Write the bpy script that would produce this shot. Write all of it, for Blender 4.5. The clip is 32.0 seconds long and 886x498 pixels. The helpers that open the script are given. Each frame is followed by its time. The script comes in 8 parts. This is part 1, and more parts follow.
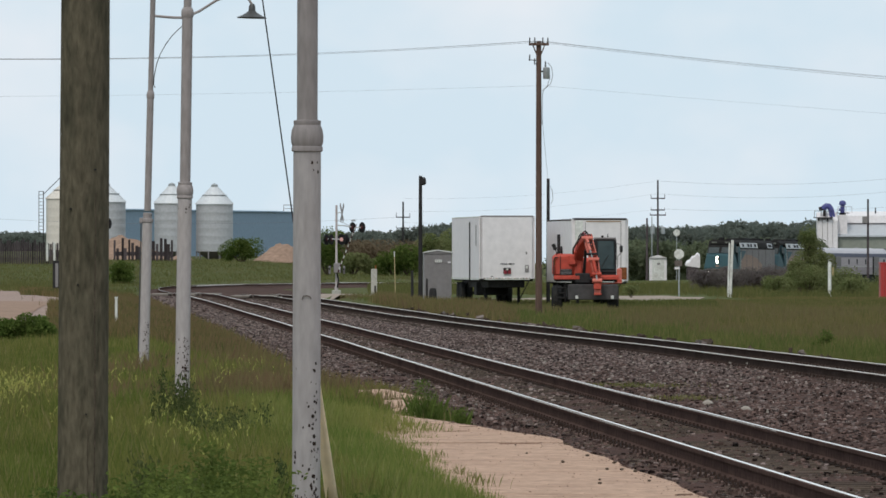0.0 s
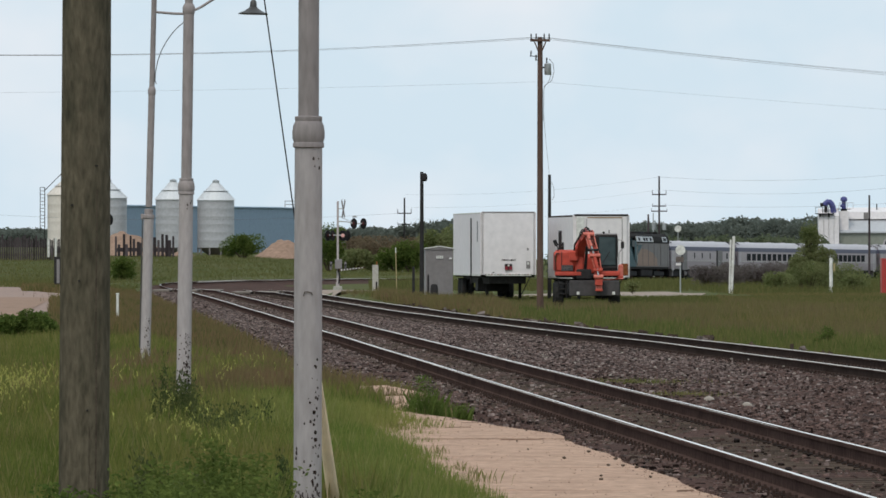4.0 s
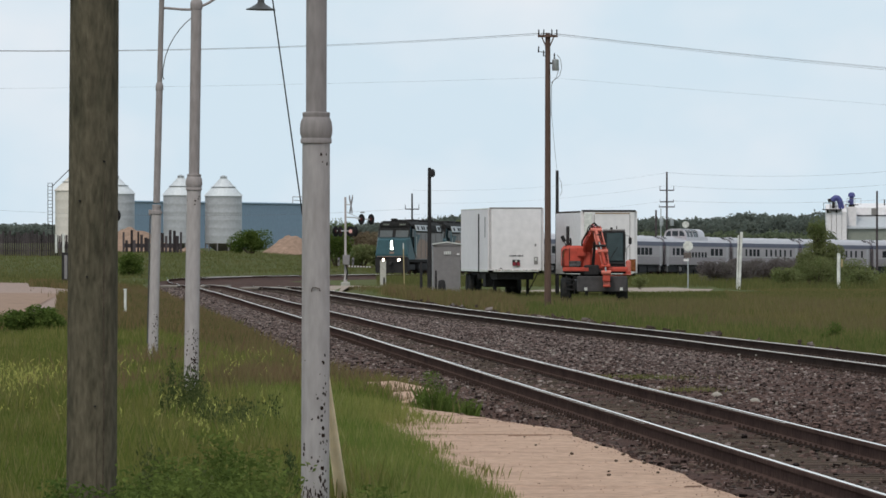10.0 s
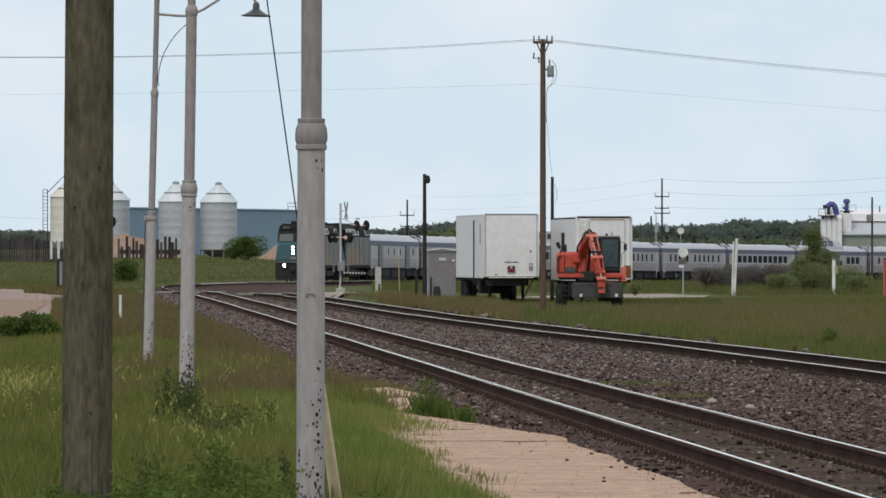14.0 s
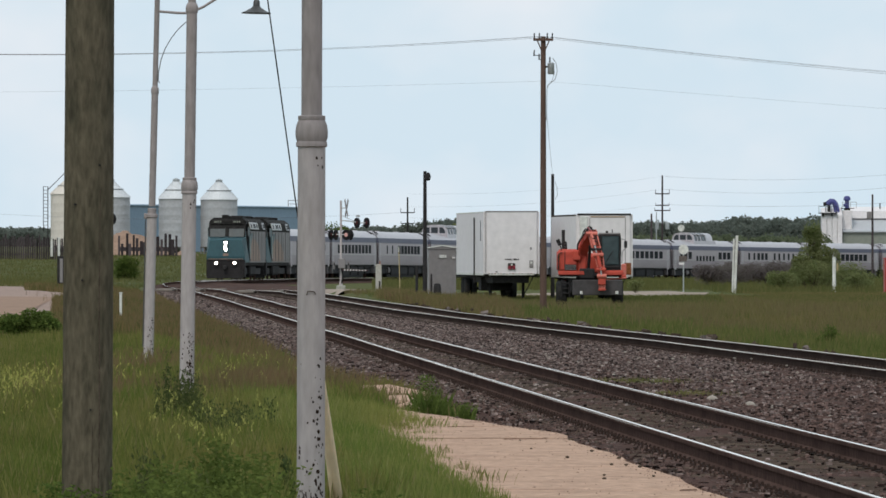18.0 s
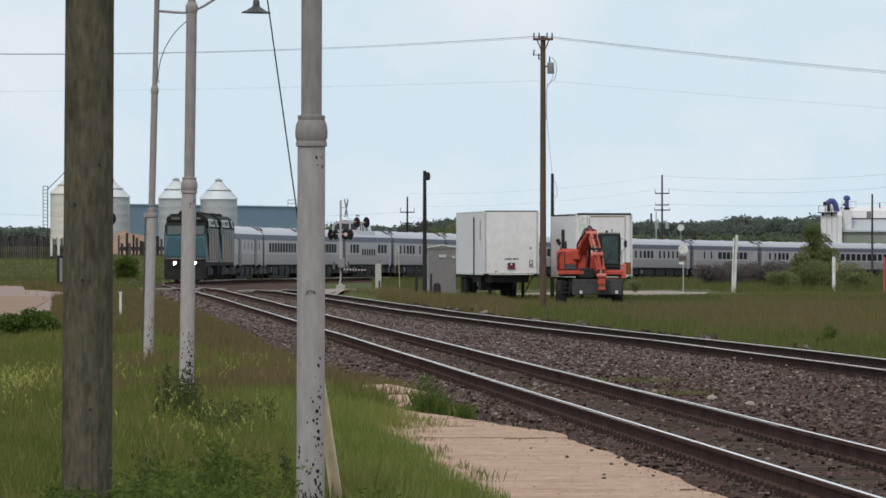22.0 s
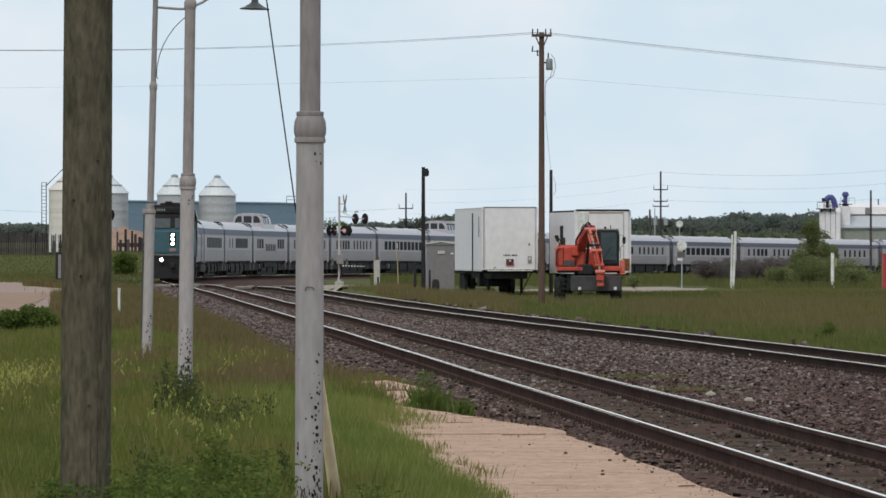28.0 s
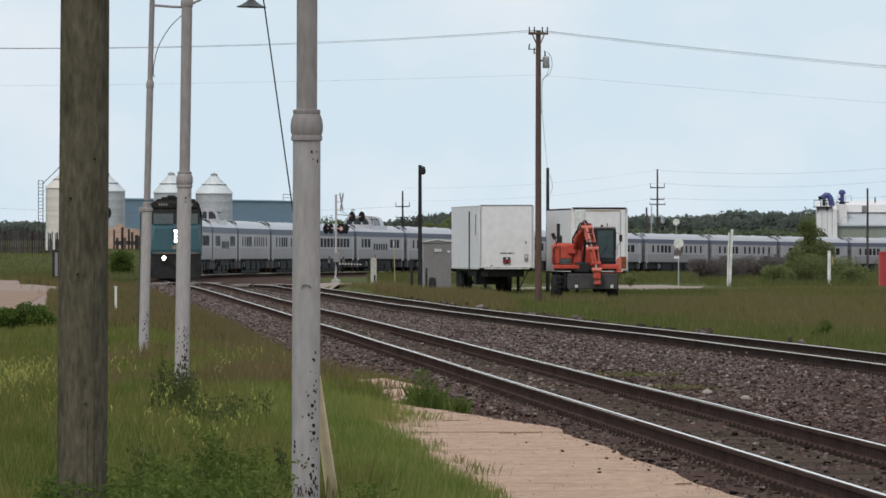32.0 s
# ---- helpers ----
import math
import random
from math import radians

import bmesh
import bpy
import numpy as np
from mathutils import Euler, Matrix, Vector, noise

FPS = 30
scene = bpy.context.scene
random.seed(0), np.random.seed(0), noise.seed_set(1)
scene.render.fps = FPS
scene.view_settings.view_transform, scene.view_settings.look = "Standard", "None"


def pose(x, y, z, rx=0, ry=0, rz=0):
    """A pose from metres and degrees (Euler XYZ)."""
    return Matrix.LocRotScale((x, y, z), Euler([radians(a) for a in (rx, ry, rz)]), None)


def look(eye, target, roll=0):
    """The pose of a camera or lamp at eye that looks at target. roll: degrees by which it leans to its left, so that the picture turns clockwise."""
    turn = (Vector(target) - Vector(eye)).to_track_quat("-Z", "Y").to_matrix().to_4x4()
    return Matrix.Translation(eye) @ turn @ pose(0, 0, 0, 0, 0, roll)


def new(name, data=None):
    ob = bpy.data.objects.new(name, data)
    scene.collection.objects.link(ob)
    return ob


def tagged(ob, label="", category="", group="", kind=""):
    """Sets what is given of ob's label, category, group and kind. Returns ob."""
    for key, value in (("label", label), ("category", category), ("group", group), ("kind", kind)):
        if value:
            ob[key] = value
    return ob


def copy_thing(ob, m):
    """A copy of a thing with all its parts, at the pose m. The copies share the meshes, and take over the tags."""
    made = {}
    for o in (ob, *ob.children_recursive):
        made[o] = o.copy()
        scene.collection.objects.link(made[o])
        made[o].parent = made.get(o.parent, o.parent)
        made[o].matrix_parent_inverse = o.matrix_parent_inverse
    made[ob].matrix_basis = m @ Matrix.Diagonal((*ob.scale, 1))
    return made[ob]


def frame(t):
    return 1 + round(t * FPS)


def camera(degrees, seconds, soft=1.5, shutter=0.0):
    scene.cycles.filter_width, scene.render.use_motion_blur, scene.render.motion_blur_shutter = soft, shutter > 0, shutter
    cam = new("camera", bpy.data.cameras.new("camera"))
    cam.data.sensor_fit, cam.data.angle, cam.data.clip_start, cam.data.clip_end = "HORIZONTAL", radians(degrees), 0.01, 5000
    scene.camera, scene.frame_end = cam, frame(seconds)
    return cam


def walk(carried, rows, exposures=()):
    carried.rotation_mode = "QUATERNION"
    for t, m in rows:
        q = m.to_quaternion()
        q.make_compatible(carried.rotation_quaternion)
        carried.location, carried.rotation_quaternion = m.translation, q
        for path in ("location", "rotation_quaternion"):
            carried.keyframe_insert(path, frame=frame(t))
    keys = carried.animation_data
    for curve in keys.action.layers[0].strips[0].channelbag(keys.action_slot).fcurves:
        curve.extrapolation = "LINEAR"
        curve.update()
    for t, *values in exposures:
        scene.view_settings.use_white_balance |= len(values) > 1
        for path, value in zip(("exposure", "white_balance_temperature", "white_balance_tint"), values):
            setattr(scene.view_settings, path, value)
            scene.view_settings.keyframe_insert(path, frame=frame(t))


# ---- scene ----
# ---- camera: a tripod with a long lens, swaying a little in the wind ----
cam = camera(7.0, 32.0, soft=1.6)
EYE_Z = 1.87
SWAY = [
    (0, -0.0225, 0.0512), (0.5, -0.0171, 0.0293), (1, -0.0007, 0.0169), (1.5, -0.0014, 0.0169),
    (2, -0.0171, 0.0101), (2.5, -0.0274, -0.0043), (3, -0.0219, -0.0043), (3.5, -0.0151, 0.0162),
    (5.5, 0.0055, 0.0232), (6, 0.0294, 0.0026), (6.5, 0.0328, -0.011), (7, 0.0397, -0.0269),
    (7.5, 0.0397, -0.0357), (8, 0.0472, -0.0256), (8.5, 0.0533, -0.011), (9, 0.0589, -0.0023),
    (9.5, 0.0533, 0.0033), (10, 0.0486, -0.0131), (10.5, 0.0328, -0.0303), (11, 0.0355, -0.0323),
    (11.5, 0.0397, -0.0453), (12, 0.0533, -0.0453), (12.5, 0.0377, -0.0384), (13, 0.0226, 0.0026),
    (13.5, 0.0123, 0.0232), (14, 0.0102, 0.0368), (14.5, 0.0143, 0.0368), (16.5, 0.0328, 0.0506),
    (17, 0.026, 0.0573), (17.5, 0.0178, 0.0402), (18, 0.013, 0.0148), (18.5, 0.026, -0.011),
    (19, 0.0377, -0.011), (19.5, 0.0472, -0.0186), (20, 0.0466, -0.0296), (20.5, 0.0466, -0.0124),
    (21, 0.0191, -0.011), (21.5, 0.0123, 0.0094), (22, 0.011, 0.0115), (22.5, 0.0055, 0.0232),
    (23, 0.0123, 0.0115), (23.5, -0.0075, -0.0037), (24, -0.0014, 0.0162), (24.5, 0.0191, 0.0156),
    (25, 0.0335, 0.0026), (25.5, 0.0397, 0.0067), (27.5, 0.0123, -0.0179), (28, 0, -0.0179),
    (28.5, -0.0151, -0.0043), (29, -0.0082, 0.008), (29.5, -0.0014, 0.0162), (30, 0.0055, 0.0162),
    (30.5, 0.011, -0.0009), (31, 0.0151, -0.0009), (31.5, -0.0021, -0.0193), (32, -0.026, -0.0336),
]  # seconds, turn to the left and upward tilt in degrees
walk(cam, [(t, pose(0, 0, EYE_Z, 90 + tilt, 0, turn)) for t, turn, tilt in SWAY], exposures=[(0, 0.0), (32, 0.0)])

# ---- sky and sun: a bright, thinly veiled summer sky ----
world = bpy.data.worlds.new("sky")
scene.world = world
world.use_nodes = True
SUN_EL, SUN_AZ = 52.0, 200.0  # degrees; azimuth clockwise from +y


def build_world():
    nt = world.node_tree
    nt.nodes.clear()
    out = nt.nodes.new("ShaderNodeOutputWorld")
    bg = nt.nodes.new("ShaderNodeBackground")
    sky = nt.nodes.new("ShaderNodeTexSky")
    sky.sky_type, sky.sun_disc = "NISHITA", False
    sky.sun_elevation, sky.sun_rotation = radians(SUN_EL), radians(SUN_AZ)
    sky.air_density, sky.dust_density, sky.ozone_density = 1.0, 0.6, 1.6
    co = nt.nodes.new("ShaderNodeTexCoord")
    lift = nt.nodes.new("ShaderNodeVectorMath")
    lift.operation = "ADD"
    lift.inputs[1].default_value = (0, 0, 0.2)
    nt.links.new(co.outputs["Generated"], lift.inputs[0])
    nt.links.new(lift.outputs[0], sky.inputs["Vector"])
    # thin veil of cloud
    mp = nt.nodes.new("ShaderNodeMapping")
    mp.inputs["Scale"].default_value = (26, 26, 40)
    cl = nt.nodes.new("ShaderNodeTexNoise")
    cl.inputs["Scale"].default_value = 1.0
    cl.inputs["Detail"].default_value = 4
    nt.links.new(co.outputs["Generated"], mp.inputs["Vector"])
    nt.links.new(mp.outputs[0], cl.inputs["Vector"])
    rp = nt.nodes.new("ShaderNodeMapRange")
    rp.inputs["From Min"].default_value, rp.inputs["From Max"].default_value = 0.46, 0.80
    rp.inputs["To Min"].default_value, rp.inputs["To Max"].default_value = 0.0, 1.0
    nt.links.new(cl.outputs["Fac"], rp.inputs["Value"])
    mx = nt.nodes.new("ShaderNodeMix")
    mx.data_type = "RGBA"
    cc = nt.nodes.new("ShaderNodeMix")
    cc.data_type = "RGBA"
    cc.inputs["A"].default_value, cc.inputs["B"].default_value = (6.92, 8.2, 9.04, 1), (8.9, 9.1, 9.4, 1)
    nt.links.new(rp.outputs[0], cc.inputs["Factor"])
    nt.links.new(cc.outputs["Result"], mx.inputs["B"])
    mx.inputs["Factor"].default_value = 0.9
    nt.links.new(sky.outputs[0], mx.inputs["A"])
    nt.links.new(mx.outputs["Result"], bg.inputs["Color"])
    bg.inputs["Strength"].default_value = 0.1
    nt.links.new(bg.outputs[0], out.inputs[0])


build_world()
sun = new("sun", bpy.data.lights.new("sun", "SUN"))
sun.data.energy, sun.data.angle, sun.data.color = 1.5, radians(10), (1.0, 0.955, 0.88)
_d = Vector((math.sin(radians(SUN_AZ)) * math.cos(radians(SUN_EL)), math.cos(radians(SUN_AZ)) * math.cos(radians(SUN_EL)), math.sin(radians(SUN_EL))))
sun.matrix_world = look(_d * 50, (0, 0, 0))

# ---- materials ----
def mat(name, col, rough=0.7, vary=0.25, grain=8.0, stain=0.7, col2=None, bump=0.2, metal=0.0, stretch=(1, 1, 1), island=0.0, per_object=0.0, spec=0.4):
    """A surface: base colour with grain and stains at two scales, fine relief, and some change from piece to piece."""
    m = bpy.data.materials.new(name)
    m.use_nodes = True
    nt = m.node_tree
    n, ln = nt.nodes, nt.links
    bs = n["Principled BSDF"]
    bs.inputs["Metallic"].default_value = metal
    bs.inputs["Specular IOR Level"].default_value = spec if rough < 0.72 else spec * 0.12
    co = n.new("ShaderNodeTexCoord")
    mp = n.new("ShaderNodeMapping")
    mp.inputs["Scale"].default_value = stretch
    ln.new(co.outputs["Object"], mp.inputs["Vector"])
    a = n.new("ShaderNodeTexNoise")
    a.inputs["Scale"].default_value, a.inputs["Detail"].default_value = grain, 5
    b = n.new("ShaderNodeTexNoise")
    b.inputs["Scale"].default_value, b.inputs["Detail"].default_value = stain, 3
    ln.new(mp.outputs[0], a.inputs["Vector"])
    ln.new(mp.outputs[0], b.inputs["Vector"])
    c2 = col2 or tuple(c * 0.55 for c in col)
    mx = n.new("ShaderNodeMix")
    mx.data_type = "RGBA"
    mx.inputs["A"].default_value, mx.inputs["B"].default_value = (*col, 1), (*c2, 1)
    st = n.new("ShaderNodeMapRange")
    st.inputs["From Min"].default_value, st.inputs["From Max"].default_value = 0.45, 0.72
    st.inputs["To Max"].default_value = min(1.0, vary * 2.2)
    ln.new(b.outputs["Fac"], st.inputs["Value"])
    ln.new(st.outputs[0], mx.inputs["Factor"])
    hsv = n.new("ShaderNodeHueSaturation")
    g = n.new("ShaderNodeMapRange")
    g.inputs["From Min"].default_value, g.inputs["From Max"].default_value = 0.25, 0.75
    g.inputs["To Min"].default_value, g.inputs["To Max"].default_value = 1 - vary, 1 + vary
    ln.new(a.outputs["Fac"], g.inputs["Value"])
    last = g.outputs[0]
    for amount, source in ((island, "geo"), (per_object, "obj")):
        if amount:
            r = n.new("ShaderNodeNewGeometry" if source == "geo" else "ShaderNodeObjectInfo")
            rr = n.new("ShaderNodeMapRange")
            rr.inputs["To Min"].default_value, rr.inputs["To Max"].default_value = 1 - amount, 1 + amount
            ln.new(r.outputs["Random Per Island" if source == "geo" else "Random"], rr.inputs["Value"])
            mul = n.new("ShaderNodeMath")
            mul.operation = "MULTIPLY"
            ln.new(last, mul.inputs[0])
            ln.new(rr.outputs[0], mul.inputs[1])
            last = mul.outputs[0]
    ln.new(mx.outputs["Result"], hsv.inputs["Color"])
    ln.new(last, hsv.inputs["Value"])
    ln.new(hsv.outputs[0], bs.inputs["Base Color"])
    ro = n.new("ShaderNodeMapRange")
    ro.inputs["To Min"].default_value, ro.inputs["To Max"].default_value = max(0.05, rough - 0.12), min(1, rough + 0.12)
    ln.new(a.outputs["Fac"], ro.inputs["Value"])
    ln.new(ro.outputs[0], bs.inputs["Roughness"])
    if bump:
        bp = n.new("ShaderNodeBump")
        bp.inputs["Strength"].default_value, bp.inputs["Distance"].default_value = bump, 0.02
        ln.new(a.outputs["Fac"], bp.inputs["Height"])
        ln.new(bp.outputs[0], bs.inputs["Normal"])
    return m


def leafy(name, col, col2, thin=0.35, dry=None, patch=0.35, spread=0.32):
    """Leaves and blades: colour changes in patches and from leaf to leaf, light comes through a little."""
    m = bpy.data.materials.new(name)
    m.use_nodes = True
    n, ln = m.node_tree.nodes, m.node_tree.links
    bs = n["Principled BSDF"]
    bs.inputs["Roughness"].default_value = 0.8
    bs.inputs["Specular IOR Level"].default_value = 0.06
    geo = n.new("ShaderNodeNewGeometry")
    co = n.new("ShaderNodeTexCoord")
    no = n.new("ShaderNodeTexNoise")
    no.inputs["Scale"].default_value, no.inputs["Detail"].default_value = patch, 4
    mp = n.new("ShaderNodeMapping")
    mp.inputs["Scale"].default_value = (1.6, 0.45, 1.0)
    ln.new(co.outputs["Object"], mp.inputs["Vector"])
    ln.new(mp.outputs[0], no.inputs["Vector"])
    r1 = n.new("ShaderNodeMapRange")
    r1.inputs["From Min"].default_value, r1.inputs["From Max"].default_value = 0.36, 0.64
    ln.new(no.outputs["Fac"], r1.inputs["Value"])
    jit = n.new("ShaderNodeMath")
    jit.operation, jit.use_clamp = "MULTIPLY_ADD", True
    jit.inputs[1].default_value = 0.6
    sh = n.new("ShaderNodeMath")
    sh.operation = "SUBTRACT"
    sh.inputs[1].default_value = 0.5
    ln.new(geo.outputs["Random Per Island"], sh.inputs[0])
    ln.new(sh.outputs[0], jit.inputs[0])
    ln.new(r1.outputs[0], jit.inputs[2])
    ramp = n.new("ShaderNodeMix")
    ramp.data_type = "RGBA"
    ramp.inputs["A"].default_value, ramp.inputs["B"].default_value = (*col, 1), (*col2, 1)
    ln.new(jit.outputs[0], ramp.inputs["Factor"])
    # some dry or pale pieces among the rest
    wn = n.new("ShaderNodeTexWhiteNoise")
    wn.noise_dimensions = "1D"
    ln.new(geo.outputs["Random Per Island"], wn.inputs["W"])
    pick = n.new("ShaderNodeMapRange")
    pick.inputs["From Min"].default_value, pick.inputs["From Max"].default_value = 0.72, 1.0
    ln.new(wn.outputs["Value"], pick.inputs["Value"])
    r2 = n.new("ShaderNodeMix")
    r2.data_type = "RGBA"
    ln.new(pick.outputs[0], r2.inputs["Factor"])
    ln.new(ramp.outputs["Result"], r2.inputs["A"])
    d = dry or tuple(min(1.0, c * 1.3) for c in col2)
    r2.inputs["B"].default_value = (*d, 1)
    hsv = n.new("ShaderNodeHueSaturation")
    val = n.new("ShaderNodeMapRange")
    val.inputs["To Min"].default_value, val.inputs["To Max"].default_value = 1 - spread, 1 + spread
    ln.new(geo.outputs["Random Per Island"], val.inputs["Value"])
    ln.new(val.outputs[0], hsv.inputs["Value"])
    ln.new(r2.outputs["Result"], hsv.inputs["Color"])
    ln.new(hsv.outputs[0], bs.inputs["Base Color"])
    tr = n.new("ShaderNodeBsdfTranslucent")
    ln.new(hsv.outputs[0], tr.inputs["Color"])
    mix = n.new("ShaderNodeMixShader")
    mix.inputs[0].default_value = thin
    ln.new(bs.outputs[0], mix.inputs[1])
    ln.new(tr.outputs[0], mix.inputs[2])
    ln.new(mix.outputs[0], n["Material Output"].inputs[0])
    return m


def glow(name, col, strength):
    m = bpy.data.materials.new(name)
    m.use_nodes = True
    bs = m.node_tree.nodes["Principled BSDF"]
    bs.inputs["Base Color"].default_value = (*col, 1)
    bs.inputs["Emission Color"].default_value = (*col, 1)
    bs.inputs["Emission Strength"].default_value = strength
    return m


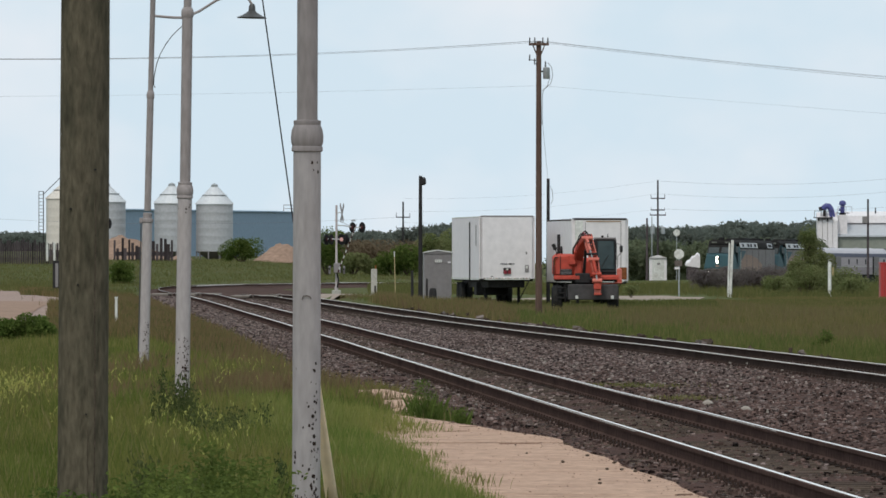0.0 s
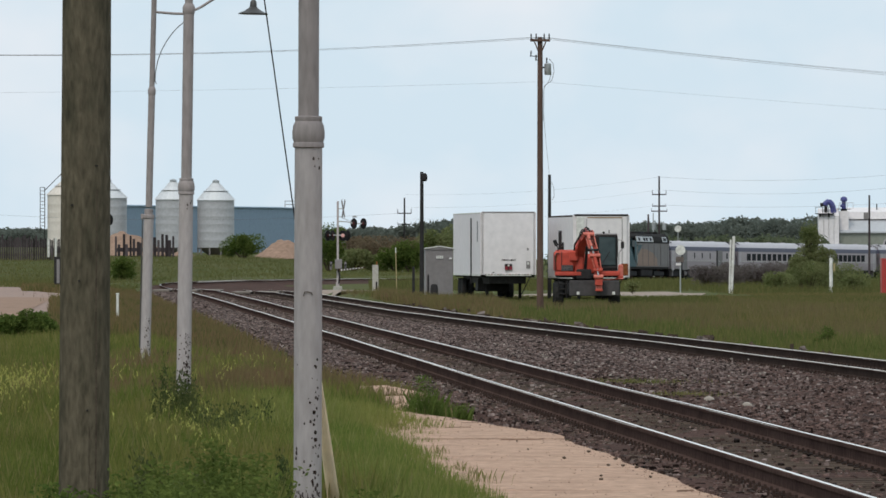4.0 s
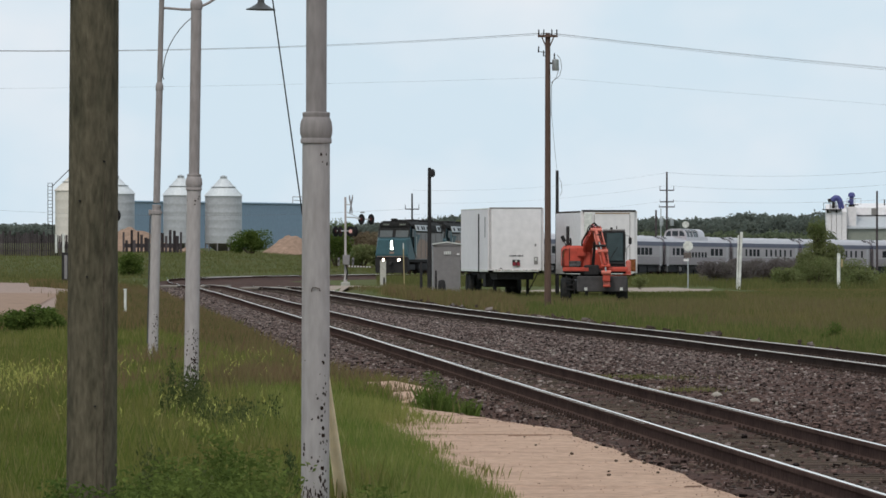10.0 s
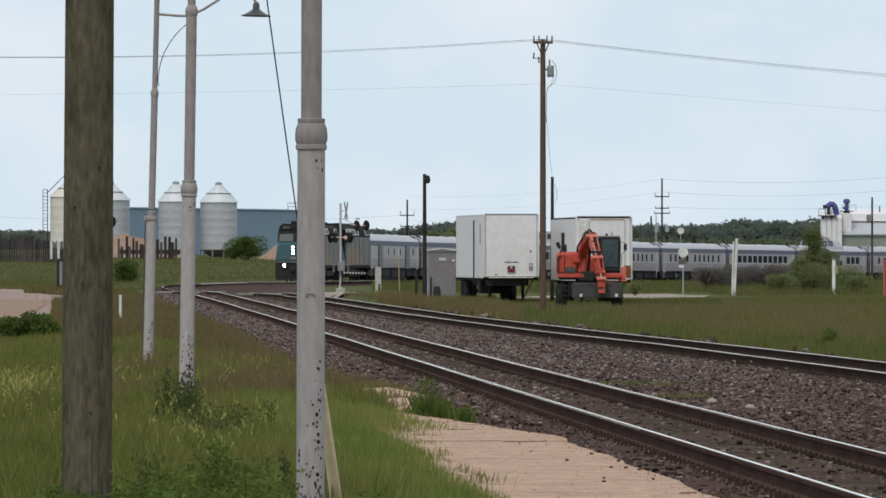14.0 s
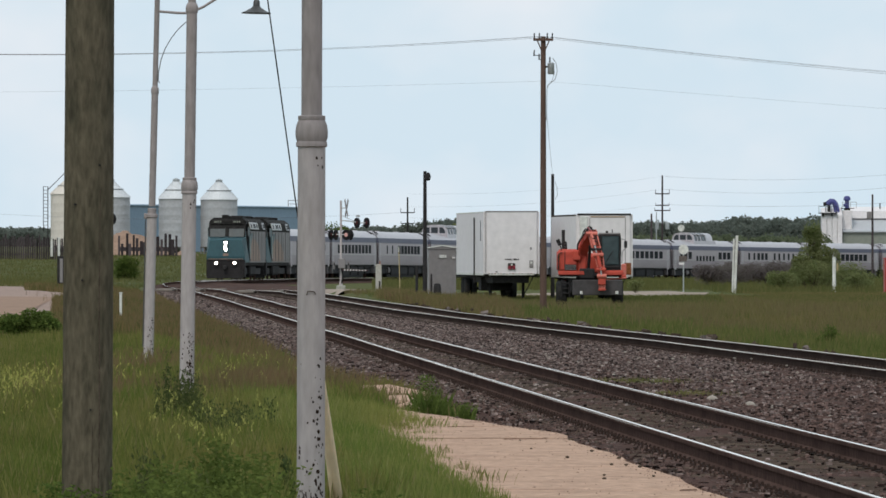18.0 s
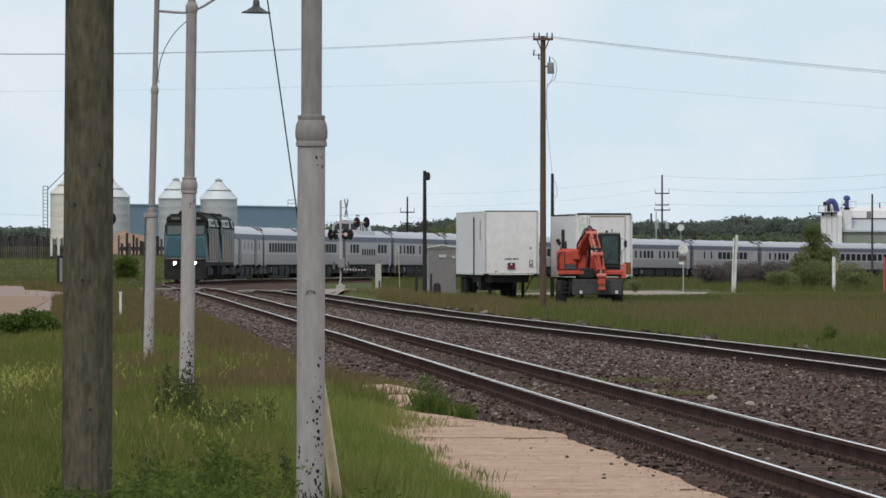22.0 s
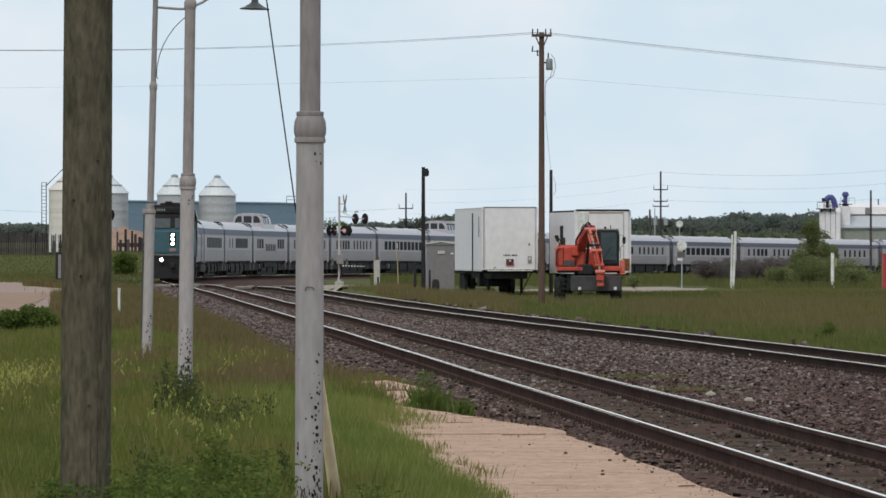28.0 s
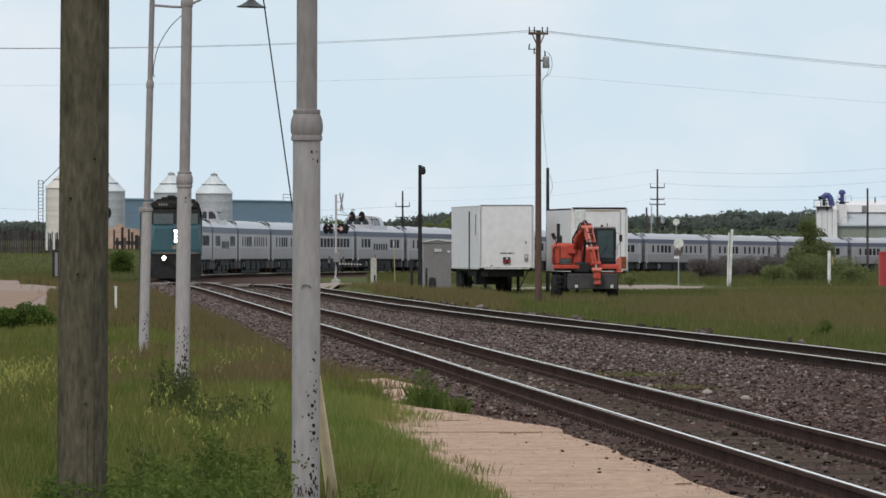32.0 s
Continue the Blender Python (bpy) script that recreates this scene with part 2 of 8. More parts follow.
M = {
    "soil": mat("soil_and_turf", (0.075, 0.088, 0.028), 0.95, 0.35, 3.0, 0.12, (0.10, 0.078, 0.04), 0.4),
    "gravel": mat("ballast_gravel", (0.073, 0.0415, 0.0335), 0.95, 0.45, 11.0, 0.3, (0.042, 0.025, 0.0205), 1.0),
    "stone": mat("ballast_stone", (0.111, 0.073, 0.063), 0.9, 0.3, 14.0, 2.0, (0.062, 0.042, 0.036), 0.3, island=0.92),
    "grey_stone": mat("fresh_grey_ballast", (0.164, 0.126, 0.114), 0.9, 0.3, 14.0, 2.0, (0.098, 0.073, 0.065), 0.3, island=0.97),
    "pale_ballast": mat("pale_ballast_stone", (0.34, 0.285, 0.255), 0.9, 0.25, 14.0, 2.0, (0.25, 0.205, 0.18), 0.3, island=0.4),
    "pale_stone": mat("pale_boulder", (0.36, 0.315, 0.27), 0.9, 0.25, 14.0, 4.0, None, 0.4),
    "plank": mat("worn_crossing_plank", (0.21, 0.18, 0.155), 0.9, 0.25, 6.0, 0.6, (0.15, 0.125, 0.105), 0.4),
    "drive": mat("gravel_drive", (0.305, 0.222, 0.187), 0.95, 0.22, 6.0, 0.2, (0.248, 0.176, 0.143), 0.5),
    "road_gravel": mat("pale_road_gravel", (0.315, 0.255, 0.213), 0.95, 0.2, 6.0, 0.2, (0.255, 0.205, 0.168), 0.5),
    "crack_earth": mat("crack_earth", (0.29, 0.19, 0.14), 0.95, 0.3, 14.0, 2.0, None, 0.3),
    "grit": mat("concrete_grit", (0.30, 0.20, 0.15), 0.95, 0.2, 14.0, 2.0, None, 0.2, island=0.5),
    "concrete": mat("old_concrete", (0.440, 0.292, 0.212), 0.9, 0.30, 11.0, 1.6, (0.315, 0.200, 0.145), 1.0),
    "tie": mat("creosoted_tie", (0.085, 0.062, 0.048), 0.9, 0.4, 9.0, 1.0, None, 0.6, stretch=(1, 6, 6), per_object=0.3),
    "rail": mat("rusty_rail", (0.084, 0.054, 0.046), 0.9, 0.3, 12.0, 0.6, (0.045, 0.029, 0.025), 0.2, spec=0.0),
    "rail_dark": mat("dark_rusty_rail", (0.060, 0.043, 0.037), 0.85, 0.3, 12.0, 0.6, (0.035, 0.025, 0.021), 0.2, spec=0.0),
    "railhead": mat("polished_railhead", (1.0, 0.88, 0.78), 0.2, 0.06, 12.0, 0.4, (0.92, 0.80, 0.70), 0.01, metal=0.65),
    # near-white colour carries the glint on the worn edge and gauge face
    "gauge_face": mat("worn_face_glint", (0.86, 0.78, 0.71), 0.5, 0.1, 12.0, 0.4, (0.72, 0.64, 0.57), 0.03, metal=0.3),
    # siding's worn head: pale diffuse colour stands in for the sky's sheen
    "sheen_head": mat("pale_sheen_railhead", (0.80, 0.71, 0.64), 0.4, 0.10, 12.0, 0.4, (0.66, 0.57, 0.50), 0.02, metal=0.2),
    "plate": mat("dark_tie_plate", (0.036, 0.026, 0.022), 0.9, 0.35, 12.0, 1.0, None, 0.2),
    "pole_wood": mat("weathered_pole_wood", (0.108, 0.091, 0.063), 0.92, 0.38, 11.0, 3.4, (0.060, 0.054, 0.037), 0.9, stretch=(3.2, 3.2, 0.9)),
    "pole_brown": mat("brown_pole_wood", (0.125, 0.080, 0.064), 0.9, 0.3, 8.0, 0.8, None, 0.4, stretch=(5, 5, 0.4)),
    "grey_wood": mat("grey_wood", (0.072, 0.058, 0.060), 0.95, 0.4, 5.0, 0.6, None, 0.4, stretch=(3, 3, 0.5), per_object=0.45),
    "post_dull": mat("weathered_post_paint", (0.31, 0.270, 0.260), 0.85, 0.16, 9.0, 1.6, (0.225, 0.195, 0.185), 0.25, stretch=(3, 3, 0.7)),
    "post_paint": mat("chalky_post_paint", (0.405, 0.360, 0.350), 0.8, 0.14, 9.0, 1.6, (0.36, 0.315, 0.285), 0.25, stretch=(3, 3, 0.7)),
    "chip": mat("rust_spot", (0.035, 0.022, 0.018), 0.9, 0.3, 20.0, 3.0, None, 0.2),
    "lamp_green": mat("weathered_shade", (0.075, 0.072, 0.070), 0.5, 0.2, 8.0, 2.0, None, 0.05, metal=0.3),
    "steel": mat("galvanised_steel", (0.42, 0.43, 0.43), 0.5, 0.12, 8.0, 0.8, (0.33, 0.33, 0.33), 0.1, metal=0.6),
    "dark": mat("dark_metal", (0.036, 0.033, 0.033), 0.7, 0.3, 8.0, 1.0, None, 0.15, spec=0.08),
    "black": mat("black_paint", (0.019, 0.018, 0.019), 0.6, 0.3, 8.0, 1.0, None, 0.1, spec=0.12),
    "rubber": mat("tyre_rubber", (0.022, 0.022, 0.022), 0.85, 0.3, 12.0, 2.0, (0.05, 0.045, 0.04), 0.3),
    "wire": mat("weathered_wire", (0.19, 0.19, 0.20), 0.6, 0.1, 4.0, 1.0, None, 0.0),
    "guy_yellow": mat("faded_yellow_plastic", (0.82, 0.64, 0.43), 0.6, 0.12, 8.0, 1.5, (0.58, 0.45, 0.30), 0.05),
    "white": mat("trailer_white", (0.735, 0.688, 0.685), 0.5, 0.09, 3.0, 0.5, (0.62, 0.57, 0.56), 0.05),
    "white_old": mat("old_white_paint", (0.64, 0.63, 0.59), 0.7, 0.24, 6.0, 1.4, (0.40, 0.36, 0.31), 0.2),
    "shed": mat("grey_shed_metal", (0.245, 0.222, 0.218), 0.55, 0.1, 5.0, 0.6, (0.215, 0.195, 0.19), 0.1, metal=0.2),
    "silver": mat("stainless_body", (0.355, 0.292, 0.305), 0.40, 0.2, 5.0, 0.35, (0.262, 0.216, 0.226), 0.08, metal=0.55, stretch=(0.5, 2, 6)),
    # paler than the body sides
    "roof_silver": mat("pale_stainless_roof", (0.50, 0.45, 0.462), 0.34, 0.2, 5.0, 0.4, (0.33, 0.298, 0.31), 0.08, metal=0.6),
    "blue_band": mat("blue_letterboard", (0.090, 0.090, 0.142), 0.5, 0.2, 5.0, 0.5, (0.140, 0.130, 0.170), 0.02),
    "glass": mat("dark_window_glass", (0.016, 0.017, 0.020), 0.5, 0.3, 2.0, 0.5, (0.03, 0.032, 0.036), 0.0, spec=0.02),
    "dome_glass": mat("dark_dome_glass", (0.035, 0.040, 0.046), 0.25, 0.15, 2.0, 0.5, (0.06, 0.065, 0.07), 0.0, spec=0.2),
    "pale_conc": mat("weathered_concrete_post", (0.40, 0.385, 0.34), 0.9, 0.2, 9.0, 2.0, (0.29, 0.27, 0.23), 0.3),
    "maroon": mat("maroon_plate", (0.22, 0.018, 0.03), 0.6, 0.12, 6.0, 0.8, None, 0.05),
    "worn_steel": mat("worn_dark_steel", (0.058, 0.052, 0.052), 0.7, 0.35, 6.0, 1.5, (0.035, 0.030, 0.028), 0.2),
    "scrap_grey": mat("weathered_grey_scrap", (0.19, 0.155, 0.14), 0.95, 0.3, 8.0, 1.0, None, 0.4, per_object=0.3),
    "bright_panel": mat("brushed_window_panel", (0.43, 0.362, 0.375), 0.36, 0.18, 5.0, 0.35, (0.325, 0.275, 0.286), 0.06, metal=0.45, stretch=(0.5, 2, 6)),
    "dark_red": mat("dirty_dark_red", (0.075, 0.026, 0.026), 0.6, 0.15, 6.0, 0.8, None, 0.05, spec=0.1),
    "teal": mat("teal_nose_paint", (0.030, 0.083, 0.098), 0.5, 0.14, 5.0, 0.6, (0.030, 0.066, 0.076), 0.03),
    "loco_grey": mat("locomotive_grey", (0.185, 0.165, 0.160), 0.5, 0.22, 5.0, 0.5, (0.145, 0.128, 0.124), 0.05),
    "loco_tan": mat("faded_yellow_wave", (0.29, 0.195, 0.150), 0.6, 0.2, 5.0, 0.5, (0.22, 0.155, 0.125), 0.05),
    "loco_roof": mat("sooty_roof", (0.03, 0.028, 0.027), 0.75, 0.4, 5.0, 0.6, None, 0.2),
    "exc_orange": mat("faded_orange_paint", (0.50, 0.066, 0.040), 0.6, 0.2, 5.0, 1.2, (0.34, 0.060, 0.036), 0.05),
    # pale orange of painted highlights on the stick, also of a few paler parts
    "exc_light": mat("pale_highlight_orange", (0.62, 0.17, 0.125), 0.55, 0.2, 6.0, 1.5, (0.48, 0.09, 0.06), 0.05),
    "rust": mat("rust", (0.24, 0.085, 0.035), 0.9, 0.35, 10.0, 1.5, None, 0.3),
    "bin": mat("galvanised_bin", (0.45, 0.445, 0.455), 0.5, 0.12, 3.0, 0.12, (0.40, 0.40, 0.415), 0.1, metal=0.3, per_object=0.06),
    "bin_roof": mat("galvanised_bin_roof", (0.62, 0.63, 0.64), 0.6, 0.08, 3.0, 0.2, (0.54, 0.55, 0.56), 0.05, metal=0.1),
    "cream": mat("cream_bin_paint", (0.66, 0.60, 0.53), 0.6, 0.08, 3.0, 0.15, None, 0.1),
    "blue_wall": mat("blue_sheet_wall", (0.262, 0.338, 0.418), 0.72, 0.07, 2.0, 0.08, (0.24, 0.318, 0.395), 0.05),
    "dirt": mat("dirt_pile", (0.285, 0.190, 0.140), 0.95, 0.22, 2.0, 0.2, (0.225, 0.150, 0.11), 0.6),
    "duct": mat("violet_blue_duct", (0.065, 0.068, 0.22), 0.5, 0.1, 3.0, 0.5, None, 0.03),
    "plant_wall": mat("olive_sheet_wall", (0.22, 0.23, 0.19), 0.7, 0.1, 2.0, 0.1, None, 0.1),
    "plant_roof": mat("pale_metal_roof", (0.46, 0.465, 0.48), 0.5, 0.08, 2.0, 0.1, (0.40, 0.405, 0.42), 0.05, metal=0.2),
    "red": mat("red_paint", (0.42, 0.045, 0.04), 0.5, 0.12, 6.0, 0.8, (0.30, 0.03, 0.03), 0.05),
    "yellow": mat("yellow_paint", (0.40, 0.31, 0.16), 0.6, 0.15, 6.0, 1.0, None, 0.05),
    "bark": mat("bark", (0.10, 0.075, 0.055), 0.95, 0.3, 6.0, 1.0, None, 0.6, stretch=(3, 3, 0.6)),
    "wood_tan": mat("tan_board", (0.33, 0.22, 0.13), 0.9, 0.2, 6.0, 1.0, None, 0.2),
    "grass": leafy("green_grass", (0.108, 0.140, 0.029), (0.186, 0.176, 0.052), 0.35, (0.235, 0.200, 0.085), 0.5, 0.16),
    "lush": leafy("lush_grass", (0.138, 0.182, 0.040), (0.214, 0.220, 0.066), 0.4, (0.25, 0.242, 0.09), 0.6, 0.14),
    "grass_far": leafy("meadow_grass", (0.086, 0.105, 0.030), (0.185, 0.130, 0.060), 0.35, (0.215, 0.145, 0.085), 0.22, 0.14),
    "grass_green": leafy("green_meadow_grass", (0.095, 0.108, 0.034), (0.142, 0.132, 0.050), 0.35, None, 0.1, 0.09),
    "field": leafy("field_grass", (0.116, 0.122, 0.036), (0.190, 0.150, 0.066), 0.35, (0.235, 0.178, 0.095), 0.22, 0.13),
    "field_near": leafy("green_verge_grass", (0.092, 0.124, 0.032), (0.150, 0.150, 0.050), 0.35, (0.205, 0.17, 0.075), 0.3, 0.16),
    "grass_dry": leafy("seeding_grass", (0.205, 0.132, 0.076), (0.150, 0.125, 0.054), 0.35, None, 0.3, 0.18),
    "field_dry": leafy("tan_field_grass", (0.185, 0.138, 0.072), (0.148, 0.132, 0.056), 0.35, None, 0.3, 0.14),
    "weed": leafy("dark_weed_leaves", (0.070, 0.110, 0.024), (0.116, 0.146, 0.036), 0.45, spread=0.2),
    "stalk": leafy("dark_dry_stalks", (0.050, 0.070, 0.024), (0.085, 0.098, 0.035), spread=0.2),
    "flower": leafy("yellow_flower", (0.42, 0.390, 0.11), (0.31, 0.31, 0.09), 0.2),
    "bush": leafy("bush_leaves", (0.150, 0.180, 0.066), (0.215, 0.220, 0.100), 0.55, spread=0.15),
    "brush": leafy("dry_purple_brush", (0.185, 0.148, 0.150), (0.150, 0.132, 0.112), 0.55, spread=0.12),
    "ruddy": leafy("ruddy_bush", (0.195, 0.135, 0.090), (0.150, 0.120, 0.075), spread=0.18),
    # leaf colour lifted to a pale grey-green that carries the distance haze
    "woods": leafy("hazed_woods_leaves", (0.150, 0.168, 0.140), (0.168, 0.184, 0.154), 0.65, None, 0.05, 0.06),
    "plate_rust": mat("rusty_spike_steel", (0.055, 0.036, 0.030), 0.9, 0.3, 12.0, 1.0, None, 0.2),
    # grey base colour stands in for sky reflected in the glass
    "windshield": mat("sky_grey_glass", (0.075, 0.086, 0.088), 0.35, 0.25, 2.0, 0.5, (0.05, 0.058, 0.062), 0.0, spec=0.08),
    # green lifted a little for haze as well
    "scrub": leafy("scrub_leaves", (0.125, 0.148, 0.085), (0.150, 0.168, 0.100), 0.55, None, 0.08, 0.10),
    "beam": glow("headlight_glass", (1.0, 0.90, 0.76), 90.0),
    "ditch": glow("ditch_light_glass", (1.0, 0.84, 0.66), 60.0),
    "red_lens": glow("red_signal_lens", (0.55, 0.30, 0.27), 0.25),
}


# ---- building helpers ----
def box(bm, c, size, m=None, bevel=0.0):
    """A box with centre c and the given size, with its edges taken off where bevel is given."""
    r = bmesh.ops.create_cube(bm, size=1.0, matrix=(m or Matrix()) @ Matrix.Translation(c) @ Matrix.Diagonal((*size, 1)))
    if bevel:
        es = list({e for v in r["verts"] for e in v.link_edges})
        bmesh.ops.bevel(bm, geom=es, offset=bevel, segments=1, affect="EDGES")
    return bm


def rod(bm, p, q, r0, r1=None, seg=10):
    """A round bar from p to q, closed at its ends."""
    p, q = Vector(p), Vector(q)
    d = q - p
    m = Matrix.Translation((p + q) / 2) @ d.to_track_quat("Z", "Y").to_matrix().to_4x4()
    bmesh.ops.create_cone(bm, cap_ends=True, segments=seg, radius1=r0, radius2=r0 if r1 is None else r1, depth=d.length, matrix=m)
    return bm


def lathe(bm, profile, seg=20, m=None):
    """A turned body: profile of (radius, height) from the bottom up."""
    rings = []
    for r, z in profile:
        rings.append([bm.verts.new((m or Matrix()) @ Vector((r * math.cos(k * math.tau / seg), r * math.sin(k * math.tau / seg), z))) for k in range(seg)])
    for a, b in zip(rings, rings[1:]):
        for k in range(seg):
            bm.faces.new((a[k], a[(k + 1) % seg], b[(k + 1) % seg], b[k]))
    bm.faces.new(rings[0][::-1])
    bm.faces.new(rings[-1])
    return bm


def tube(bm, pts, r, seg=6):
    """A pipe or wire through the points."""
    pts = [Vector(p) for p in pts]
    rings = []
    for i, p in enumerate(pts):
        d = (pts[min(i + 1, len(pts) - 1)] - pts[max(i - 1, 0)]).normalized()
        u = d.cross(Vector((0, 1, 0.02))).normalized()
        w = d.cross(u)
        rings.append([bm.verts.new(p + r * (math.cos(k * math.tau / seg) * u + math.sin(k * math.tau / seg) * w)) for k in range(seg)])
    for a, b in zip(rings, rings[1:]):
        for k in range(seg):
            bm.faces.new((a[k], a[(k + 1) % seg], b[(k + 1) % seg], b[k]))
    bm.faces.new(rings[0][::-1])
    bm.faces.new(rings[-1])
    return bm


def prism(bm, outline, x0, x1, shrink0=1.0, shrink1=1.0):
    """A body of constant section: outline of (y, z), drawn out along x."""
    a = [bm.verts.new((x0, y * shrink0, z)) for y, z in outline]
    b = [bm.verts.new((x1, y * shrink1, z)) for y, z in outline]
    n = len(outline)
    for k in range(n):
        bm.faces.new((a[k], a[(k + 1) % n], b[(k + 1) % n], b[k]))
    bm.faces.new(a[::-1])
    bm.faces.new(b)
    return bm


def mesh_of(name, bm, material, smooth=False):
    bmesh.ops.recalc_face_normals(bm, faces=bm.faces)
    me = bpy.data.meshes.new(name)
    bm.to_mesh(me)
    bm.free()
    me.materials.append(material)
    if smooth:
        me.polygons.foreach_set("use_smooth", [True] * len(me.polygons))
        me.set_sharp_from_angle(angle=radians(38))
    return me


def part(name, bm, material, parent, label="", smooth=False):
    """Links a bmesh (or a ready mesh) as one part under a thing or a part."""
    me = bm if isinstance(bm, bpy.types.Mesh) else mesh_of(name, bm, material, smooth)
    ob = new(name, me)
    ob.parent = parent
    if label:
        tagged(ob, label)
    return ob


def thing(name, label, category, m=None, group="", kind=""):
    ob = new(name)
    ob.empty_display_size = 0.3
    ob.matrix_basis = m or Matrix()
    return tagged(ob, label, category, group, kind)


def solid(name, bm, material, label="", category="", group="", kind="", m=None, smooth=False):
    ob = new(name, mesh_of(name, bm, material, smooth))
    ob.matrix_basis = m or Matrix()
    return tagged(ob, label, category, group, kind)


def sheet_mesh(name, co, faces, material, smooth=True):
    """A mesh from arrays of corners and of faces, all with the same number of corners."""
    me = bpy.data.meshes.new(name)
    co, faces = np.asarray(co, dtype=np.float32), np.asarray(faces, dtype=np.int32)
    n, k = faces.shape
    me.vertices.add(len(co))
    me.vertices.foreach_set("co", co.ravel())
    me.loops.add(n * k)
    me.loops.foreach_set("vertex_index", faces.ravel())
    me.polygons.add(n)
    me.polygons.foreach_set("loop_start", np.arange(0, n * k, k, dtype=np.int32))
    me.polygons.foreach_set("use_smooth", np.full(n, smooth))
    me.update(calc_edges=True)
    me.materials.append(material)
    return me


def patchy(x, y, f=0.35, seed=0.0):
    """Slow change over the field, 0 to 1."""
    return 0.5 + 0.5 * np.sin(x * f * 1.7 + 1.3 * np.sin(y * f * 0.31 + seed)) * np.sin(y * f * 0.23 + 2.1 * np.sin(x * f * 0.8 + seed))


def smooth_step(x, a, b):
    u = np.clip((np.asarray(x, dtype=float) - a) / (b - a), 0, 1)
    return u * u * (3 - 2 * u)


# ---- the plan: lines of the railway ----
HEAD_S = (-400, 0, 300, 350, 400, 450, 500, 560, 640, 720, 800, 900, 1700)
HEAD_A = (-2.94, -2.94, -3.14, -2.33, -2.78, -1.67, 1.71, 6.13, 11.63, 16.57, 21.9, 28.5, 34.0)
S_GRID = np.arange(-200.0, 1700.0, 1.0)
_a = np.radians(np.interp(S_GRID + 0.5, HEAD_S, HEAD_A))
_i0 = int(np.argmin(np.abs(S_GRID)))
TRACK_X = np.concatenate([[0], np.cumsum(np.sin(_a))])[:-1]
TRACK_Y = np.concatenate([[0], np.cumsum(np.cos(_a))])[:-1]
TRACK_X, TRACK_Y = TRACK_X - TRACK_X[_i0] + 3.385, TRACK_Y - TRACK_Y[_i0] + 67.15
# slight unevenness of the alignment past the crossing
TRACK_X = TRACK_X + np.interp(S_GRID, (330, 396, 425, 465, 485, 520, 575, 626, 690, 750), (0.0, 0.0, -0.12, -0.26, -0.25, -0.14, -0.12, -0.2, -0.15, 0.0))


def rail_z(y):
    """Height of the rails' top at the depth y."""
    return np.interp(y, (-200, 60, 260, 350, 454, 520, 580, 680, 760, 823, 870, 1100, 2000), (0.0, 0.0, -0.01, 0.0, -0.38, -0.44, -0.5, -0.66, -1.05, -1.38, -1.64, -2.3, -2.8))


def main_line(s):
    x, y = np.interp(s, S_GRID, TRACK_X), np.interp(s, S_GRID, TRACK_Y)
    return x, y, rail_z(y)


def siding_gap(y):
    return np.interp(y, (0, 60, 100, 131, 158, 186, 237, 333, 400, 700), (8.2, 8.0, 7.6, 7.2, 6.75, 5.95, 5.05, 4.45, 4.3, 4.2))


def siding(s):
    x, y, z = main_line(s)
    a = np.radians(np.interp(s, HEAD_S, HEAD_A))
    g = siding_gap(y)
    return x + g * np.cos(a), y - g * np.sin(a), z - 0.10


NEAR = slice(None, None, 3)


def off_track(x, y):
    """Signed distance from the main line: positive on the side of the siding."""
    x, y = np.asarray(x, dtype=float).ravel(), np.asarray(y, dtype=float).ravel()
    px, py, pa = TRACK_X[NEAR], TRACK_Y[NEAR], _a[NEAR]
    out = np.empty(len(x))
    for i in range(0, len(x), 4000):
        dx, dy = x[i:i + 4000, None] - px, y[i:i + 4000, None] - py
        k = np.argmin(dx * dx + dy * dy, axis=1)
        j = np.arange(len(k))
        ex, ey, a = dx[j, k], dy[j, k], pa[k]
        out[i:i + 4000] = np.sign(ex * np.cos(a) - ey * np.sin(a)) * np.hypot(ex, ey)
    return out


def ground_z(x, y):
    x, y = np.asarray(x, dtype=float).ravel(), np.asarray(y, dtype=float).ravel()
    d = off_track(x, y)
    base = rail_z(y) - 0.38
    outer = rail_z(np.minimum(y, 600)) - 0.38 + 0.33 * smooth_step(-d, 2.0 + 1.1 * smooth_step(y, 100, 130), 4.0 + 1.6 * smooth_step(y, 100, 130)) + 0.0125 * np.clip(-d - 6, 0, 200)
    outer = outer + 0.75 * smooth_step(y, 560, 820) * (1 - smooth_step(x, -26, -10)) * (1 - smooth_step(y, 1050, 1300))
    low = smooth_step(x, 5, 20) * smooth_step(y, 640, 800) * smooth_step(-d, 2.0, 6.0)
    outer = outer + (rail_z(y) - 0.42 - outer) * low
    g = siding_gap(y)
    bank = smooth_step(d, g + 1.9, g + 2.6) * smooth_step(y, 170, 240) * (1 - smooth_step(y, 378, 402)) * (1 - smooth_step(x, -5.0, 1.5))
    inner = base - 0.05 + 0.02 * smooth_step(d, g + 2, g + 8) + 0.36 * bank
    wave = 0.03 * np.sin(x * 0.9 + y * 0.23) * np.sin(y * 0.31 - x * 0.4) * smooth_step(np.abs(d), 3, 12)
    return np.where(d < 0, outer, inner) + wave


def ground_at(x, y):
    return float(ground_z([x], [y])[0])


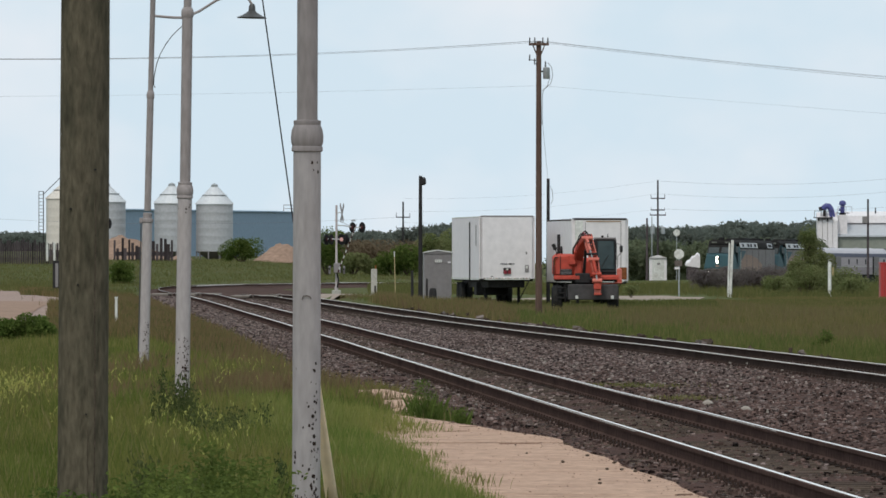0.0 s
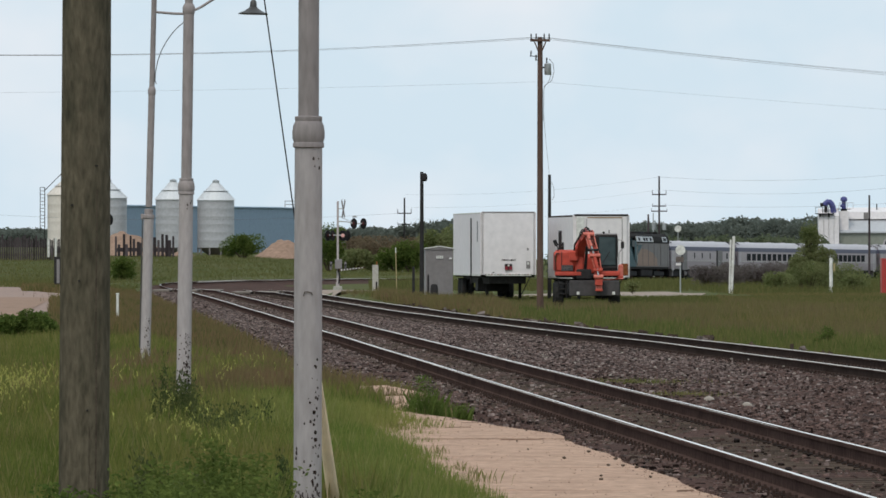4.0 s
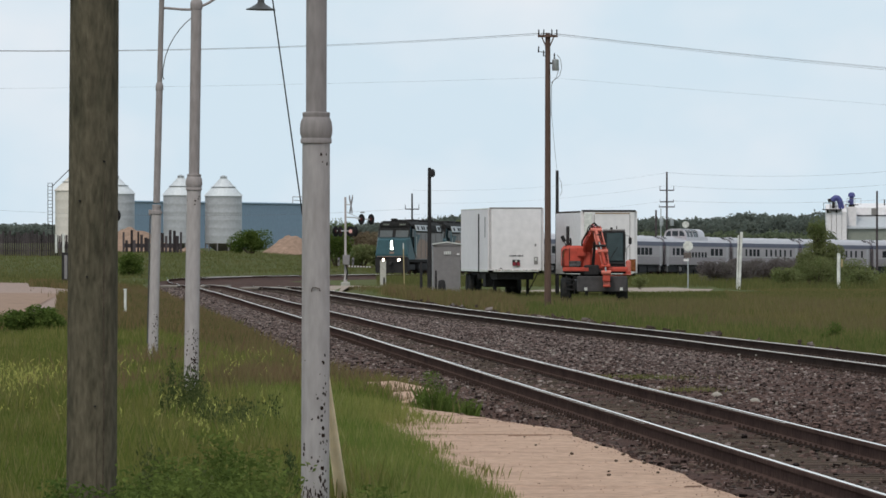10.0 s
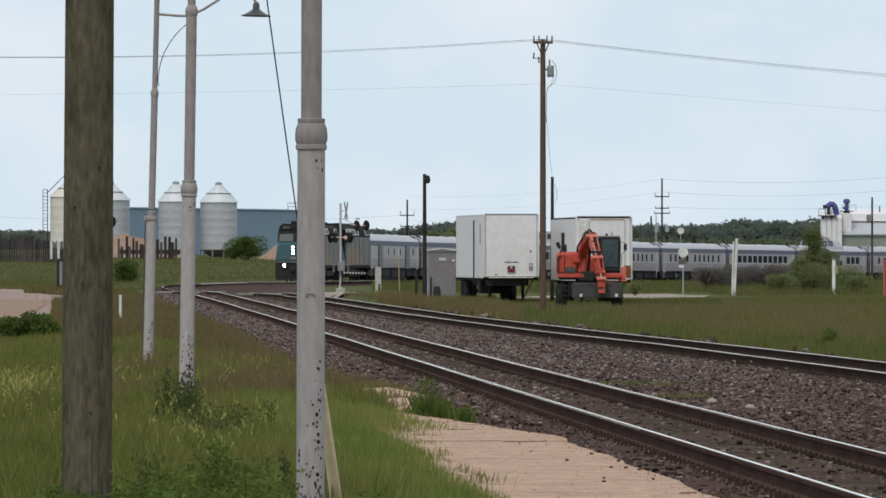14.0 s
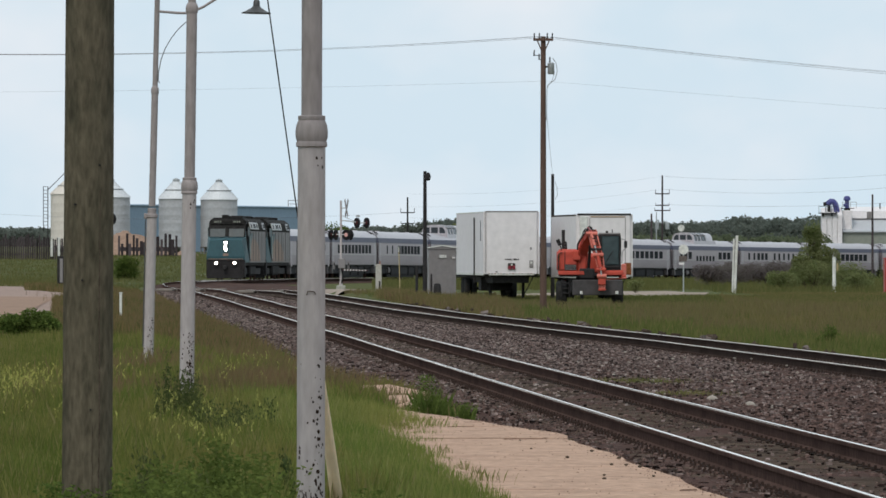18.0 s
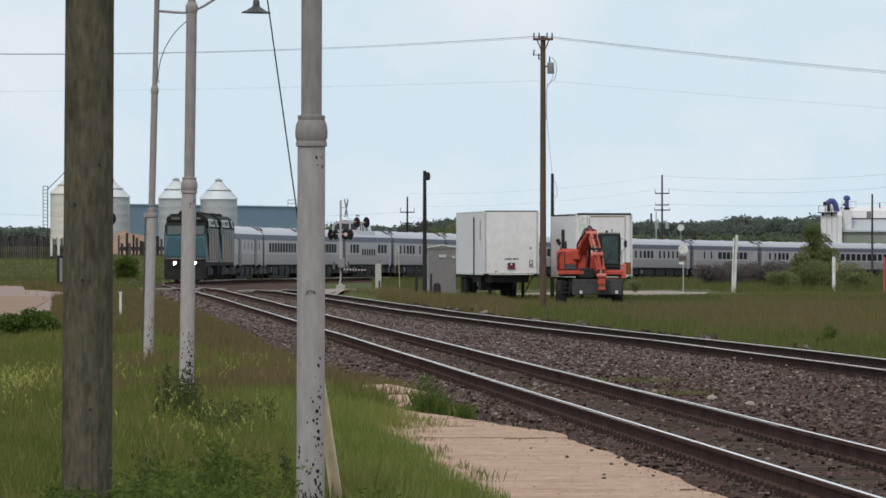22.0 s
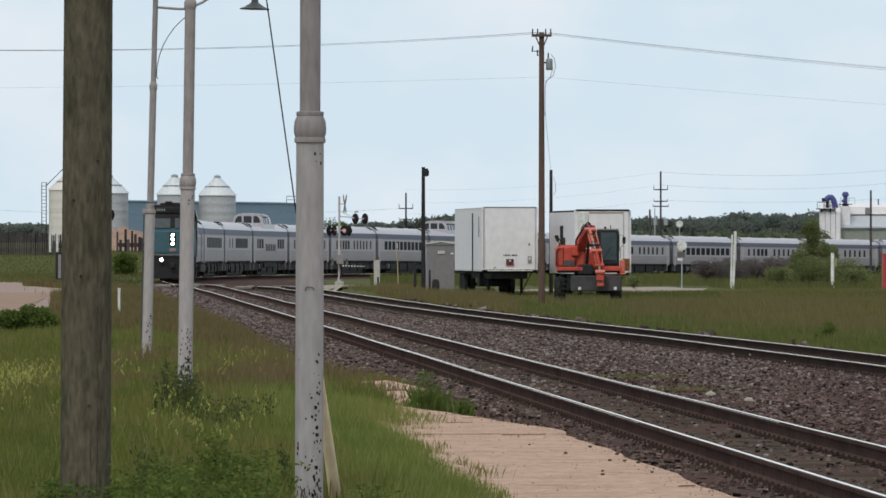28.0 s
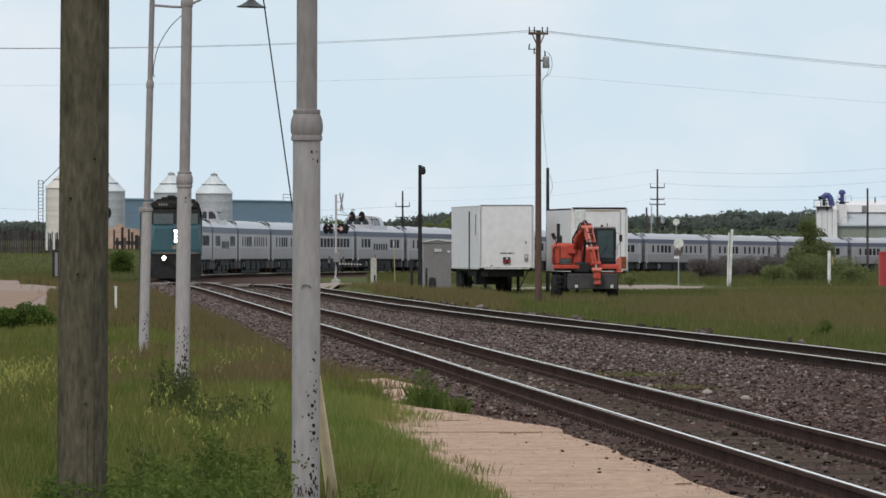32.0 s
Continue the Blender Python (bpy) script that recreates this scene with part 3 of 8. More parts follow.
# ---- ground, ballast, tracks ----
def build_ground():
    u = np.linspace(-1, 1, 141)
    ys = np.concatenate([np.linspace(-400, -20, 12), np.linspace(0, 480, 121), np.linspace(488, 1100, 78), np.geomspace(1130, 4600, 30)])
    g = []
    for y in ys:
        w = 26 + 0.10 * abs(y)
        x = w * u + 3500 * np.sign(u) * np.abs(u) ** 9
        g.append(np.stack([x, np.full_like(x, y), np.zeros_like(x)], axis=1))
    co = np.concatenate(g)
    co[:, 2] = ground_z(co[:, 0], co[:, 1])
    r, c = len(ys), len(u)
    k = (np.arange(r - 1)[:, None] * c + np.arange(c - 1)).ravel()
    me = sheet_mesh("ground", co, np.stack([k, k + 1, k + c + 1, k + c], axis=1), M["soil"])
    tagged(new("ground", me), "flat grassy soil of the railway land", "ground", kind="structure")


def strip(name, s, left, right, lift, material, cols=20, rough=0.02, seed=1):
    """A bed of gravel along the main line, from the offset left(y) to the offset right(y)."""
    rng = np.random.default_rng(seed)
    x, y, z = main_line(s)
    a = np.radians(np.interp(s, HEAD_S, HEAD_A))
    v = np.linspace(0, 1, cols)
    L, R = np.broadcast_to(left, y.shape), np.broadcast_to(right, y.shape)
    d = L[:, None] + (R - L)[:, None] * v
    X, Y = x[:, None] + d * np.cos(a)[:, None], y[:, None] - d * np.sin(a)[:, None]
    Z = z[:, None] + lift + rng.normal(0, rough, d.shape)
    edge = np.minimum(v, 1 - v) * (R - L)[:, None]
    Z -= 0.35 * (1 - smooth_step(edge, 0.0, 0.75))
    gap = siding_gap(Y)
    mid = np.exp(-((d - gap / 2) / 1.2) ** 2)
    Z -= 0.10 * mid * ((R - L)[:, None] > 6)
    Z -= 0.095 * smooth_step(d, gap / 2, gap - 1.3)
    co = np.stack([X, Y, Z], axis=2).reshape(-1, 3)
    n = len(s)
    k = (np.arange(n - 1)[:, None] * cols + np.arange(cols - 1)).ravel()
    return sheet_mesh(name, co, np.stack([k, k + 1, k + cols + 1, k + cols], axis=1), material)


def shoulder(y):
    """Offset of the ballast's outer edge, wider past the old platform."""
    return np.interp(y, (90, 125, 330), (-2.1, -2.85, -2.85))


def build_ballast():
    s = np.arange(-150, 352, 1.2)
    _, y, _ = main_line(s)
    ob = new("ballast_bed", strip("ballast_bed", s, shoulder(y), siding_gap(y) + 2.2, -0.178, M["gravel"], 34, 0.012))
    tagged(ob, "grey crushed stone ballast under both tracks", "ballast", kind="structure")
    s = np.arange(346, 1500, 3.0)
    ob = new("ballast_bed", strip("ballast_bed_curve", s, -2.6, 4.6 + 7.0 * (1 - smooth_step(s, 440, 540)), -0.2, M["gravel"], 16, 0.015, 2))
    tagged(ob, "grey stone ballast of the curving track", "ballast", kind="structure")
    # loose stones on the bed
    rng = np.random.default_rng(5)
    n = 165000
    y = np.concatenate([48 + 210 * rng.random(130000) ** 1.35, 190 + 185 * rng.random(35000)])
    g = siding_gap(y)
    d = shoulder(y) + 0.1 + (g + 1.8 - shoulder(y)) * rng.random(n)
    s = y - 67.15
    x0, y0, z0 = main_line(s)
    keep = (((np.abs(d) > 0.72) & (np.abs(d - g) > 0.72)) | (rng.random(n) < 0.3)) & (np.abs(np.abs(d) - 0.75) > 0.12) & (np.abs(np.abs(d - g) - 0.75) > 0.12)
    x, yy, z = (x0 + d)[keep], (y0 + d * 0.05)[keep], (z0 - 0.172 - 0.10 * np.exp(-((d - g / 2) / 1.2) ** 2) - 0.095 * smooth_step(d, g / 2, g - 1.3) - 0.3 * (1 - smooth_step(np.minimum(d - shoulder(y), g + 2.2 - d), 0, 0.75)))[keep]
    m = len(x)
    base = np.array([(a, b, c) for a in (-1, 1) for b in (-1, 1) for c in (-1, 1)], dtype=float)
    size = (0.009 + 0.019 * rng.random(m) ** 2.6 + 0.012 * smooth_step(yy, 190, 330))[:, None, None]
    co = base[None] * size * (0.55 + 0.7 * rng.random((m, 8, 3)))
    th = rng.random(m) * 6.28
    c, sn = np.cos(th)[:, None], np.sin(th)[:, None]
    co = np.stack([co[..., 0] * c - co[..., 1] * sn, co[..., 0] * sn + co[..., 1] * c, co[..., 2] * 0.85], axis=2)
    co += np.stack([x, yy, z], axis=1)[:, None]
    q = np.array([(0, 1, 3, 2), (4, 6, 7, 5), (0, 4, 5, 1), (2, 3, 7, 6), (0, 2, 6, 4), (1, 5, 7, 3)])
    # browner stones beside the platform, fresher grey ones further along
    grey = rng.random(m) < 0.12 + 0.75 * smooth_step(yy + 9 * np.sin(x * 1.7), 78, 150)
    pale = rng.random(m) < 0.045 * smooth_step(yy, 84, 112) * (0.4 + 0.6 * patchy(x, yy, 1.1, 4.0))
    for pick, material, label in ((~grey & ~pale, "stone", "loose brown ballast stones"), (grey & ~pale, "grey_stone", "loose fresh grey ballast stones"), (pale, "pale_ballast", "scattered pale ballast stones")):
        f = (np.arange(int(pick.sum()))[:, None, None] * 8 + q[None]).reshape(-1, 4)
        ob = new("loose_ballast", sheet_mesh("loose_ballast", co[pick].reshape(-1, 3), f, M[material], False))
        tagged(ob, label, "stones", kind="stuff")


RAIL = [(-0.070, -0.170), (0.070, -0.170), (0.070, -0.158), (0.012, -0.140), (0.012, -0.045), (0.036, -0.036), (0.036, -0.004), (0.030, 0.0), (-0.030, 0.0), (-0.036, -0.004), (-0.036, -0.036), (-0.012, -0.045), (-0.012, -0.140), (-0.070, -0.158)]
HEADP = [(-0.012, -0.009), (0.034, -0.009), (0.034, 0.001), (-0.012, 0.001)]
# strip on the head's corner that draws its glint as a pale line
HEAD_GLINT = [(-0.0374, -0.011), (-0.024, -0.011), (-0.024, 0.002), (-0.0374, 0.002)]
GAUGE = [(-0.0375, -0.030), (0.0375, -0.030), (0.0375, 0.002), (-0.0375, 0.002)]


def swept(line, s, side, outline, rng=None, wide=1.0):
    """A rail's section carried along a line."""
    x, y, z = line(s)
    h = np.arctan2(np.gradient(x), np.gradient(y))
    o = np.array(outline)
    jog = 0 if rng is None else np.interp(s, s[::6], rng.normal(0, 0.007, len(s[::6])))
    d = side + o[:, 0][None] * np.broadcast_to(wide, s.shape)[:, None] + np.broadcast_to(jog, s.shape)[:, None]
    X, Y = x[:, None] + d * np.cos(h)[:, None], y[:, None] - d * np.sin(h)[:, None]
    dip = 0 if rng is None else np.interp(s, s[::9], rng.normal(0, 0.006, len(s[::9])))
    Z = z[:, None] + o[:, 1][None] + np.broadcast_to(dip, s.shape)[:, None]
    n, k = len(s), len(o)
    i = (np.arange(n - 1)[:, None] * k + np.arange(k)).ravel()
    j = (np.arange(n - 1)[:, None] * k + (np.arange(k) + 1) % k).ravel()
    return np.stack([X, Y, Z], axis=2).reshape(-1, 3), np.stack([i, j, j + k, i + k], axis=1)


def build_track(line, label, s0, s1, head_mat, seed, ties_to, head=1.0, web="rail"):
    rng = np.random.default_rng(seed)
    track = thing("railway_track", label, "railway track", kind="structure")
    s = np.concatenate([np.arange(s0, 360, 2.0), np.arange(361, max(s1, 362), 4.0)])
    s = s[s <= s1]
    for side in (-0.7525, 0.7525):
        state = np.random.default_rng(seed + (side > 0))
        r = part("rail", sheet_mesh("rail", *swept(line, s, side, RAIL, state), M[web], False), None, track, "rusty brown rail web and foot")
        state = np.random.default_rng(seed + (side > 0))
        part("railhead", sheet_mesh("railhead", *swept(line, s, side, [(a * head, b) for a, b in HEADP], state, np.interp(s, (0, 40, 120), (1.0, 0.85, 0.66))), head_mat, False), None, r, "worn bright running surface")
        state = np.random.default_rng(seed + (side > 0))
        co, f = swept(line, s, side, HEAD_GLINT, state)
        co = co.reshape(-1, 4, 3)
        co[:, :, 2] -= np.interp(s, (10, 70), (0.006, 0.0))[:, None]
        co[:, :2, 2] = co[:, 2:, 2] - np.interp(s, (10, 80, 240, 320), (0.004, 0.010, 0.013, 0.006))[:, None]
        some = (s > 8) & (s < 330)
        skip, n = int((s <= 8).sum()), int(some.sum())
        part("railhead", sheet_mesh("railhead", co[some].reshape(-1, 3), f[skip * 4:(skip + n - 1) * 4] - skip * 4, M["gauge_face"], False), None, r, "worn edge of the head with its glint painted pale")
        # far head and gauge face get the same painted glint
        far_s = s[s > 484]
        if len(far_s):
            part("railhead", sheet_mesh("railhead", *swept(line, far_s, side, GAUGE), M["gauge_face"], False), None, r, "worn head and gauge face with their glint painted pale")
    bm = box(bmesh.new(), (0, 0, -0.1), (2.6, 0.23, 0.2), bevel=0.012)
    me = mesh_of("tie", bm, M["tie"])
    ts = np.arange(-22, ties_to, 0.53)
    far = []
    for i, t in enumerate(ts):
        x, y, z = (float(v) for v in line(t + rng.normal(0, 0.02)))
        x2, y2, _ = (float(v) for v in line(t + 1))
        m = Matrix.Translation((x + rng.normal(0, 0.04), y, z - 0.172)) @ Matrix.Rotation(math.atan2(y2 - y, x2 - x) - math.pi / 2 + rng.normal(0, 0.01), 4, "Z")
        if i < 300:
            ob = part("tie", me, None, track)
            ob.matrix_basis = m
        else:
            far.append(m)
    if far:
        bm = bmesh.new()
        bmesh.ops.create_cube(bm, size=1, matrix=Matrix.Translation((0, 0, -0.1)) @ Matrix.Diagonal((2.6, 0.23, 0.2, 1)))
        cu = mesh_of("tie_block", bm, M["tie"])
        b = np.array([v.co for v in cu.vertices])
        f = np.array([p.vertices[:] for p in cu.polygons])
        R = np.array([np.array(m) for m in far])
        co = np.einsum("nij,kj->nki", R[:, :3, :3], b) + R[:, None, :3, 3]
        ob = part("ties", sheet_mesh("ties", co.reshape(-1, 3), (np.arange(len(far))[:, None, None] * 8 + f[None]).reshape(-1, 4), M["tie"], False), None, track)
        tagged(ob, "far wooden ties", kind="stuff")
    # tie plates with their spikes, beside each rail
    bm = bmesh.new()
    for t in ts[:230]:
        x, y, z = (float(v) for v in line(t))
        for side in (-0.7525, 0.7525):
            box(bm, (x + side, y + side * 0.05, z - 0.166), (0.34, 0.20, 0.012))
    tagged(part("tie_plates", bm, M["plate"], track), "dark rusted tie plates", kind="stuff")
    bm = bmesh.new()
    for t in ts[:230]:
        x, y, z = (float(v) for v in line(t))
        for side in (-0.7525, 0.7525):
            for e in (-0.115, 0.115):
                box(bm, (x + side + e, y + rng.uniform(-.03, .03), z - 0.150), (0.024, 0.06, 0.05))
        box(bm, (x - 0.945 + rng.uniform(-.006, .006), y + rng.uniform(-.03, .03), z - 0.150), (0.022, 0.06, 0.055))
        box(bm, (x - 1.0 + rng.uniform(-.01, .01), y + rng.uniform(-.05, .05), z - 0.158), (0.018, 0.06, 0.035))
    tagged(part("spikes", bm, M["plate_rust"], track), "rusty rail spikes and anchors", kind="stuff")
    return track


def build_platform():
    """The broken strip of old concrete platform beside the main line."""
    rng = random.Random(8)
    plat = thing("pavement", "cracked buff concrete platform strip overgrown by grass", "pavement", kind="structure")
    y = 26.0

    def edge(v):
        x = float(main_line(v - 67.15)[0])
        return x - 1.80 - 0.10 * max(0.0, v - 75.5) - 0.03 * math.sin(v * 0.9) - 0.012 * math.sin(v * 3.1)

    while y < 86.3:
        y1 = min(y + rng.choice((1.3, 2.4, 3.6, 4.8, 6.2)), 86.6)
        bm = bmesh.new()
        n = 6
        right = [(edge(y + (y1 - y) * q / n) + rng.uniform(-.015, .015), y + (y1 - y) * q / n - (0.005 if q == n else 0)) for q in range(n + 1)]
        left = [(float(main_line(v - 67.15)[0]) - 3.7, v) for v in (y1 - 0.005, y)]
        skew = rng.uniform(-0.5, 0.5)
        pts = [(px, py + (skew * (px - right[0][0]) / 1.9 if py > y1 - 0.1 or py < y + 0.01 else 0)) for px, py in right + left]
        z = -0.03 + rng.uniform(-.004, .004)
        top = [bm.verts.new((px, py, z + rng.uniform(-.004, .004))) for px, py in pts]
        bot = [bm.verts.new((px, py, z - 0.3)) for px, py in pts]
        bm.faces.new(top)
        bm.faces.new(bot[::-1])
        for i in range(len(pts)):
            q = (i + 1) % len(pts)
            bm.faces.new((top[i], bot[i], bot[q], top[q]))
        part("slab", bm, M["concrete"], plat)
        y = y1
    for px, py, w, l, r in ((-0.52, 92.3, 0.28, 1.2, 8), (-0.36, 89.8, 0.26, 1.2, -12), (-0.66, 98.0, 0.45, 2.2, 15)):
        part("slab", box(bmesh.new(), (0, 0, 0), (w, l, 0.2), pose(px, py, -0.1, 2, -2, r), 0.03), M["concrete"], plat)
    # wandering cracks in the slabs, with grit along them
    bm = bmesh.new()
    for _ in range(4):
        v = rng.uniform(54, 85.5)
        x = edge(v) - rng.uniform(0.03, 0.5)
        pts = [(x, v)]
        turn = rng.choice((0.0, math.pi))
        a = turn
        for _ in range(rng.randint(4, 11)):
            a = turn + 0.5 + rng.uniform(-1.1, 1.1)
            x, v = x + 0.07 * math.cos(a), v + 0.07 * math.sin(a)
            if x > edge(v) - 0.02 or x < edge(v) - 1.7:
                break
            pts.append((x, v))
        for (xa, ya), (xb, yb) in zip(pts, pts[1:]):
            w = rng.uniform(0.002, 0.009)
            d = math.atan2(yb - ya, xb - xa)
            box(bm, (0, 0, 0), (math.hypot(xb - xa, yb - ya) + 0.01, w, 0.012), Matrix.Translation(((xa + xb) / 2, (ya + yb) / 2, -0.026)) @ Matrix.Rotation(d, 4, "Z"))
    tagged(part("crack", bm, M["crack_earth"], plat, "dark earth-filled cracks"), kind="stuff")
    bm = bmesh.new()
    for _ in range(700):
        v = 54 + 33 * rng.random()
        x = edge(v) - (abs(rng.gauss(0, 0.12)) if rng.random() < 0.55 else rng.uniform(0, 1.7))
        r = rng.uniform(0.003, 0.010)
        bmesh.ops.create_cone(bm, cap_ends=False, segments=4, radius1=r, radius2=r * 0.3, depth=r, matrix=pose(x, v, -0.022, 0, 0, rng.uniform(0, 90)))
    tagged(part("grit", bm, M["grit"], plat, "grit and chips on the concrete"), kind="stuff")
    # clods and chips lying on the slabs
    for _ in range(24):
        v = rng.uniform(54, 85)
        x = edge(v) - abs(rng.gauss(0, 0.5))
        bm = bmesh.new()
        bmesh.ops.create_icosphere(bm, subdivisions=1, radius=rng.uniform(0.008, 0.024))
        for q in bm.verts:
            q.co *= rng.uniform(0.75, 1.25)
            q.co.z *= 0.6
        solid("clod", bm, M["bark"], "dark clod of earth on the concrete", "stone", "clods on the platform", m=pose(x, v, -0.02))


def build_debris():
    """Broken ties and dark lumps along the far side of the siding, pale stones on the bed."""
    rng = random.Random(77)
    for k in range(120):
        y = rng.uniform(120, 300) if k < 70 else rng.gauss(200, 15)
        sx, sy, sz = (float(v) for v in siding(y - 67.15))
        x = sx + 1.45 + abs(rng.gauss(0, 0.30))
        l, w = rng.uniform(0.08, 0.26) * (1.0 if y > 165 else 0.6), rng.uniform(0.05, 0.12) * (1.0 if y > 165 else 0.7)
        bm = box(bmesh.new(), (0, 0, 0), (l, w, rng.uniform(0.06, 0.12)), None, 0.02)
        for v in bm.verts:
            v.co += Vector([rng.uniform(-.028, .028) for _ in range(3)])
        solid("tie_scrap", bm, M["tie"] if k % 5 else M["scrap_grey"], "broken piece of dark wooden tie" if k % 5 else "weathered grey piece of broken tie", "wood scrap", "wood scraps by the siding", m=pose(x, sy, sz - 0.17 + rng.uniform(0, .12), rng.uniform(-25, 25), rng.uniform(-25, 25), rng.uniform(-90, 90)))
    for k in range(70):
        y = rng.uniform(85, 190) if k < 34 else rng.gauss(125, 13)
        g = float(siding_gap(y))
        x = float(main_line(y - 67.15)[0]) + rng.uniform(1.2, g - 1.0)
        bm = bmesh.new()
        bmesh.ops.create_icosphere(bm, subdivisions=1, radius=rng.uniform(0.012, 0.034))
        for v in bm.verts:
            v.co *= rng.uniform(0.7, 1.25)
            v.co.z *= 0.7
        d = 0.10 * math.exp(-(((x - float(main_line(y - 67.15)[0])) - g / 2) / 1.2) ** 2)
        solid("pale_stone", bm, M["pale_stone"], "pale stone lying on the ballast", "stone", "pale stones", m=pose(x, y, -0.165 - d, 0, 0, rng.uniform(0, 180)))


def lot(name, label, cat, outline, material, lift=0.03):
    """A flat lot of gravel that follows the ground."""
    bm = bmesh.new()
    face = bm.faces.new([bm.verts.new((x, y, 0)) for x, y in outline])
    bmesh.ops.triangulate(bm, faces=[face])
    for _ in range(4):
        bmesh.ops.subdivide_edges(bm, edges=bm.edges, cuts=1, use_grid_fill=True)
    z = ground_z([v.co.x for v in bm.verts], [v.co.y for v in bm.verts])
    for v, h in zip(bm.verts, z):
        v.co.z = h + lift
    solid(name, bm, material, label, cat, kind="structure")


def build_lots():
    lot("yard", "pale gravel yard beside the tracks", "yard", [(-11.3, 203), (-11.2, 182), (-30, 168), (-46, 300), (-54, 480), (-26, 490), (-25.6, 440), (-20.0, 345), (-16.4, 320)], M["drive"], 0.035)
    lot("yard_edge", "brown trodden dirt along the yard", "dirt", [(-12.0, 205), (-12.2, 190), (-30, 175), (-36, 300), (-30, 312), (-19, 296), (-15.6, 290)], M["dirt"], 0.05)
    lot("road", "pale gravel road leading from the crossing", "road", [(-8.4, 384), (-6.6, 353), (-3.5, 351), (-3, 376), (4, 372), (12, 368), (14, 392), (16.6, 455), (13.5, 478), (9.0, 470), (4, 420), (-4, 400), (-8.2, 398)], M["road_gravel"], 0.04)
    # planked crossing between and beside the rails
    cross = thing("level_crossing", "worn pale timber and gravel level crossing", "level crossing", kind="structure")
    for line, n0 in ((main_line, 316), (siding, 318)):
        x, y, z = (float(v) for v in line(n0 + 4))
        for off, w in ((-1.32, 0.98), (0, 1.28), (1.32, 0.98)):
            part("plank", box(bmesh.new(), (x + off, y, z - 0.075), (w, 8.0, 0.1), pose(0, 0, 0), 0.01), M["plank"], cross)


build_ground()
build_ballast()
build_track(main_line, "main track with bright worn rails on wooden ties", -160, 1450, M["railhead"], 3, 330)
build_track(siding, "second track with dull worn rails on wooden ties", -160, 352, M["sheen_head"], 13, 330, 1.0, "rail_dark")
build_platform()
build_lots()
build_debris()


# ---- poles and posts ----
def on(x, y, dz=0.0, rx=0, ry=0, rz=0):
    return pose(x, y, ground_at(x, y) + dz, rx, ry, rz)


def build_wood_pole():
    """The thick old pole close to the camera."""
    m = on(-2.277, 46, -0.3, 0, 0.35, 0)
    t = thing("utility_pole", "thick weathered brown wooden utility pole standing in weeds", "utility pole", m)
    bm = bmesh.new()
    rng = random.Random(4)
    lathe(bm, [(0.161, 0), (0.160, 1.0), (0.1585, 2.0), (0.1565, 3.0), (0.153, 4.5), (0.15, 6.5), (0.145, 8.6), (0.138, 12.0)], 40)
    for v in bm.verts:
        a = math.atan2(v.co.y, v.co.x)
        g = 1 + 0.010 * math.sin(7 * a + 1.3) + 0.008 * math.sin(17 * a)
        v.co.x, v.co.y = v.co.x * g, v.co.y * g
    part("shaft", bm, M["pole_wood"], t, smooth=True)
    for a, z0, z1, w in ((-104, 0.9, 2.0, 0.0022), (-60, 0.3, 2.6, 0.0045), (-125, 2.6, 4.2, 0.0014), (-85, 2.6, 3.6, 0.0012), (-75, 0.5, 1.1, 0.0016), (-68, 3.8, 5.2, 0.0014)):
        pts = []
        for k in range(12):
            z = z0 + (z1 - z0) * k / 11
            aa = radians(a + rng.uniform(-1.3, 1.3))
            r = 0.1615 - 0.0025 * z
            pts.append((r * math.cos(aa), r * math.sin(aa), z))
        part("crack", tube(bmesh.new(), pts, w, 4), M["tie"], t, "dark drying crack along the grain")
    bm = bmesh.new()
    for a, z in ((-100, 2.02), (-62, 2.75), (-118, 2.5), (-80, 1.2)):
        r = 0.158
        rod(bm, (r * math.cos(radians(a)), r * math.sin(radians(a)), z), ((r + .012) * math.cos(radians(a)), (r + .012) * math.sin(radians(a)), z), 0.006, seg=8)
    tagged(part("nails", bm, M["black"], t), kind="stuff")
    # guy wire down to its anchor
    g = thing("guy_wire", "steel guy wire with a faded yellow plastic guard", "guy wire")
    top, foot = Vector((-2.22, 46.1, 11.35)), Vector((-0.775, 53.4, -0.1))
    part("wire", rod(bmesh.new(), top, foot, 0.005, seg=6), M["dark"], g)
    part("guard", rod(bmesh.new(), foot.lerp(top, 0.118), foot, 0.030, 0.050, seg=12), M["guy_yellow"], g, "faded yellow plastic guy guard", True)


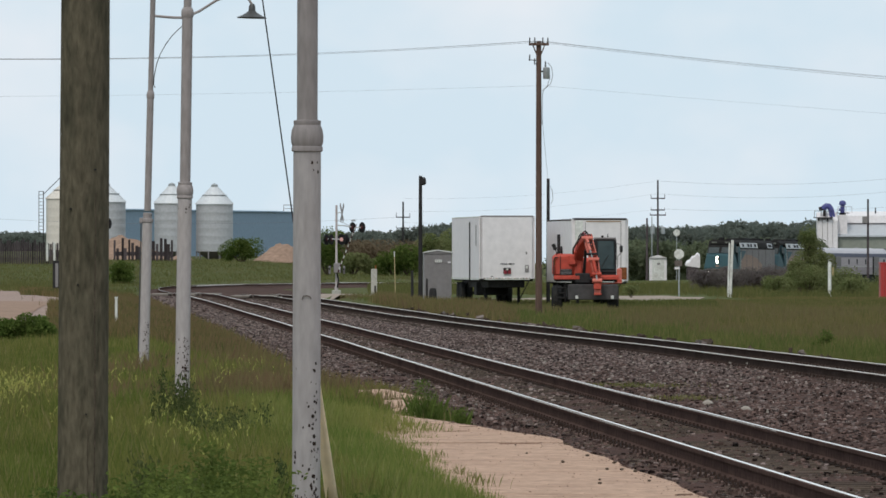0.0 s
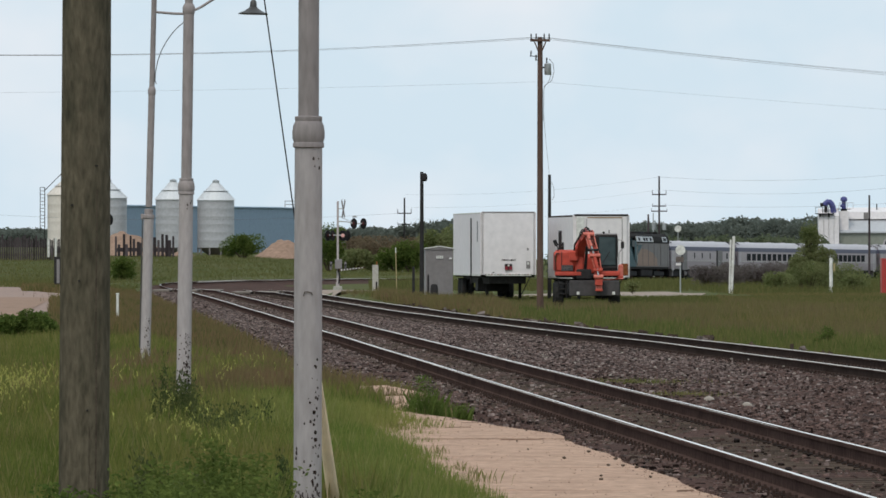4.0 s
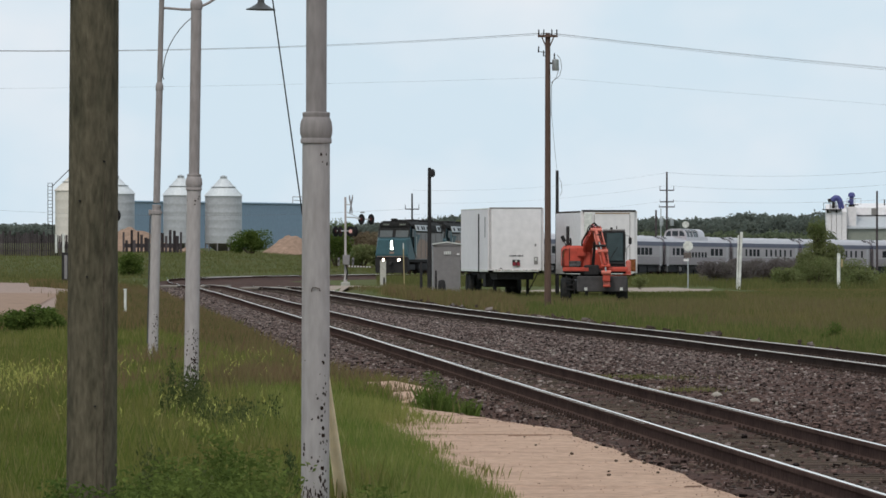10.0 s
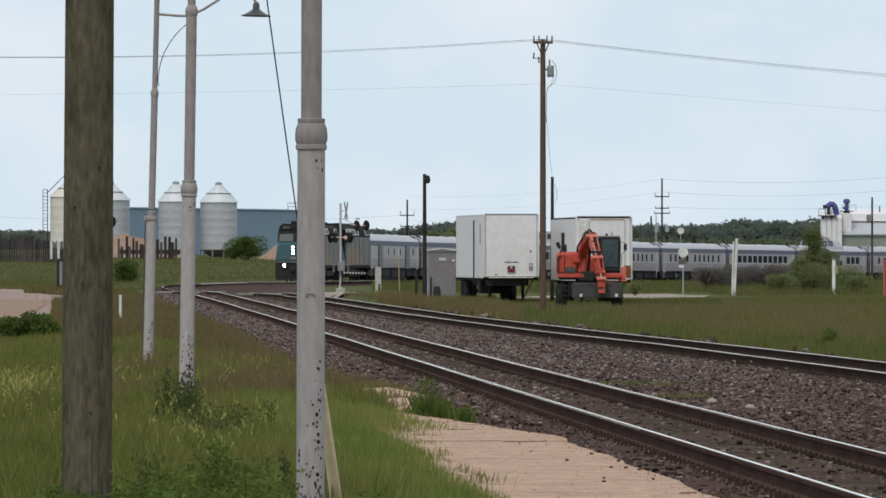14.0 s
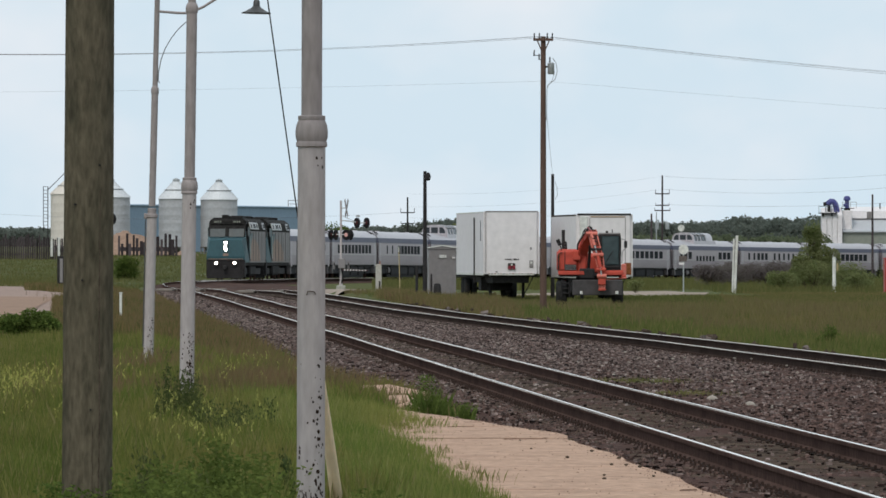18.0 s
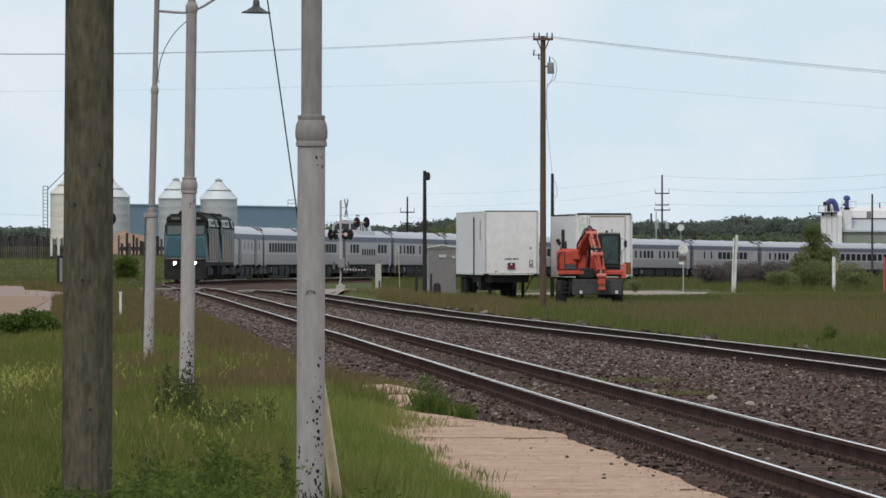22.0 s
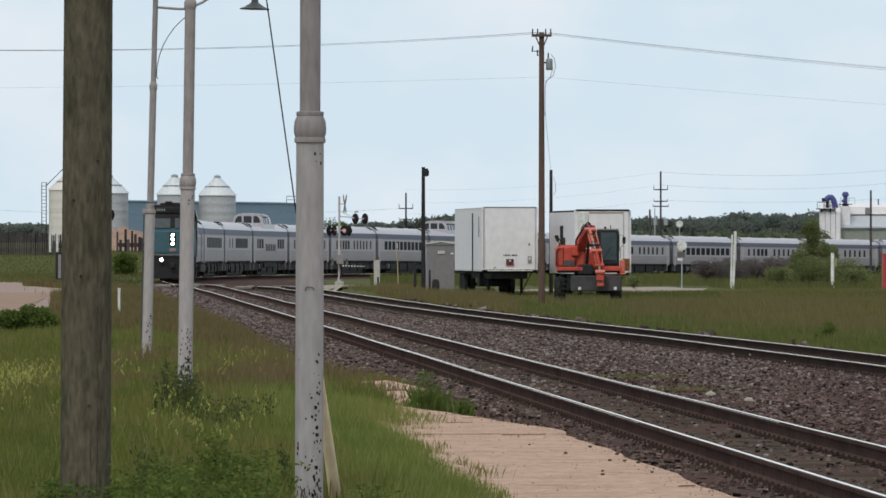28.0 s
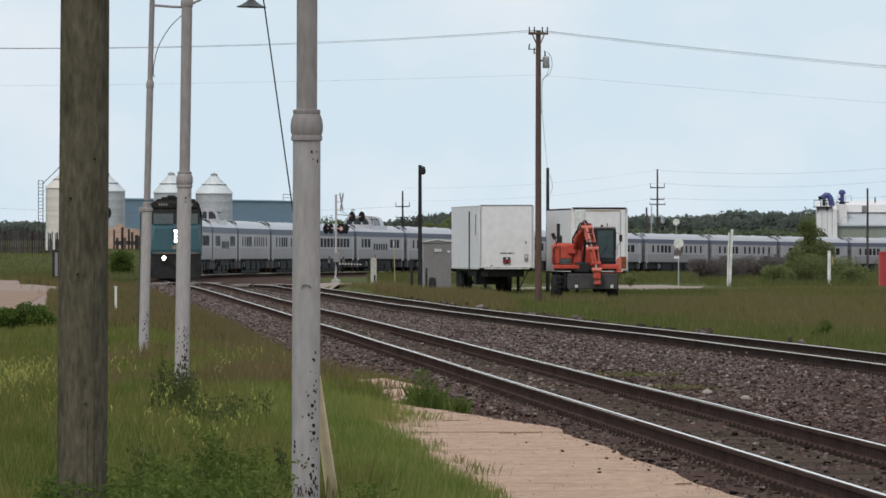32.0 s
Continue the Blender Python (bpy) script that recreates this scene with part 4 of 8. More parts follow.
def build_lamp_post(x, y, lean, arm, seed, label, knob=4.7, a=0.0955, b=0.0715, c=0.053, size=1.0, rise=0.08, drop=0.0):
    """A cast and tubular station lamp post: wide lower shaft, collar, narrower upper shafts, bracket with a dish shade."""
    rng = random.Random(seed)
    a0 = a
    t = thing("lamp_post", label, "lamp post", on(x, y, rise, 0, lean, 0), group="station lamp posts")
    bm = lathe(bmesh.new(), [(a * 1.03, -0.6), (a * 1.02, 0.2), (a, 2.62 - drop)], 24)
    part("lower_shaft", bm, M["post_paint"], t, smooth=True)
    bm = lathe(bmesh.new(), [(a * 1.03, 2.605), (a * 1.13, 2.61), (a * 1.13, 2.635), (a * 1.07, 2.645), (a * 1.16, 2.67), (a * 1.18, 2.71), (a * 1.12, 2.755), (a * 0.99, 2.785), (a * 0.96, 2.79), (a * 0.99, 2.795), (a * 0.99, 2.82), (b * 1.04, 2.825)], 24, Matrix.Translation((0, 0, -drop)))
    if drop:
        bm.free()
        bm = lathe(bmesh.new(), [(a * 1.02, 2.50), (a * 1.18, 2.51), (a * 1.18, 2.56), (a * 0.9, 2.57), (a * 0.86, 2.62), (b * 1.3, 2.63), (b * 1.3, 2.66), (b, 2.67)], 24, Matrix.Translation((0, 0, -drop + 0.1)))
        box(bm, (-a * 1.25, -0.02, 2.63 - drop), (0.05, 0.05, 0.10), None, 0.01)
        # dark rod draws the shading along the lower shaft's left edge
        part("conduit_or_shade_line", rod(bmesh.new(), (-a * 1.2, -0.03, 2.62 - drop), (-a * 1.12, -0.03, 0.2), 0.010, seg=6), M["lamp_green"], t, "thin dark rod standing in for edge shading")
    part("collar", bm, M["post_dull"], t, smooth=True)
    bm = lathe(bmesh.new(), [(b, 2.80 - drop), (b, knob)], 24)
    part("upper_shaft", bm, M["post_dull"], t, smooth=True)
    bm = lathe(bmesh.new(), [(b, knob - 0.03), (b * 1.16, knob), (b * 1.16, knob + 0.06), (b * 1.02, knob + 0.09), (c * 1.12, knob + 0.11), (c, knob + 0.12)], 20)
    part("upper_collar", bm, M["post_dull"], t, smooth=True)
    bm = lathe(bmesh.new(), [(c, knob + 0.1), (c * 0.98, 6.3), (c * 1.15, 6.32), (c * 1.15, 6.40), (0.02, 6.46)], 20)
    part("top_shaft", bm, M["post_dull"], t, smooth=True)
    if arm:
        bm = tube(bmesh.new(), [(0, 0, 5.95), (0.35, 0, 5.93), (0.55, 0, 5.93), (0.8, 0, 6.05), (1.1, 0, 6.25), (1.4, 0, 6.35), (1.62, 0, 6.30), (1.69, 0, 6.2), (1.70, 0, 6.12)], 0.022, 8)
        part("bracket", bm, M["post_dull"], t, smooth=True)
        bm = tube(bmesh.new(), [(0.075, 0, 4.72), (0.05, 0, 4.77), (0.055, 0, 4.92), (0.09, 0, 5.12), (0.15, 0, 5.30), (0.24, 0, 5.47), (0.33, 0, 5.60), (0.42, 0, 5.70), (0.52, 0, 5.79), (0.62, 0, 5.86)], 0.0075, 6)
        part("cable", bm, M["lamp_green"], t)
        bm = lathe(bmesh.new(), [(0.25, 5.95), (0.255, 5.965), (0.17, 6.0), (0.09, 6.05), (0.06, 6.08), (0.055, 6.16), (0.03, 6.2)], 24, Matrix.Translation((1.70, 0, 0)))
        part("shade", bm, M["lamp_green"], t, "dark weathered dish lamp shade", True)
    bm = bmesh.new()
    for _ in range(70 if seed == 1 else 150 if seed == 2 else 70):
        z = 1.05 * rng.random() ** 1.5 + (0.1 if seed == 1 else -0.3) if rng.random() < 0.93 else rng.gauss(2.47, 0.05)
        a = radians(rng.uniform(-150, -30)) if rng.random() < (0.22 if seed == 1 else 0.45) else radians(rng.gauss(-55, 14))
        w = rng.uniform(0.003, 0.0125) * (1.0 if z < 0.7 else 0.8) * (1.15 if seed == 2 and z < 0.35 else 1.0)
        r = a0
        n = Vector((math.cos(a), math.sin(a), 0))
        c = n * r + Vector((0, 0, z))
        side = Vector((-math.sin(a), math.cos(a), 0))
        pts = [c + side * (w * math.cos(q * 1.05 + rng.uniform(-.3, .3)) * rng.uniform(.6, 1.2)) + Vector((0, 0, w * 1.5 * math.sin(q * 1.05) * rng.uniform(.6, 1.3))) + n * 0.002 for q in range(6)]
        f = bm.faces.new([bm.verts.new(p) for p in pts])
        ex = bmesh.ops.extrude_face_region(bm, geom=[f])
        bmesh.ops.translate(bm, vec=-n * 0.006, verts=[v for v in ex["geom"] if isinstance(v, bmesh.types.BMVert)])
    for _ in range(30 if seed == 1 else 0):
        n = Vector((math.cos(radians(rng.uniform(-150, -30))), 0, 0))
        n.y = -math.sqrt(1 - n.x * n.x)
        box(bm, n * a0 + Vector((0, 0, rng.uniform(0.16, 0.25))), (rng.uniform(0.004, 0.008), 0.012, rng.uniform(0.012, 0.035)))
    part("rust_spot", bm, M["chip"], t, "dark rust pits where the paint has flaked")["kind"] = "stuff"
    if seed == 1:
        part("staple", tube(bmesh.new(), [(-0.030, -0.098, 1.585), (-0.022, -0.103, 1.61), (0.0, -0.106, 1.612), (0.024, -0.104, 1.606), (0.032, -0.098, 1.59)], 0.0032, 6), M["tie"], t, "small rusty staple")
    for o in t.children_recursive:
        o.data.transform(Matrix.Scale(size, 4))
    return t


def crossarm_pole(name, label, x, y, top, r, arms, can=None, material="pole_brown"):
    t = thing(name, label, "utility pole", on(x, y, -0.3))
    h = top - ground_at(x, y) + 0.3
    part("shaft", rod(bmesh.new(), (0, 0, 0), (0, 0, h), r, r * 0.72, 14), M[material], t, smooth=True)
    for dz, w, th, turn in arms:
        m = Matrix.Translation((0, -r * 0.9, h - dz)) @ Matrix.Rotation(radians(turn), 4, "Z")
        a = part("crossarm", box(bmesh.new(), (0, 0, 0), (w, 0.10, th), m, 0.008), M[material], t)
        big = (2.6 if dz < 2.5 else 1.3) if w > 1 else 1.0
        for e in (-0.485, 0.485) if w > 1 else (-0.45, -0.2, 0.2, 0.45):
            part("insulator", lathe(bmesh.new(), [(0.02 * big ** 0.5, -0.03), (0.03 * big ** 0.5, 0.05 * big), (0.018 * big ** 0.5, 0.1 * big), (0.028 * big ** 0.5, 0.14 * big), (0.012, 0.2 * big)], 8, m @ Matrix.Translation((w * e, 0, th / 2))), M["dark"], a)
        for e in (-1, 1) if w < 1 else ():
            part("brace", rod(bmesh.new(), m @ Vector((w * 0.29 * e, 0, -th / 2)), Vector((r * 0.6 * e, -r * 0.8, h - dz - w * 0.5)), 0.022, seg=6), M[material], a)
    for dx, dz, k in can or ():
        c = part("transformer", lathe(bmesh.new(), [(0.85 * k, 0), (k, 0.03), (k, 3.0 * k), (1.1 * k, 3.1 * k), (0.6 * k, 3.5 * k)], 16, Matrix.Translation((dx, 0, h - dz))), M["steel"], t, "grey can transformer", True)
        part("bushing", lathe(bmesh.new(), [(0.02, 0), (0.03, 0.05), (0.02, 0.1), (0.03, 0.15), (0.01, 0.22)], 8, Matrix.Translation((dx - 0.3 * k, 0, h - dz + 3.4 * k))), M["dark"], c)
        part("hanger", box(bmesh.new(), (dx / 2, 0, h - dz + 2.2 * k), (abs(dx), 0.06, 0.06)), M["dark"], c)
    return t, h


def sag(p, q, drop, n=26):
    p, q = Vector(p), Vector(q)
    return [p.lerp(q, i / n) - Vector((0, 0, 4 * drop * (i / n) * (1 - i / n))) for i in range(n + 1)]


def wire(label, p, q, drop, r, group="overhead wires"):
    solid("overhead_wire", tube(bmesh.new(), sag(p, q, drop), r, 5), M["wire"], label, "wire", group)


def build_poles():
    t, h = crossarm_pole("utility_pole", "tall brown utility pole with a crossarm and can transformer", 3.54, 260, 9.57, 0.128, [(0.12, 0.72, 0.09, 0)], [(0.275, 1.36, 0.122)])
    for dx, dz, a in ((-0.33, 0.60, 6), (-0.15, 0.74, 0)):
        f = part("fuse_cutout", box(bmesh.new(), (0, 0, 0), (0.045, 0.06, 0.22), pose(dx, -0.1, h - dz, 0, a, 0), 0.01), M["dark"], t, "dark fuse cutout")
        part("arm", rod(bmesh.new(), (dx, -0.1, h - dz - 0.08), (-0.06, -0.05, h - dz - 0.10), 0.014, seg=6), M["dark"], f)
    part("lead", tube(bmesh.new(), [(0.33, 0, h - 0.78), (0.46, 0, h - 0.95), (0.5, 0, h - 1.25), (0.42, 0, h - 1.55), (0.2, 0, h - 1.72)], 0.012, 5), M["wire"], t)
    part("lead", tube(bmesh.new(), [(0.36, 0, h - 1.0), (0.40, 0, h - 1.3), (0.30, 0, h - 1.62), (0.12, 0, h - 1.80)], 0.010, 5), M["wire"], t)
    part("riser", tube(bmesh.new(), [(0.2, -0.05, h - 1.7), (0.13, -0.06, h - 1.9), (0.12, -0.06, h - 3.0)], 0.012, 5), M["wire"], t)
    wire("service cable down to a short pole", (3.66, 259.95, 6.85), (5.1, 342, 5.42), 0.1, 0.007)
    # wires to the next poles, out of view
    for dx, dy, zt in ((-0.31, 0, 9.56), (-0.05, 0.3, 9.58), (0.31, 0.1, 9.55)):
        wire("thin power line between wooden poles", (3.53 + dx, 260 + dy, zt), (-41 + dx, 270 + dy, zt + 0.9), 0.93, 0.006)
        wire("thin power line between wooden poles", (3.53 + dx, 260 + dy, zt), (44 + dx, 250 + dy, zt - 3.05 + 0.25 * dx), 0.53, 0.006)
    wire("faint lower cable between wooden poles", (3.6, 260.1, 7.97), (-41, 270, 7.97), 0.30, 0.003)
    wire("faint lower cable between wooden poles", (3.6, 260.1, 7.97), (44, 250, 4.9), 0.16, 0.003)
    crossarm_pole("utility_pole", "brown utility pole carrying the power line on", -41, 270, 10.5, 0.19, [(0.12, 0.62, 0.10, 0)])
    crossarm_pole("utility_pole", "brown utility pole carrying the power line on", 44, 250, 6.6, 0.19, [(0.12, 0.62, 0.10, 0)])
    t, h = crossarm_pole("utility_pole", "short dark wooden pole behind a trailer", 5.1, 342, 5.5, 0.1, [], material="dark")
    part("lead", tube(bmesh.new(), [(0.1, 0, h - 0.35), (0.2, 0, h - 0.6), (0.22, 0, h - 1.0), (0.12, 0, h - 1.2)], 0.012, 5), M["wire"], t)
    t, h = crossarm_pole("yard_lamp", "dark yard lamp on a wooden post beside a shed", -0.865, 318, 5.37, 0.105, [], material="dark")
    part("lamp", lathe(bmesh.new(), [(0.04, 0), (0.11, 0.05), (0.125, 0.16), (0.10, 0.30), (0.05, 0.36)], 14, Matrix.Translation((0.13, -0.1, h - 0.42))), M["dark"], t, smooth=True)
    # far poles beyond the train
    t, h = crossarm_pole("utility_pole", "far utility pole with three crossarms and transformers", 27.2, 905, 11.3, 0.145, [(2.3, 1.8, 0.14, 8), (3.75, 1.75, 0.13, 8), (4.38, 2.0, 0.14, 8)], [(-0.66, 6.75, 0.26), (0.62, 6.75, 0.26)], "grey_wood")
    crossarm_pole("utility_pole", "far thin steel mast beside a utility pole", 26.4, 903, 6.7, 0.09, [], material="steel")
    crossarm_pole("utility_pole", "far short dark pole", 25.7, 900, 6.5, 0.16, [], material="grey_wood")
    crossarm_pole("utility_pole", "far utility pole with two crossarms", -4.63, 905, 8.6, 0.14, [(1.95, 1.75, 0.13, 0), (3.3, 1.75, 0.10, 0)], material="dark")
    t, h = crossarm_pole("utility_pole", "far grey pole before an elevator building", 49.5, 838, 8.4, 0.15, [], material="grey_wood")
    part("box", box(bmesh.new(), (-0.35, 0, h - 2.4), (0.6, 0.4, 0.8), None, 0.03), M["shed"], t)
    for x0, z in ((-43.5, 5.5), (-51.0, 5.0)):
        crossarm_pole("utility_pole", "distant thin pole on the skyline", x0, 1005 if x0 > -45 else 990, z, 0.12, [(0.6, 1.4, 0.12, 0)])
    crossarm_pole("utility_pole", "far grey utility pole carrying the line on", 62, 880, 11.0, 0.19, [(0.5, 1.9, 0.14, 8)], material="grey_wood")
    for z0, z1, end, drop in ((11.2, 9.0, 12.0, 0.9), (9.6, 7.4, 10.5, 1.0), (7.7, 6.0, 8.3, 0.6)):
        wire("thin far power line on poles", (27.2, 905, z0), (62, 880, end), drop, 0.012, "far wires")
        wire("thin far power line on poles", (27.2, 905, z0), (-4.6, 905, z1), 0.7, 0.007, "far wires")
    wire("thin far power line on poles", (-4.6, 905, 6.7), (-70, 930, 7.5), 1.2, 0.012, "far wires")


build_wood_pole()
build_lamp_post(-0.925, 50, 0.15, True, 1, "pale grey painted station lamp post with rust pits", rise=0.03)
build_lamp_post(-3.075, 86.33, 0.8, False, 2, "pale grey painted station lamp post among weeds", 5.05, size=0.89, rise=0.2837)
build_lamp_post(-4.872, 119.04, 1.45, True, 3, "pale grey lamp post with a bracket and dish shade", 4.55, 0.086, 0.058, 0.046, 0.96, 0.1562, 0.19)
build_poles()


# ---- crossing signals ----
def signal_lamp(parent, x, y, z, lit=False, turn=-90):
    """A flashing light: round black backing plate, hood and lens, facing along the road."""
    m = Matrix.Translation((x, y, z)) @ Matrix.Rotation(radians(turn), 4, "Z") @ Matrix.Rotation(radians(90), 4, "X")
    lamp = part("signal_lamp", lathe(bmesh.new(), [(0.30, -0.015), (0.30, 0.015), (0.12, 0.03), (0.12, -0.14), (0.06, -0.16)], 20, m), M["black"], parent, "black round-backed flashing light")
    part("lens", lathe(bmesh.new(), [(0.112, 0.02), (0.105, 0.05), (0.05, 0.065)], 16, m), M["red_lens"] if lit else M["dark_red"], lamp, "red glass lens")


GATE = []


def build_crossing_signal(x, y, gate, label, rise=0.24):
    t = thing("crossing_signal", label, "crossing signal", on(x, y, rise))
    part("foundation", box(bmesh.new(), (0, 0, 0.12), (0.5, 0.5, 0.40), None, 0.03), M["pale_conc"], t, "pale concrete footing")
    part("mast", lathe(bmesh.new(), [(0.10, 0.3), (0.10, 0.5), (0.062, 0.55), (0.06, 5.05), (0.055, 5.07)], 14), M["post_paint"], t, "silver round mast", True)
    cb = part("crossbuck", box(bmesh.new(), (0, 0, 0), (0.02, 1.2, 0.22), pose(0.30, 0, 4.65, 52, 0, 14), 0.004), M["shed"], t, "grey back of a crossbuck sign")
    part("blade", box(bmesh.new(), (0, 0, 0), (0.02, 1.2, 0.22), pose(0.325, 0, 4.65, -52, 0, 14), 0.004), M["shed"], cb)
    part("sign_arm", rod(bmesh.new(), (0, 0, 4.65), (0.31, 0, 4.65), 0.025, seg=8), M["steel"], t)
    part("lamp_arm", tube(bmesh.new(), [(0, 0, 3.95), (0.5, 0, 3.92), (0.9, 0, 3.82), (1.45, 0, 3.82)], 0.03, 8), M["steel"], t)
    part("lamp_brace", rod(bmesh.new(), (0, 0, 4.25), (0.9, 0, 3.85), 0.015, seg=6), M["steel"], t)
    signal_lamp(t, 0.90, -0.02, 3.82, False, -54)
    signal_lamp(t, 1.44, -0.02, 3.82, False, -54)
    part("cross_arm", rod(bmesh.new(), (-0.6, 0, 3.17), (0.5, 0, 3.17), 0.03, seg=8), M["steel"], t)
    signal_lamp(t, -0.55, 0.0, 3.15, False, 62)
    signal_lamp(t, -0.28, 0.05, 3.15, False, 62)
    signal_lamp(t, 0.30, -0.05, 3.15, True, -30)
    signal_lamp(t, 0.55, 0.0, 3.15, False, -62)
    part("bell", lathe(bmesh.new(), [(0.12, 0), (0.13, 0.05), (0.05, 0.12)], 12, Matrix.Translation((0.95, -0.05, 4.16))), M["steel"], t)
    if gate:
        mech = part("gate_mechanism", box(bmesh.new(), (0.05, -0.25, 1.55), (0.40, 0.3, 0.55), None, 0.03), M["shed"], t, "grey gate machine housing")
        for dx in (-0.38, 0.42):
            part("counterweight_arm", box(bmesh.new(), (dx, -0.1, 1.5), (0.06, 0.7, 0.12), None, 0.01), M["dark"], mech)
            part("counterweight", box(bmesh.new(), (dx, 0.25, 1.45), (0.12, 0.25, 0.45), None, 0.02), M["shed"], mech)
        arm = thing("gate_arm", "", "")
        arm.parent = t
        tagged(arm, "red and white striped gate arm")
        for k in range(17):
            part("stripe", box(bmesh.new(), (0.30 + k * 0.235, 0, 0), (0.235, 0.035, 0.10 - 0.003 * k), None, 0.004), M["white_old"] if k % 2 else M["dark_red"], arm)
        GATE.append(arm)
        part("conduit_or_shade_line", tube(bmesh.new(), [(0.15, -0.1, 1.6), (0.02, -0.18, 1.3), (0.12, -0.15, 0.9), (0.05, -0.1, 0.45)], 0.04, 6), M["black"], t)
    return t


build_crossing_signal(-5.80, 405, True, "silver crossing signal mast with black flashing lights and gate")
build_crossing_signal(-19.66, 398, False, "silver crossing signal mast with black flashing lights", 0.02)


# ---- yard things ----
def build_shed():
    t = thing("signal_shed", "grey corrugated metal equipment shed beside the track", "shed", on(-0.135, 323, 0, 0, 0, 2))
    w, d, h = 1.21, 2.0, 2.31
    bm = bmesh.new()
    n = 40
    pts = []
    for i in range(n + 1):
        pts.append((-w / 2 + w * i / n, -d / 2 - (0.018 if i % 2 else 0)))
    pts += [(w / 2, d / 2), (-w / 2, d / 2)]
    a = [bm.verts.new((x, y, 0)) for x, y in pts]
    b = [bm.verts.new((x, y, h)) for x, y in pts]
    for i in range(len(pts)):
        j = (i + 1) % len(pts)
        bm.faces.new((a[i], a[j], b[j], b[i]))
    part("wall", bm, M["shed"], t)
    part("roof", prism(bmesh.new(), [(-w / 2 - .05, 0), (-w / 2 - .05, 0.04), (0, 0.14), (w / 2 + .05, 0.04), (w / 2 + .05, 0)], -d / 2 - .05, d / 2 + .05), M["shed"], t, "low gabled sheet roof").matrix_basis = pose(0, 0, h, 0, 0, 90)
    for sx in (-1, 1):
        part("verge_trim", box(bmesh.new(), (0, 0, 0), (w / 2 + 0.06, 0.03, 0.05), pose(sx * (w / 4 + 0.02), -d / 2 - 0.07, h + 0.10, 0, sx * 8.5, 0), 0.008), M["white_old"], t, "pale verge trim")
    pl = part("plate", box(bmesh.new(), (0.02, -d / 2 - 0.03, 1.98), (0.36, 0.02, 0.16)), M["shed"], t)
    for k in range(4):
        part("sign_bar", box(bmesh.new(), (-0.1 + k * 0.08, -d / 2 - 0.045, 1.98), (0.055, 0.012, 0.13)), M["white_old"], pl, "pale bar")
    part("vent", box(bmesh.new(), (0.5, -d / 2 - 0.04, 1.92), (0.12, 0.05, 0.07), None, 0.01), M["white"], t, "small white fixture")
    for x, h2, r in ((-1.22, 1.45, 0.06), (-0.58, 1.15, 0.045), (-0.32, 0.74, 0.17)):
        m = on(x, 316.5, 0)
        b = thing("bollard", "short dark post beside the shed", "bollard", m, group="short posts by the shed")
        part("post", lathe(bmesh.new(), [(r * 0.8, 0), (r, h2 * 0.25), (r, h2 * 0.75), (r * 0.85, h2)], 12), M["dark"], b, smooth=True)
        part("cap", lathe(bmesh.new(), [(r * 0.85, h2 - .01), (r * 0.8, h2 + 0.02), (r * 0.45, h2 + 0.06)], 10), M["dark"], b)


